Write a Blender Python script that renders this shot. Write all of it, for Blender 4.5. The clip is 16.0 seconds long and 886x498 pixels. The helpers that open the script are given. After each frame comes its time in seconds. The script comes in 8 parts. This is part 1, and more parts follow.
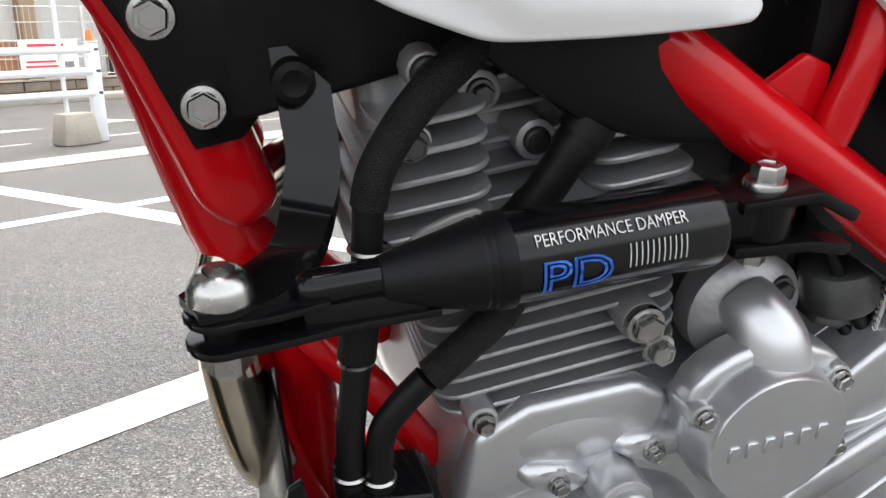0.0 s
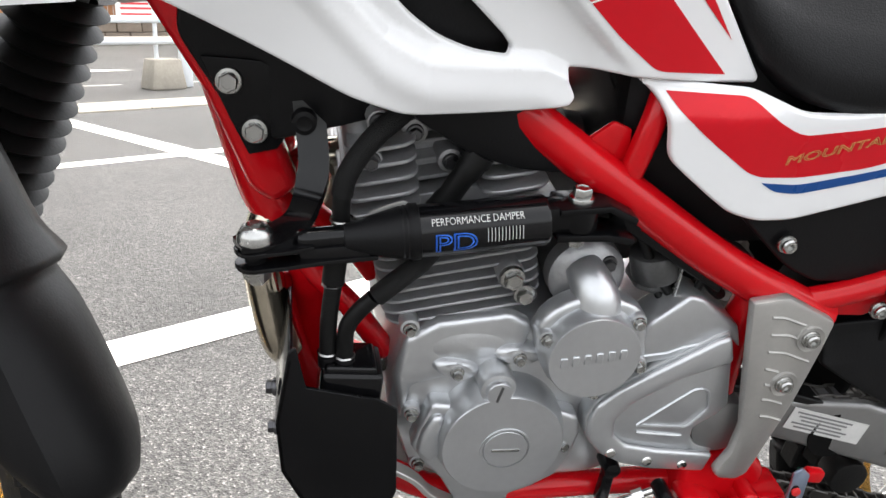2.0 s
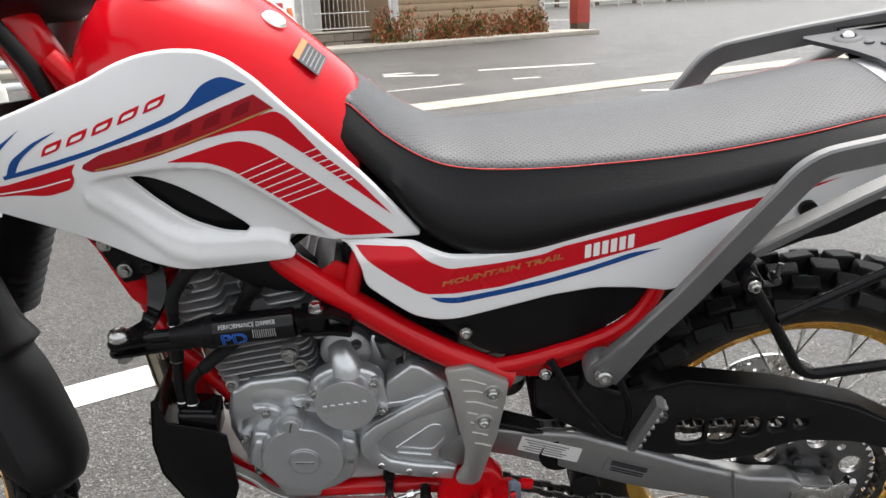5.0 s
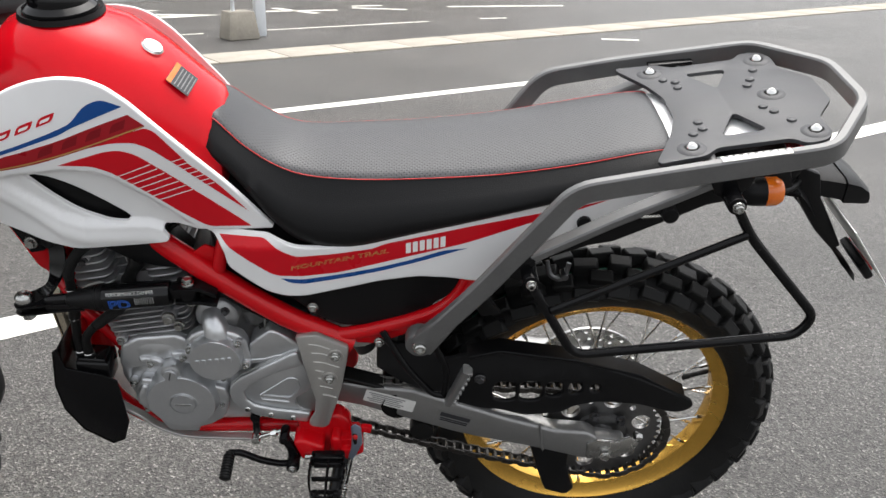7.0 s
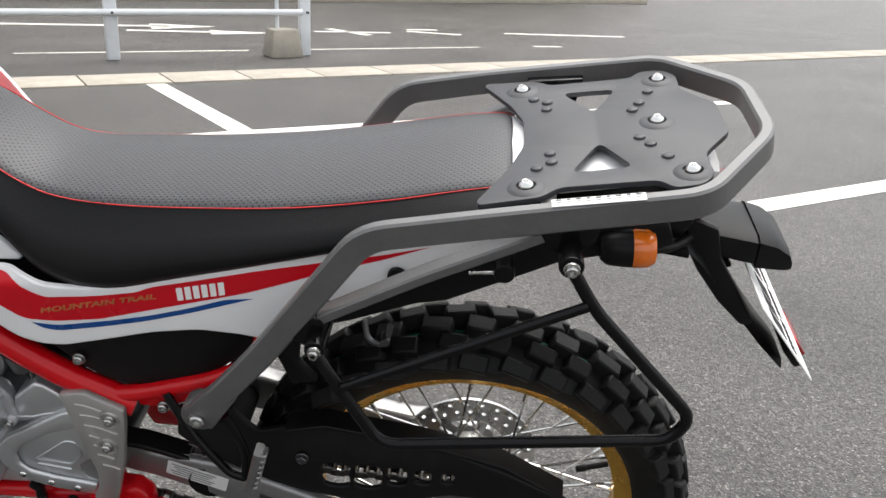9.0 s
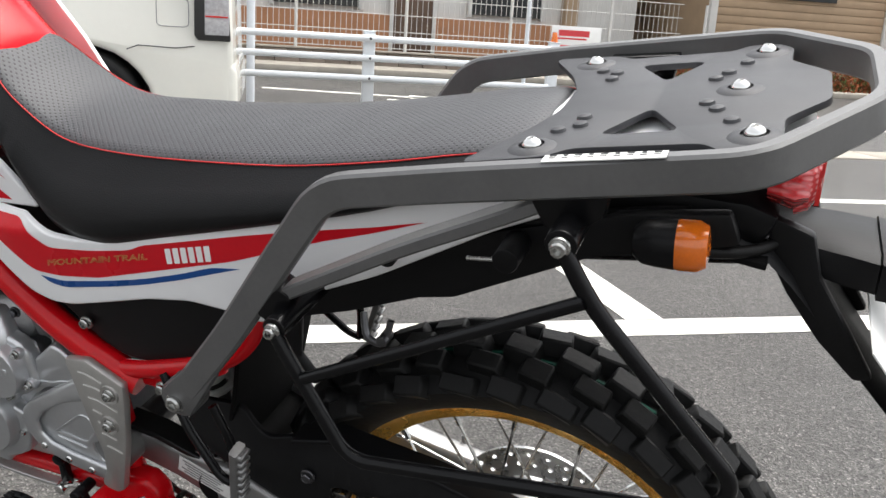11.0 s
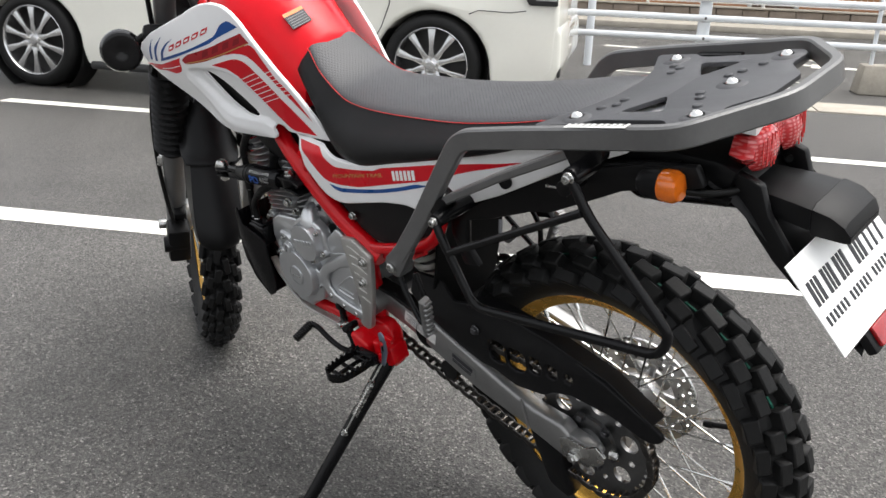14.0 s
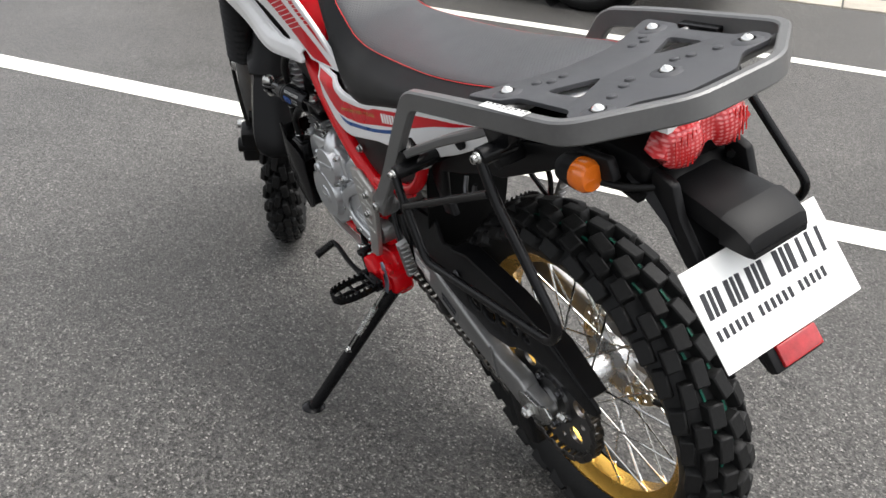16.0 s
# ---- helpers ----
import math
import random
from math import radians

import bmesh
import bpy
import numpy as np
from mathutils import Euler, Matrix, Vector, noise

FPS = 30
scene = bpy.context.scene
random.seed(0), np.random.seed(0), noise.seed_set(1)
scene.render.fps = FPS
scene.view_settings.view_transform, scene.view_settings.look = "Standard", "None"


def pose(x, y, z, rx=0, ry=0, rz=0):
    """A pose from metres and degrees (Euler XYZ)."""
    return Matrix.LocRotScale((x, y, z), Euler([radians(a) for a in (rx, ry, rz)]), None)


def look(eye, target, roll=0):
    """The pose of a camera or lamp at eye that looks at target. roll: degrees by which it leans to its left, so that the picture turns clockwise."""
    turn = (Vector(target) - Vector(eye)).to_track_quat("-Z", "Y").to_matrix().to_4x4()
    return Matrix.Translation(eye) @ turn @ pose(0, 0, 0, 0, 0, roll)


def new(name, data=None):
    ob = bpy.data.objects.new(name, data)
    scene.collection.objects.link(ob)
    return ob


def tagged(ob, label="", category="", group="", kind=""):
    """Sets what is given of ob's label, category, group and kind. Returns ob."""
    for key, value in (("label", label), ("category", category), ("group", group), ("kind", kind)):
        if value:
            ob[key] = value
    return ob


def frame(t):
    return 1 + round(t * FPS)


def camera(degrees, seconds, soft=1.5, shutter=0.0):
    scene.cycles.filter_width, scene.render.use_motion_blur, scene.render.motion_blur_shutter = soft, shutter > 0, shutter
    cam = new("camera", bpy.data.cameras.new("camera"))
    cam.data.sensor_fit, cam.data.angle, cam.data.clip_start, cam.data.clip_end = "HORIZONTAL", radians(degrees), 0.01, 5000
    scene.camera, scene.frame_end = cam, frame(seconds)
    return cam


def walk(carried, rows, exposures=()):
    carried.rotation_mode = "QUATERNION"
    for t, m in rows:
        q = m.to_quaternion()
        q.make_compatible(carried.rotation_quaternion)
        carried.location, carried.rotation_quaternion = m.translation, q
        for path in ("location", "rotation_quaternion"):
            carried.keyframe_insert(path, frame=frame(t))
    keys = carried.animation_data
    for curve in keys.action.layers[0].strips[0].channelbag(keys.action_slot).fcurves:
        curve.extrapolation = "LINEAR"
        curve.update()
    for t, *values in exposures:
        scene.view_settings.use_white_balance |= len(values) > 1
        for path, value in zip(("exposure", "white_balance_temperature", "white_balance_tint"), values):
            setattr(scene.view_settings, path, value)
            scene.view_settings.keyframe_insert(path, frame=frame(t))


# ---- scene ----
cam = camera(54.4, 16.0)
PATH = [
    (0, (-0.857, -0.518, 0.678), (-0.374, 1.368, 0.22), -2.2),
    (0.5, (-0.866, -0.559, 0.698), (-0.301, 1.293, 0.197), -1.1),
    (1, (-0.872, -0.624, 0.72), (-0.29, 1.21, 0.177), 0.5),
    (1.5, (-0.854, -0.716, 0.741), (-0.416, 1.159, 0.199), 0.7),
    (2, (-0.831, -0.778, 0.746), (-0.504, 1.119, 0.204), 1.3),
    (2.5, (-0.788, -0.846, 0.765), (-0.509, 1.057, 0.216), 0.9),
    (3, (-0.71, -0.911, 0.798), (-0.496, 1.012, 0.29), -0.1),
    (3.5, (-0.639, -0.959, 0.857), (-0.489, 0.976, 0.375), -1.8),
    (3.7, (-0.614, -0.978, 0.871), (-0.483, 0.962, 0.401), -2.3),
    (5.8, (-0.415, -1.234, 1.019), (-0.45, 0.658, 0.37), -1.6),
    (6, (-0.396, -1.257, 1.037), (-0.41, 0.628, 0.37), -0.8),
    (6.5, (-0.354, -1.303, 1.07), (-0.317, 0.572, 0.374), 0.3),
    (7, (-0.315, -1.32, 1.099), (-0.246, 0.546, 0.382), 0.9),
    (7.5, (-0.229, -1.277, 1.111), (-0.147, 0.584, 0.384), 1.1),
    (8, (-0.111, -1.203, 1.119), (-0.049, 0.657, 0.388), 1.3),
    (8.2, (-0.086, -1.182, 1.112), (-0.019, 0.682, 0.388), 1.7),
    (10.3, (0.122, -0.876, 0.928), (-0.389, 0.981, 0.39), 3.5),
    (10.5, (0.137, -0.865, 0.919), (-0.415, 0.985, 0.398), 3.5),
    (11, (0.207, -0.888, 0.913), (-0.459, 0.93, 0.411), 3.7),
    (11.5, (0.287, -0.942, 0.924), (-0.502, 0.822, 0.407), 4.1),
    (12, (0.361, -0.997, 0.941), (-0.564, 0.688, 0.389), 3.6),
    (12.5, (0.466, -1.037, 0.954), (-0.589, 0.566, 0.39), 3.1),
    (13, (0.527, -1.09, 0.977), (-0.602, 0.46, 0.41), 3.2),
    (13.5, (0.59, -1.116, 0.98), (-0.636, 0.36, 0.414), 3.1),
    (14, (0.651, -1.124, 1.007), (-0.655, 0.25, 0.367), 2.3),
    (14.5, (0.71, -1.104, 1.058), (-0.655, 0.163, 0.328), 1.5),
    (15, (0.768, -1.069, 1.085), (-0.621, 0.12, 0.273), 1.3),
    (15.5, (0.797, -0.971, 1.108), (-0.637, 0.116, 0.234), 1.9),
    (16, (0.834, -0.868, 1.127), (-0.642, 0.127, 0.214), 3.4),
]
EXPOSURES = [(0, 2.0), (0.5, 2.18), (1.0, 2.18), (2.0, 2.06), (3.0, 1.85), (3.5, 1.62), (6, 1.40), (8, 1.18), (11, 1.27), (13, 1.35), (14, 1.26), (15, 1.28), (16, 1.31)]
walk(cam, [(t, look(eye, target, roll)) for t, eye, target, roll in PATH], EXPOSURES)

# ---- world and light ----
world = bpy.data.worlds.new("overcast_sky")
scene.world = world
world.use_nodes = True
wn = world.node_tree
for n in list(wn.nodes):
    wn.nodes.remove(n)
w_out = wn.nodes.new("ShaderNodeOutputWorld")
w_bg = wn.nodes.new("ShaderNodeBackground")
w_hsv = wn.nodes.new("ShaderNodeHueSaturation")
w_sky = wn.nodes.new("ShaderNodeTexSky")
w_sky.sky_type, w_sky.sun_disc = "NISHITA", False
w_sky.sun_elevation, w_sky.sun_rotation = radians(72), radians(32)
w_sky.dust_density, w_sky.ozone_density, w_sky.air_density = 4.0, 0.6, 1.0
w_hsv.inputs["Saturation"].default_value = 0.16
w_bg.inputs["Strength"].default_value = 0.15
wn.links.new(w_sky.outputs[0], w_hsv.inputs["Color"])
wn.links.new(w_hsv.outputs[0], w_bg.inputs["Color"])
wn.links.new(w_bg.outputs[0], w_out.inputs["Surface"])
sun = new("sun", bpy.data.lights.new("sun", "SUN"))
sun.data.energy, sun.data.angle, sun.data.color = 0.8, radians(60), (1.0, 0.95, 0.88)
sun.matrix_world = look((1.31, 2.10, 7.61), (0, 0, 0))


# ---- materials ----
def mat(name, col, rough=0.5, metal=0.0, var=0.10, scale=18.0, bump=0.0, bscale=250.0, coat=0.0, spec=0.5, rvar=0.08, detail=4.0):
    m = bpy.data.materials.new(name)
    m.use_nodes = True
    nt = m.node_tree
    bsdf = nt.nodes["Principled BSDF"]
    tc = nt.nodes.new("ShaderNodeTexCoord")
    n1 = nt.nodes.new("ShaderNodeTexNoise")
    n1.inputs["Scale"].default_value, n1.inputs["Detail"].default_value = scale, detail
    n2 = nt.nodes.new("ShaderNodeTexNoise")
    n2.inputs["Scale"].default_value, n2.inputs["Detail"].default_value = scale * 9, 3
    mixn = nt.nodes.new("ShaderNodeMath")
    mixn.operation = "ADD"
    half = nt.nodes.new("ShaderNodeMath")
    half.operation, half.inputs[1].default_value = "MULTIPLY", 0.5
    ramp = nt.nodes.new("ShaderNodeMapRange")
    ramp.inputs["From Min"].default_value, ramp.inputs["From Max"].default_value = 0.45, 1.05
    mix = nt.nodes.new("ShaderNodeMix")
    mix.data_type = "RGBA"
    lo = [c * (1 - var) for c in col]
    hi = [min(1, c * (1 + var)) for c in col]
    mix.inputs[6].default_value, mix.inputs[7].default_value = (*lo, 1), (*hi, 1)
    nt.links.new(tc.outputs["Object"], n1.inputs["Vector"])
    nt.links.new(tc.outputs["Object"], n2.inputs["Vector"])
    nt.links.new(n2.outputs[0], half.inputs[0])
    nt.links.new(n1.outputs[0], mixn.inputs[0])
    nt.links.new(half.outputs[0], mixn.inputs[1])
    nt.links.new(mixn.outputs[0], ramp.inputs["Value"])
    nt.links.new(ramp.outputs[0], mix.inputs[0])
    nt.links.new(mix.outputs[2], bsdf.inputs["Base Color"])
    rr = nt.nodes.new("ShaderNodeMapRange")
    rr.inputs["To Min"].default_value, rr.inputs["To Max"].default_value = max(0.02, rough - rvar), min(1, rough + rvar)
    nt.links.new(n1.outputs[0], rr.inputs["Value"])
    nt.links.new(rr.outputs[0], bsdf.inputs["Roughness"])
    bsdf.inputs["Metallic"].default_value = metal
    bsdf.inputs["Specular IOR Level"].default_value = spec
    bsdf.inputs["Coat Weight"].default_value, bsdf.inputs["Coat Roughness"].default_value = coat, 0.06
    if bump:
        n3 = nt.nodes.new("ShaderNodeTexNoise")
        n3.inputs["Scale"].default_value, n3.inputs["Detail"].default_value = bscale, 5
        bp = nt.nodes.new("ShaderNodeBump")
        bp.inputs["Strength"].default_value, bp.inputs["Distance"].default_value = bump, 0.002
        nt.links.new(tc.outputs["Object"], n3.inputs["Vector"])
        nt.links.new(n3.outputs[0], bp.inputs["Height"])
        nt.links.new(bp.outputs[0], bsdf.inputs["Normal"])
    return m


M_RED = mat("red_paint", (0.58, 0.003, 0.010), 0.20, 0, 0.06, 6, coat=0.12, rvar=0.04, spec=0.18)
M_REDFRAME = mat("red_frame_paint", (0.50, 0.003, 0.007), 0.18, 0, 0.08, 9, coat=0.15, bump=0.03, bscale=120, spec=0.25)
M_WHITE = mat("white_plastic", (0.80, 0.80, 0.80), 0.30, 0, 0.025, 5, coat=0.3, rvar=0.05)
M_STRIPE_RED = mat("red_decal", (0.56, 0.003, 0.012), 0.30, 0, 0.05, 8, coat=0.08, spec=0.28)
M_DARKRED = mat("dark_red_decal", (0.33, 0.005, 0.012), 0.30, 0, 0.06, 8, coat=0.15, spec=0.35)
M_DEEPRED = mat("deep_red_decal", (0.20, 0.003, 0.008), 0.30, 0, 0.06, 8, coat=0.1, spec=0.3)
M_BLUE = mat("blue_decal", (0.003, 0.058, 0.24), 0.30, 0, 0.06, 8, coat=0.15, spec=0.35)
M_GOLD_DECAL = mat("gold_decal", (0.52, 0.33, 0.10), 0.35, 0.4, 0.08, 40)
M_WHITE_DECAL = mat("white_decal", (0.82, 0.82, 0.80), 0.35, 0, 0.03, 30)
M_BLACK = mat("black_plastic", (0.006, 0.006, 0.0065), 0.40, 0, 0.18, 14, bump=0.10, bscale=500, spec=0.17)
M_BLACKGLOSS = mat("black_gloss_paint", (0.004, 0.004, 0.0045), 0.13, 0, 0.12, 12, coat=0.12, spec=0.22)
M_SATIN = mat("black_satin_steel", (0.004, 0.004, 0.0045), 0.24, 0, 0.15, 30, bump=0.04, bscale=400, spec=0.20)
M_MATTE = mat("matte_black_plastic", (0.005, 0.005, 0.005), 0.75, 0, 0.2, 20, bump=0.1, bscale=400, spec=0.08)
M_RUBBER = mat("black_rubber", (0.006, 0.006, 0.006), 0.46, 0, 0.2, 30, bump=0.12, bscale=350, spec=0.20)
M_TYRE = mat("tyre_rubber", (0.008, 0.008, 0.008), 0.55, 0, 0.35, 25, bump=0.25, bscale=180, spec=0.22)
M_VINYL = mat("seat_side_vinyl", (0.007, 0.007, 0.0075), 0.44, 0, 0.12, 20, bump=0.22, bscale=700, spec=0.19)
M_ENGINE = mat("silver_engine_paint", (0.56, 0.57, 0.58), 0.31, 0.78, 0.06, 16, bump=0.05, bscale=450, rvar=0.06)
M_CAST = mat("cast_aluminium", (0.38, 0.38, 0.385), 0.40, 0.65, 0.14, 26, bump=0.18, bscale=420)
M_ALU = mat("anodised_aluminium", (0.44, 0.43, 0.41), 0.42, 0.7, 0.07, 22, bump=0.05, bscale=600)
M_RACK = mat("grey_rack_paint", (0.150, 0.150, 0.149), 0.40, 0.5, 0.10, 22, bump=0.07, bscale=700, spec=0.5)
M_PLATE = mat("dark_grey_plate_paint", (0.045, 0.046, 0.050), 0.46, 0.0, 0.10, 25, bump=0.08, bscale=800, spec=0.34)
M_STEEL = mat("zinc_steel", (0.46, 0.46, 0.445), 0.26, 1.0, 0.14, 60)
M_BOLT_DARK = mat("dark_bolt_steel", (0.11, 0.11, 0.115), 0.33, 0.9, 0.18, 60)
M_CHROME = mat("chrome", (0.72, 0.72, 0.70), 0.10, 1.0, 0.05, 20, rvar=0.03)
M_PIPE = mat("heat_tinted_steel", (0.50, 0.45, 0.36), 0.16, 1.0, 0.22, 9, rvar=0.05)
M_GOLD = mat("gold_anodised_rim", (0.80, 0.46, 0.09), 0.26, 0.85, 0.10, 14)
M_SWING = mat("silver_swingarm", (0.26, 0.258, 0.255), 0.33, 0.7, 0.08, 18, bump=0.06, bscale=500)
M_SPROCKET = mat("sprocket_steel", (0.17, 0.17, 0.17), 0.34, 0.9, 0.2, 50)
M_CHAIN = mat("chain_steel", (0.09, 0.085, 0.08), 0.38, 0.9, 0.25, 80)
M_ORANGE = mat("amber_lens", (0.75, 0.16, 0.01), 0.16, 0, 0.12, 60, coat=0.5)
M_REDLENS = mat("red_lens", (0.62, 0.015, 0.015), 0.14, 0, 0.15, 60, coat=0.7)
M_REFLECTOR = mat("dark_red_reflector", (0.28, 0.006, 0.008), 0.15, 0, 0.25, 90, coat=0.5)


def lens_material():
    """red lens over a grid of bright reflector facets"""
    m = mat("faceted_red_lens", (0.55, 0.016, 0.020), 0.12, 0, 0.15, 60, coat=0.8)
    nt = m.node_tree
    bsdf = nt.nodes["Principled BSDF"]
    tc = nt.nodes.new("ShaderNodeTexCoord")
    mp = nt.nodes.new("ShaderNodeMapping")
    mp.inputs["Scale"].default_value = (0, 150, 210)
    vo = nt.nodes.new("ShaderNodeTexVoronoi")
    vo.inputs["Scale"].default_value, vo.inputs["Randomness"].default_value = 1.0, 0.12
    lt = nt.nodes.new("ShaderNodeMapRange")
    lt.inputs["From Min"].default_value, lt.inputs["From Max"].default_value = 0.20, 0.42
    big = nt.nodes.new("ShaderNodeTexNoise")
    big.inputs["Scale"].default_value = 38
    mul = nt.nodes.new("ShaderNodeMath")
    mul.operation = "MULTIPLY"
    old = bsdf.inputs["Base Color"].links[0].from_socket
    mix = nt.nodes.new("ShaderNodeMix")
    mix.data_type = "RGBA"
    mix.inputs[7].default_value = (0.92, 0.34, 0.34, 1)
    inv = nt.nodes.new("ShaderNodeMath")
    inv.operation, inv.inputs[0].default_value = "SUBTRACT", 1.0
    nt.links.new(tc.outputs["Object"], mp.inputs[0])
    nt.links.new(tc.outputs["Object"], big.inputs["Vector"])
    nt.links.new(mp.outputs[0], vo.inputs["Vector"])
    nt.links.new(vo.outputs["Distance"], lt.inputs["Value"])
    nt.links.new(lt.outputs[0], inv.inputs[1])
    nt.links.new(inv.outputs[0], mul.inputs[0])
    nt.links.new(big.outputs[0], mul.inputs[1])
    nt.links.new(mul.outputs[0], mix.inputs[0])
    nt.links.new(old, mix.inputs[6])
    nt.links.new(mix.outputs[2], bsdf.inputs["Base Color"])
    bp = nt.nodes.new("ShaderNodeBump")
    bp.inputs["Strength"].default_value, bp.inputs["Distance"].default_value = 0.5, 0.002
    nt.links.new(vo.outputs["Distance"], bp.inputs["Height"])
    nt.links.new(bp.outputs[0], bsdf.inputs["Normal"])
    return m


M_FACETS = lens_material()
M_PLATEWHITE = mat("white_plate", (0.82, 0.82, 0.80), 0.42, 0, 0.03, 10)
M_LETTER = mat("black_lettering", (0.030, 0.030, 0.034), 0.5, 0, 0.1, 30, spec=0.2)
M_GREYBAR = mat("grey_print", (0.20, 0.20, 0.20), 0.5, 0, 0.1, 30)
M_STICKER = mat("label_sticker", (0.62, 0.62, 0.60), 0.40, 0, 0.08, 60)
M_TEAL = mat("teal_tread_paint", (0.006, 0.075, 0.050), 0.6, 0, 0.3, 40, spec=0.2)
M_PDBLUE = mat("blue_print", (0.03, 0.17, 0.75), 0.3, 0, 0.05, 30)
M_DISC = mat("brushed_disc_steel", (0.50, 0.50, 0.49), 0.28, 1.0, 0.12, 60)
M_HUB = mat("polished_hub", (0.50, 0.50, 0.50), 0.28, 0.9, 0.15, 30)
M_DARKCAST = mat("dark_carburettor_metal", (0.10, 0.10, 0.10), 0.45, 0.6, 0.2, 40, bump=0.15, bscale=350)
M_BLUEPLATE = mat("blue_tinted_zinc", (0.35, 0.42, 0.55), 0.3, 0.9, 0.1, 40)
M_REDRUB = mat("red_rubber", (0.60, 0.02, 0.02), 0.45, 0, 0.1, 30)


def seat_material():
    m = mat("perforated_grey_vinyl", (0.056, 0.057, 0.061), 0.42, 0, 0.08, 20, bump=0.12, bscale=700, spec=0.34)
    nt = m.node_tree
    bsdf = nt.nodes["Principled BSDF"]
    tc = nt.nodes.new("ShaderNodeTexCoord")
    mp = nt.nodes.new("ShaderNodeMapping")
    mp.inputs["Rotation"].default_value = (0, 0, radians(45))
    mp.inputs["Scale"].default_value = (205, 205, 0)
    vo = nt.nodes.new("ShaderNodeTexVoronoi")
    vo.inputs["Scale"].default_value, vo.inputs["Randomness"].default_value = 1.0, 0.0
    lt = nt.nodes.new("ShaderNodeMapRange")
    lt.inputs["From Min"].default_value, lt.inputs["From Max"].default_value = 0.17, 0.27
    old = bsdf.inputs["Base Color"].links[0].from_socket
    mix = nt.nodes.new("ShaderNodeMix")
    mix.data_type = "RGBA"
    mix.inputs[6].default_value = (0.014, 0.014, 0.015, 1)
    nt.links.new(tc.outputs["Object"], mp.inputs[0])
    nt.links.new(mp.outputs[0], vo.inputs["Vector"])
    nt.links.new(vo.outputs["Distance"], lt.inputs["Value"])
    nt.links.new(lt.outputs[0], mix.inputs[0])
    nt.links.new(old, mix.inputs[7])
    nt.links.new(mix.outputs[2], bsdf.inputs["Base Color"])
    bp = nt.nodes.new("ShaderNodeBump")
    bp.inputs["Strength"].default_value, bp.inputs["Distance"].default_value = 0.5, 0.001
    nt.links.new(lt.outputs[0], bp.inputs["Height"])
    before = bsdf.inputs["Normal"].links[0].from_node
    nt.links.new(before.outputs[0], bp.inputs["Normal"])
    nt.links.new(bp.outputs[0], bsdf.inputs["Normal"])
    return m


def braid_material():
    m = mat("braided_hose_sleeve", (0.008, 0.008, 0.008), 0.50, 0, 0.2, 60, spec=0.2)
    nt = m.node_tree
    bsdf = nt.nodes["Principled BSDF"]
    tc = nt.nodes.new("ShaderNodeTexCoord")
    vo = nt.nodes.new("ShaderNodeTexVoronoi")
    vo.inputs["Scale"].default_value = 1300
    bp = nt.nodes.new("ShaderNodeBump")
    bp.inputs["Strength"].default_value, bp.inputs["Distance"].default_value = 0.55, 0.0012
    nt.links.new(tc.outputs["Object"], vo.inputs["Vector"])
    nt.links.new(vo.outputs["Distance"], bp.inputs["Height"])
    nt.links.new(bp.outputs[0], bsdf.inputs["Normal"])
    return m


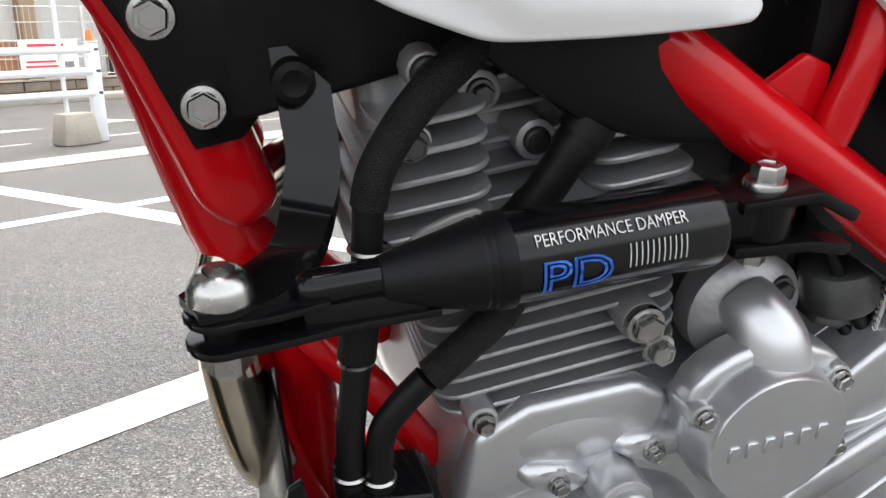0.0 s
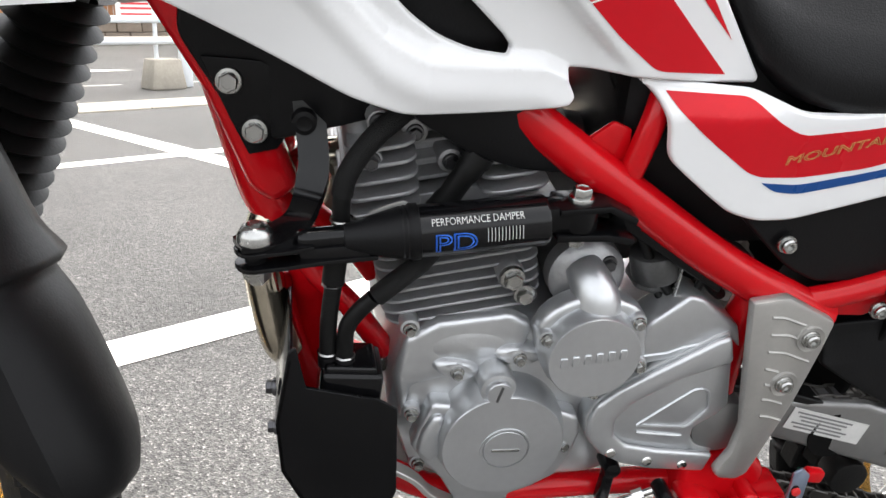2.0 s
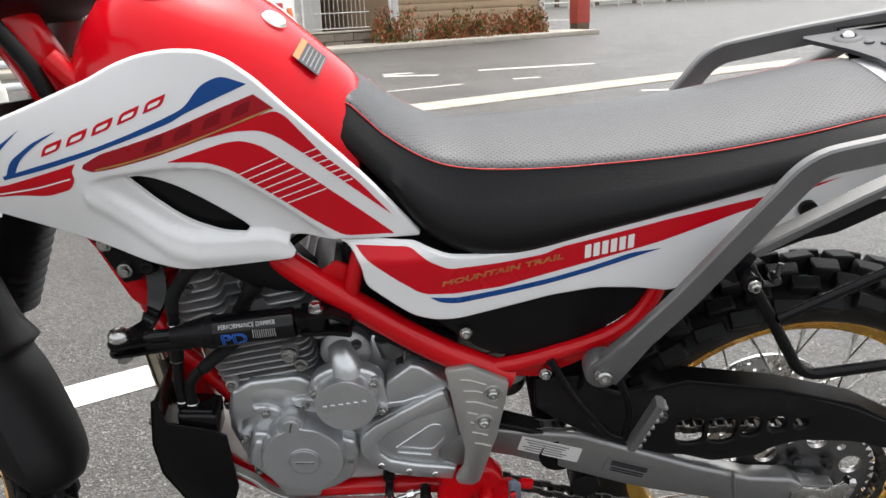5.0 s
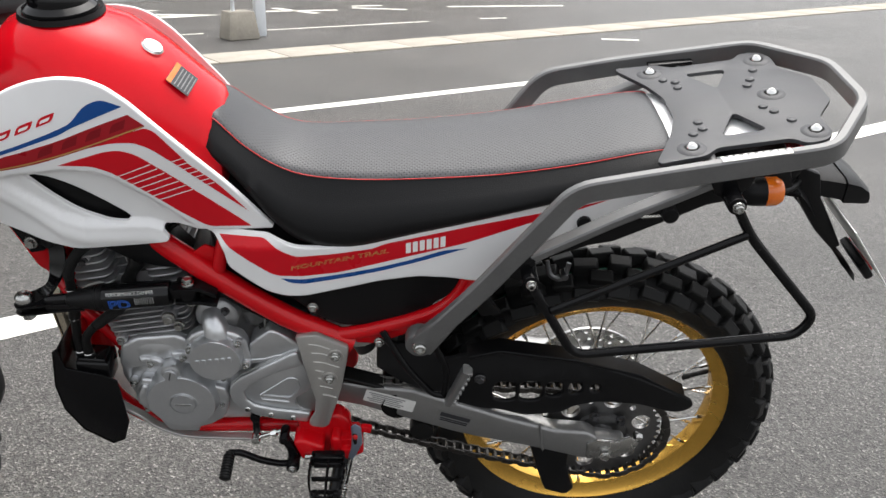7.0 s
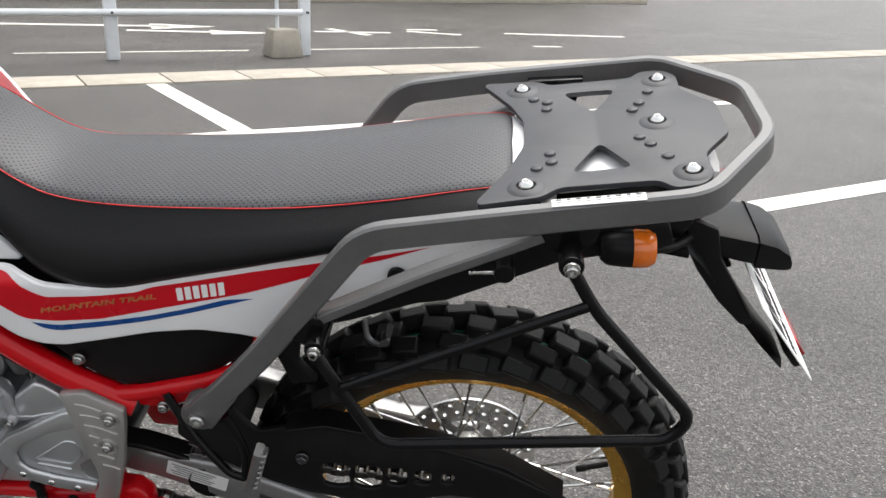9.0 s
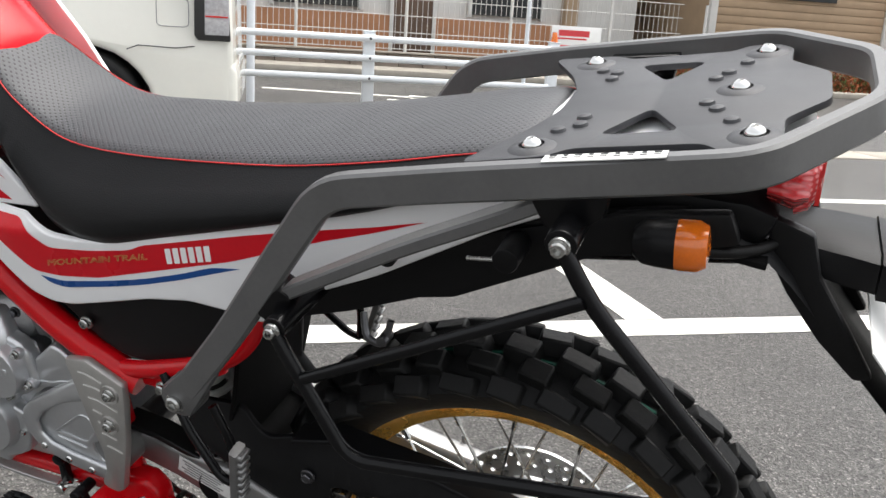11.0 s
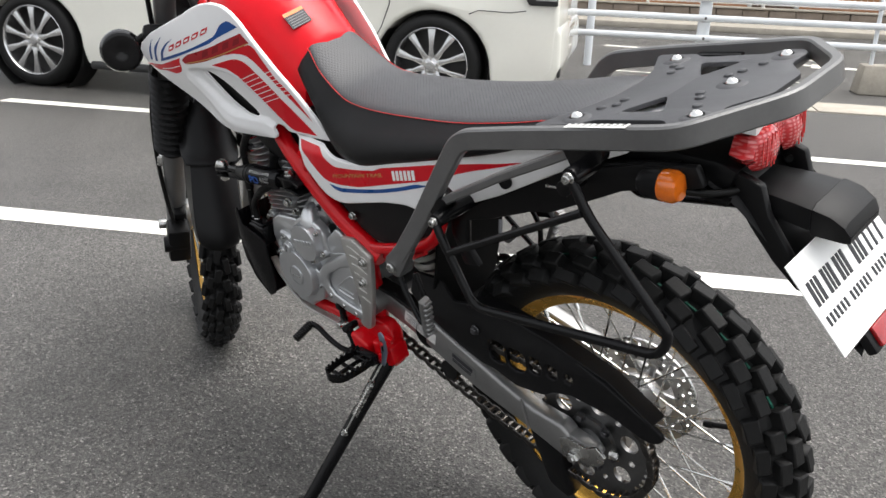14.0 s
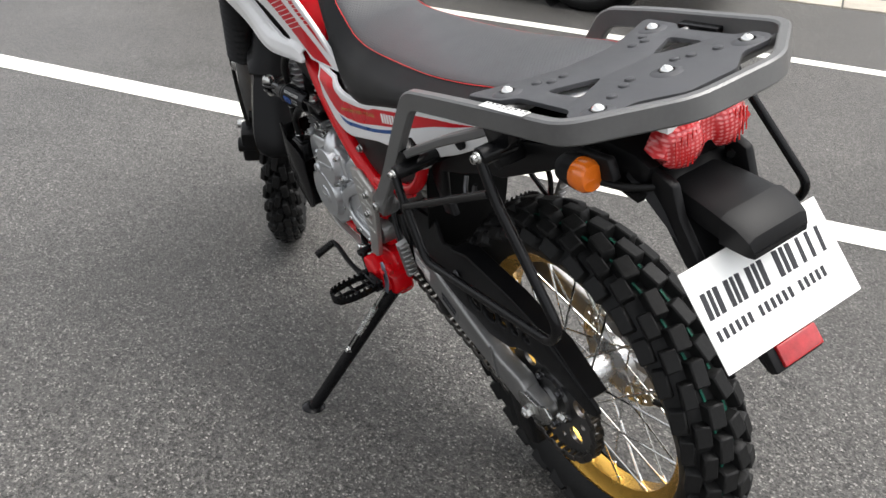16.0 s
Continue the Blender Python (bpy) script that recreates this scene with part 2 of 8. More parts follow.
def asphalt_material():
    m = bpy.data.materials.new("worn_asphalt")
    m.use_nodes = True
    nt = m.node_tree
    bsdf = nt.nodes["Principled BSDF"]
    tc = nt.nodes.new("ShaderNodeTexCoord")
    vo = nt.nodes.new("ShaderNodeTexVoronoi")
    vo.inputs["Scale"].default_value = 270
    big = nt.nodes.new("ShaderNodeTexNoise")
    big.inputs["Scale"].default_value, big.inputs["Detail"].default_value = 1.1, 6
    fine = nt.nodes.new("ShaderNodeTexNoise")
    fine.inputs["Scale"].default_value, fine.inputs["Detail"].default_value = 420, 4
    sep = nt.nodes.new("ShaderNodeSeparateColor")
    nt.links.new(vo.outputs["Color"], sep.inputs[0])
    stone = nt.nodes.new("ShaderNodeValToRGB")
    stone.color_ramp.elements[0].position, stone.color_ramp.elements[0].color = 0.0, (0.028, 0.0268, 0.0250, 1)
    stone.color_ramp.elements[1].position, stone.color_ramp.elements[1].color = 1.0, (0.26, 0.248, 0.231, 1)
    e = stone.color_ramp.elements.new(0.88)
    e.color = (0.102, 0.098, 0.092, 1)
    nt.links.new(sep.outputs[0], stone.inputs[0])
    bigr = nt.nodes.new("ShaderNodeMapRange")
    bigr.inputs["From Min"].default_value, bigr.inputs["From Max"].default_value = 0.3, 0.7
    bigr.inputs["To Min"].default_value, bigr.inputs["To Max"].default_value = 0.72, 1.22
    nt.links.new(big.outputs[0], bigr.inputs["Value"])
    finer = nt.nodes.new("ShaderNodeMapRange")
    finer.inputs["From Min"].default_value, finer.inputs["From Max"].default_value = 0.3, 0.7
    finer.inputs["To Min"].default_value, finer.inputs["To Max"].default_value = 0.56, 1.44
    nt.links.new(fine.outputs[0], finer.inputs["Value"])
    # open pits between the stones
    pit = nt.nodes.new("ShaderNodeTexNoise")
    pit.inputs["Scale"].default_value, pit.inputs["Detail"].default_value = 120, 4
    pitr = nt.nodes.new("ShaderNodeMapRange")
    pitr.inputs["From Min"].default_value, pitr.inputs["From Max"].default_value = 0.36, 0.52
    pitr.inputs["To Min"].default_value, pitr.inputs["To Max"].default_value = 0.52, 1.22
    nt.links.new(pit.outputs[0], pitr.inputs["Value"])
    worn = nt.nodes.new("ShaderNodeMath")
    worn.operation = "MULTIPLY"
    nt.links.new(bigr.outputs[0], worn.inputs[0])
    nt.links.new(pitr.outputs[0], worn.inputs[1])
    mul = nt.nodes.new("ShaderNodeMath")
    mul.operation = "MULTIPLY"
    nt.links.new(worn.outputs[0], mul.inputs[0])
    nt.links.new(finer.outputs[0], mul.inputs[1])
    sc = nt.nodes.new("ShaderNodeVectorMath")
    sc.operation = "SCALE"
    nt.links.new(stone.outputs[0], sc.inputs[0])
    nt.links.new(mul.outputs[0], sc.inputs["Scale"])
    for node in (vo, big, fine, pit):
        nt.links.new(tc.outputs["Object"], node.inputs["Vector"])
    nt.links.new(sc.outputs[0], bsdf.inputs["Base Color"])
    bsdf.inputs["Roughness"].default_value = 0.46
    bsdf.inputs["Specular IOR Level"].default_value = 0.42
    bp = nt.nodes.new("ShaderNodeBump")
    bp.inputs["Strength"].default_value, bp.inputs["Distance"].default_value = 0.9, 0.003
    nt.links.new(vo.outputs["Distance"], bp.inputs["Height"])
    bp2 = nt.nodes.new("ShaderNodeBump")
    bp2.inputs["Strength"].default_value, bp2.inputs["Distance"].default_value = 0.6, 0.003
    nt.links.new(fine.outputs[0], bp2.inputs["Height"])
    nt.links.new(bp.outputs[0], bp2.inputs["Normal"])
    bp3 = nt.nodes.new("ShaderNodeBump")
    bp3.inputs["Strength"].default_value, bp3.inputs["Distance"].default_value = 0.45, 0.004
    nt.links.new(pitr.outputs[0], bp3.inputs["Height"])
    nt.links.new(bp2.outputs[0], bp3.inputs["Normal"])
    nt.links.new(bp3.outputs[0], bsdf.inputs["Normal"])
    return m


M_SEAT = seat_material()
M_BRAID = braid_material()
M_ASPHALT = asphalt_material()
M_LINE = mat("worn_white_road_paint", (0.76, 0.745, 0.675), 0.62, 0, 0.14, 7, bump=0.5, bscale=140)
M_CONCRETE = mat("concrete", (0.36, 0.33, 0.28), 0.85, 0, 0.18, 6, bump=0.4, bscale=90)
M_RAILPAINT = mat("white_rail_paint", (0.72, 0.75, 0.78), 0.42, 0, 0.07, 12, bump=0.05, bscale=100)
M_VANPAINT = mat("pearl_white_car_paint", (0.78, 0.77, 0.70), 0.22, 0, 0.02, 4, coat=0.8, rvar=0.03)
M_CARGLASS = mat("dark_tinted_glass", (0.012, 0.014, 0.015), 0.05, 0, 0.1, 5, coat=1.0, rvar=0.02)
M_CARBLACK = mat("black_car_trim", (0.02, 0.02, 0.02), 0.5, 0, 0.15, 20)
M_ALLOY = mat("polished_alloy_wheel", (0.55, 0.55, 0.55), 0.22, 0.9, 0.08, 30)
M_CLEARLAMP = mat("clear_tail_lamp", (0.60, 0.60, 0.62), 0.12, 0.3, 0.25, 60, coat=0.6)
M_BRICKWALL = mat("orange_brown_wall", (0.42, 0.20, 0.10), 0.8, 0, 0.14, 3, bump=0.2, bscale=40)
M_TANWALL = mat("tan_siding", (0.38, 0.27, 0.17), 0.75, 0, 0.10, 4, bump=0.2, bscale=40)
M_BLOCK = mat("grey_brown_block", (0.20, 0.165, 0.135), 0.9, 0, 0.22, 5, bump=0.5, bscale=40)
M_PALEWALL = mat("pale_grey_wall", (0.46, 0.46, 0.42), 0.8, 0, 0.12, 2, bump=0.2, bscale=30)
M_DARKWIN = mat("dark_window", (0.03, 0.033, 0.036), 0.08, 0, 0.2, 3, coat=0.6)
M_TRIM = mat("off_white_trim", (0.66, 0.65, 0.62), 0.55, 0, 0.06, 6)
M_ROOF = mat("dark_roof_tiles", (0.09, 0.085, 0.085), 0.7, 0, 0.2, 4, bump=0.3, bscale=30)
M_POSTRED = mat("faded_red_post", (0.45, 0.07, 0.05), 0.55, 0, 0.12, 8)
M_LEAF = mat("autumn_leaf", (0.28, 0.075, 0.022), 0.65, 0, 0.5, 20)
M_LEAFGREEN = mat("green_leaf", (0.085, 0.10, 0.02), 0.6, 0, 0.4, 20)
M_BARK = mat("bark", (0.06, 0.045, 0.035), 0.9, 0, 0.3, 12, bump=0.6, bscale=60)
M_SIGNRED = mat("red_sign_print", (0.62, 0.05, 0.06), 0.5, 0, 0.08, 20)
M_WOOD = mat("brown_timber", (0.12, 0.075, 0.05), 0.7, 0, 0.2, 8)


# ---- mesh helpers ----
def link_mesh(name, bm, material, parent=None, label="", smooth=38, fix=True):
    if fix:
        bmesh.ops.recalc_face_normals(bm, faces=bm.faces[:])
    me = bpy.data.meshes.new(name)
    bm.to_mesh(me)
    bm.free()
    me.materials.append(material)
    if smooth:
        me.shade_smooth()
        me.set_sharp_from_angle(angle=radians(smooth))
    ob = new(name, me)
    if parent is not None:
        ob.parent = parent
    if label:
        ob["label"] = label
    return ob


def part(name, bm, material, parent, label="", smooth=38, fix=True):
    return link_mesh(name, bm, material, parent, label, smooth, fix)


def thing(name, label, category, m=None, group=""):
    ob = new(name)
    ob.empty_display_size = 0.1
    if m is not None:
        ob.matrix_world = m
    return tagged(ob, label, category, group)


def same_mesh(ob, m, parent=None):
    c = ob.copy()
    scene.collection.objects.link(c)
    c.parent = parent if parent is not None else ob.parent
    c.matrix_basis = m
    return c


def join(*bms):
    out = bmesh.new()
    for b in bms:
        me = bpy.data.meshes.new("tmp")
        b.to_mesh(me)
        b.free()
        out.from_mesh(me)
        bpy.data.meshes.remove(me)
    return out


def moved(bm, m):
    bmesh.ops.transform(bm, matrix=m, verts=bm.verts[:])
    return bm


def bevelled(bm, width, seg=2, angle=30):
    edges = [e for e in bm.edges if len(e.link_faces) == 2 and e.calc_face_angle(0) > radians(angle)]
    if width > 0 and edges:
        bmesh.ops.bevel(bm, geom=edges, offset=width, segments=seg, profile=0.5, affect="EDGES", clamp_overlap=True)
    return bm


def box(cx, cy, cz, sx, sy, sz, bev=0.0, turn=(0, 0, 0), seg=2):
    bm = bmesh.new()
    bmesh.ops.create_cube(bm, size=1)
    moved(bm, Matrix.Diagonal((sx, sy, sz, 1)))
    bevelled(bm, bev, seg)
    return moved(bm, pose(cx, cy, cz, *turn))


def cyl(p, q, r, r2=None, n=20, bev=0.0):
    p, q = Vector(p), Vector(q)
    bm = bmesh.new()
    bmesh.ops.create_cone(bm, cap_ends=True, segments=n, radius1=r, radius2=r if r2 is None else r2, depth=(q - p).length)
    bevelled(bm, bev, 2, 50)
    return moved(bm, Matrix.Translation((p + q) / 2) @ (q - p).to_track_quat("Z", "Y").to_matrix().to_4x4())


def lathe(profile, origin=(0, 0, 0), axis=(0, 1, 0), n=32, closed=False):
    """profile: (radius, distance along the axis)"""
    bm = bmesh.new()
    m = Matrix.Translation(origin) @ Vector(axis).to_track_quat("Z", "Y").to_matrix().to_4x4()
    rings = []
    for r, h in profile:
        rings.append([bm.verts.new(m @ Vector((max(r, 1e-5) * math.cos(2 * math.pi * k / n), max(r, 1e-5) * math.sin(2 * math.pi * k / n), h))) for k in range(n)])
    pairs = list(zip(rings, rings[1:])) + ([(rings[-1], rings[0])] if closed else [])
    for a, b in pairs:
        for k in range(n):
            bm.faces.new((a[k], a[(k + 1) % n], b[(k + 1) % n], b[k]))
    bmesh.ops.remove_doubles(bm, verts=bm.verts[:], dist=1e-5)
    return bm


def curve_points(pts, steps=6, closed=False):
    pts = [Vector(p) for p in pts]
    if steps <= 1 or len(pts) < 3:
        return pts
    out, n = [], len(pts)
    for i in range(n if closed else n - 1):
        a, b, c, d = (pts[(i - 1) % n], pts[i], pts[(i + 1) % n], pts[(i + 2) % n]) if closed else (pts[max(i - 1, 0)], pts[i], pts[i + 1], pts[min(i + 2, n - 1)])
        for k in range(steps):
            t = k / steps
            out.append(0.5 * (2 * b + (c - a) * t + (2 * a - 5 * b + 4 * c - d) * t * t + (3 * b - a - 3 * c + d) * t ** 3))
    if not closed:
        out.append(pts[-1])
    return out


def bent(pts, radius, steps=5):
    """a polyline with its corners rounded"""
    pts = [Vector(p) for p in pts]
    out = [pts[0]]
    for a, b, c in zip(pts, pts[1:], pts[2:]):
        u, v = (a - b), (c - b)
        r = min(radius, 0.45 * u.length, 0.45 * v.length)
        p, q = b + u.normalized() * r, b + v.normalized() * r
        for k in range(steps + 1):
            t = k / steps
            out.append(p * (1 - t) ** 2 + b * 2 * t * (1 - t) + q * t * t)
    return out + [pts[-1]]


def tube(pts, r, n=12, section=None, closed=False, up=None):
    """a swept tube; section: (width, height) of a rectangular bar; r may be a list"""
    pts = [Vector(p) for p in pts]
    bm = bmesh.new()
    rings = []
    ref = Vector(up) if up else None
    prev = None
    m = len(pts)
    for i, p in enumerate(pts):
        if closed:
            d = (pts[(i + 1) % m] - pts[i - 1]).normalized()
        else:
            d = (pts[min(i + 1, m - 1)] - pts[max(i - 1, 0)]).normalized()
        if ref is not None:
            side = d.cross(ref).normalized()
        elif prev is None:
            side = d.cross(Vector((0.31, 0.87, 0.38))).normalized()
        else:
            side = (prev - d * prev.dot(d)).normalized()
        prev = side
        top = side.cross(d).normalized()
        if section:
            w, h = section[0] / 2, section[1] / 2
            c = min(w, h) * 0.35
            ring = [(w, h - c), (w - c, h), (-w + c, h), (-w, h - c), (-w, -h + c), (-w + c, -h), (w - c, -h), (w, -h + c)]
        else:
            rr = r[i] if isinstance(r, (list, tuple)) else r
            ring = [(rr * math.cos(2 * math.pi * k / n), rr * math.sin(2 * math.pi * k / n)) for k in range(n)]
        rings.append([bm.verts.new(p + side * a + top * b) for a, b in ring])
    k = len(rings[0])
    for a, b in list(zip(rings, rings[1:])) + ([(rings[-1], rings[0])] if closed else []):
        for j in range(k):
            bm.faces.new((a[j], a[(j + 1) % k], b[(j + 1) % k], b[j]))
    if not closed:
        bm.faces.new(rings[0][::-1])
        bm.faces.new(rings[-1])
    return bm


def outline_smooth(poly, steps=3):
    return [(p[0], p[1]) for p in curve_points([(a, b, 0) for a, b in poly], steps, True)]


def flat_poly(poly, holes=(), step=0.0):
    """a flat sheet in x and z, cut into a grid"""
    bm = bmesh.new()
    edges = []
    for loop in (poly, *holes):
        vs = [bm.verts.new((x, 0, z)) for x, z in loop]
        edges += [bm.edges.new((vs[i], vs[(i + 1) % len(vs)])) for i in range(len(vs))]
    bmesh.ops.triangle_fill(bm, use_beauty=True, use_dissolve=False, edges=edges, normal=(0, -1, 0))
    if step:
        for axis in (0, 2):
            lo, hi = min(v.co[axis] for v in bm.verts), max(v.co[axis] for v in bm.verts)
            k = math.floor(lo / step) + 1
            while k * step < hi:
                co, no = [0, 0, 0], [0, 0, 0]
                co[axis], no[axis] = k * step + 1e-5, 1
                bmesh.ops.bisect_plane(bm, geom=bm.verts[:] + bm.edges[:] + bm.faces[:], plane_co=co, plane_no=no, dist=1e-6)
                k += 1
    return bm


def eased(poly, radius, tip=0.004):
    """an outline with its corners rounded, gentle bends more than sharp tips"""
    out, n = [], len(poly)
    for i in range(n):
        a, b, c = Vector(poly[i - 1]), Vector(poly[i]), Vector(poly[(i + 1) % n])
        u, v = a - b, c - b
        turn = math.pi - u.angle(v)
        r = min(radius if turn < 0.9 else tip, 0.42 * u.length, 0.42 * v.length)
        p, q = b + u.normalized() * r, b + v.normalized() * r
        steps = 4 if turn > 0.08 else 1
        for k in range(steps + 1):
            t = k / steps
            w = p * (1 - t) ** 2 + b * 2 * t * (1 - t) + q * t * t
            out.append((w.x, w.y))
    return out


def inset(loop, d, inward=True):
    """the outline moved by d, inwards for a rim and outwards for a hole"""
    n = len(loop)
    area = sum(loop[i - 1][0] * loop[i][1] - loop[i][0] * loop[i - 1][1] for i in range(n))
    s = d * (1 if (area > 0) == inward else -1)
    out = []
    for i in range(n):
        e1 = (Vector(loop[i]) - Vector(loop[i - 1])).normalized()
        e2 = (Vector(loop[(i + 1) % n]) - Vector(loop[i])).normalized()
        n1, n2 = Vector((-e1.y, e1.x)), Vector((-e2.y, e2.x))
        m = n1 + n2
        m = m / max(m.length_squared / 2, 0.55)
        out.append((loop[i][0] + m.x * s, loop[i][1] + m.y * s))
    return out


def panel(poly, f, thick=0.004, step=0.012, roll=0.003, holes=(), ease=0.009):
    """a moulded panel with crisp rounded rims that lies on the surface y = f(x, z)"""
    loops = [eased(list(poly), ease)] + [list(h) for h in holes]
    r = min(roll, 0.003)
    inner = [inset(lp, r, k == 0) for k, lp in enumerate(loops)]
    bm = flat_poly(inner[0], inner[1:], step)
    for v in bm.verts:
        v.co.y = f(v.co.x, v.co.z)
    bmesh.ops.recalc_face_normals(bm, faces=bm.faces[:])
    if sum(fa.normal.y * fa.calc_area() for fa in bm.faces) > 0:
        bmesh.ops.reverse_faces(bm, faces=bm.faces[:])
    # rounded rim: walk the open edges outwards, ring by ring
    depth = ((0.62, 0.08), (0.28, 0.30), (0.06, 0.68), (0.0, 1.0 + thick / r))
    ring = [e for e in bm.edges if e.is_boundary]
    grid, front = bm.verts[:], bm.faces[:]
    core = {}
    for e in ring:
        for v in e.verts:
            core[v] = None
    nearest = {}
    for v in core:
        best = None
        for k, lp in enumerate(inner):
            for i in range(len(lp)):
                a, b = Vector(lp[i - 1]), Vector(lp[i])
                ab = b - a
                t = max(0.0, min(1.0, (Vector((v.co.x, v.co.z)) - a).dot(ab) / max(ab.length_squared, 1e-12)))
                d = (a + ab * t - Vector((v.co.x, v.co.z))).length
                if best is None or d < best[0]:
                    best = (d, k, i, t)
        _, k, i, t = best
        o = Vector(loops[k][i - 1]).lerp(Vector(loops[k][i]), t)
        nearest[v] = (Vector((v.co.x, v.co.z)), o, v.co.y)
    prev = {v: v for v in core}
    for part_in, drop in depth:
        cur = {}
        for v, (a, o, y) in nearest.items():
            p = o.lerp(a, part_in)
            cur[v] = bm.verts.new((p.x, y + r * drop, p.y))
        for e in ring:
            p, q = e.verts
            bm.faces.new((prev[p], prev[q], cur[q], cur[p]))
        prev = cur
    # a back skin, joined to the rim
    back = {v: bm.verts.new((v.co.x, v.co.y + r + thick, v.co.z)) for v in grid}
    for fa in front:
        bm.faces.new([back[v] for v in reversed(fa.verts)])
    for e in ring:
        p, q = e.verts
        bm.faces.new((prev[p], prev[q], back[q], back[p]))
    return bm


def decal(poly, f, off=0.0008, step=0.014):
    bm = flat_poly(eased(list(poly), 0.008, 0.0008), (), step)
    for v in bm.verts:
        v.co.y = f(v.co.x, v.co.z) - off
    return bm


def mirrored(bm):
    moved(bm, Matrix.Diagonal((1, -1, 1, 1)))
    bmesh.ops.reverse_faces(bm, faces=bm.faces[:])
    return bm


def prism(poly, y0, y1, bev=0.0, seg=2):
    """a plate with outline in x and z, from y0 to y1"""
    bm = bmesh.new()
    vs = [bm.verts.new((x, y0, z)) for x, z in poly]
    face = bm.faces.new(vs)
    out = bmesh.ops.extrude_face_region(bm, geom=[face])
    for v in (g for g in out["geom"] if isinstance(g, bmesh.types.BMVert)):
        v.co.y = y1
    bmesh.ops.recalc_face_normals(bm, faces=bm.faces[:])
    return bevelled(bm, bev, seg, 25)


def loft(rings, caps=True):
    bm = bmesh.new()
    rows = [[bm.verts.new(p) for p in ring] for ring in rings]
    for a, b in zip(rows, rows[1:]):
        for k in range(len(a) - 1):
            bm.faces.new((a[k], a[k + 1], b[k + 1], b[k]))
    if caps:
        bm.faces.new(rows[0][::-1])
        bm.faces.new(rows[-1])
    return bm


def letters(text, size, m, material, parent, name="lettering", label="", extrude=0.0002, shear=0.0, width=None, outline=0.0):
    cu = bpy.data.curves.new("text", "FONT")
    cu.body, cu.size, cu.extrude, cu.shear, cu.resolution_u = text, size, extrude, shear, 3
    if outline:
        cu.fill_mode, cu.bevel_depth, cu.bevel_resolution, cu.extrude = "NONE", outline, 0, 0.0
    ob = bpy.data.objects.new("text", cu)
    scene.collection.objects.link(ob)
    bpy.context.view_layer.update()
    me = bpy.data.meshes.new_from_object(ob.evaluated_get(bpy.context.evaluated_depsgraph_get()))
    bpy.data.objects.remove(ob)
    bm = bmesh.new()
    bm.from_mesh(me)
    bpy.data.meshes.remove(me)
    if width:
        x1 = max(v.co.x for v in bm.verts)
        moved(bm, Matrix.Diagonal((width / x1, 1, 1, 1)))
    return part(name, moved(bm, m), material, parent, label, 0, False)


def facing(x, y, z, slope=0.0):
    """text on the left side of the machine: reads towards the rear, tilted by slope degrees"""
    return pose(x, y, z) @ Matrix.Rotation(radians(-slope), 4, "Y") @ Matrix.Rotation(radians(90), 4, "X")


def bolt_mesh(r, h, flange=1.45, socket=False):
    b = lathe([(0, 0), (r * flange, 0), (r * flange, h * 0.22), (r * flange * 0.93, h * 0.36), (r * 1.02, h * 0.4)], n=20)
    if socket:
        head = lathe([(r * 1.1, h * 0.3), (r * 1.1, h * 0.8), (r * 0.9, h), (r * 0.55, h), (r * 0.55, h * 0.55), (0, h * 0.55)], n=16)
    else:
        head = lathe([(r * 1.08, h * 0.3), (r * 1.08, h * 0.88), (r * 0.95, h), (r * 0.72, h), (r * 0.68, h * 0.94), (0, h * 0.94)], n=6)
    return join(b, head)


BOLTS = {}


def bolt(parent, p, r=0.006, h=0.008, axis=(0, -1, 0), material=None, socket=False, name="bolt"):
    material = material or M_STEEL
    key = (round(r, 5), round(h, 5), material.name, socket)
    rot = Matrix.Translation(p) @ Vector(axis).to_track_quat("Z", "Y").to_matrix().to_4x4() @ pose(0, 0, 0, 0, 0, 25)
    base = Vector((0, 1, 0)).to_track_quat("Z", "Y").to_matrix().to_4x4().inverted()
    if key not in BOLTS:
        ob = part(name, moved(bolt_mesh(r, h, socket=socket), base), material, parent, "", 30)
        BOLTS[key] = ob
        ob.matrix_basis = rot
        return ob
    c = BOLTS[key].copy()
    scene.collection.objects.link(c)
    c.name = name
    c.parent = parent
    c.matrix_basis = rot
    return c


# ---- the lot ----
LOT = Matrix.Translation((0, 0, 0.013)) @ Matrix.Rotation(radians(33.3), 4, "Z")


def on_lot(u, v, z=0.0, turn=0.0):
    return LOT @ pose(u, v, z, 0, 0, turn)


def slab(u0, u1, v0, v1, z0, z1, bev=0.0):
    return moved(box((u0 + u1) / 2, (v0 + v1) / 2, (z0 + z1) / 2, u1 - u0, v1 - v0, z1 - z0, bev), LOT)


gb = bmesh.new()
bmesh.ops.create_grid(gb, x_segments=1, y_segments=1, size=400)
moved(gb, Matrix.Translation((0, 0, 0.013)))
tagged(link_mesh("ground", gb, M_ASPHALT, smooth=0), "dark grey worn asphalt of a parking lot", "ground", kind="structure")


def road_line(quads, name="line_marking", label="worn white painted parking line on asphalt"):
    bm = bmesh.new()
    for q in quads:
        bm.faces.new([bm.verts.new(LOT @ Vector((a, b, 0.0025))) for a, b in q])
    tagged(link_mesh(name, bm, M_LINE, smooth=0), label, "road marking", kind="structure")


def strip(u0, v0, u1, v1, w):
    d = Vector((u1 - u0, v1 - v0)).normalized()
    n = Vector((-d.y, d.x)) * (w / 2)
    return [(u0 + n.x, v0 + n.y), (u1 + n.x, v1 + n.y), (u1 - n.x, v1 - n.y), (u0 - n.x, v0 - n.y)]


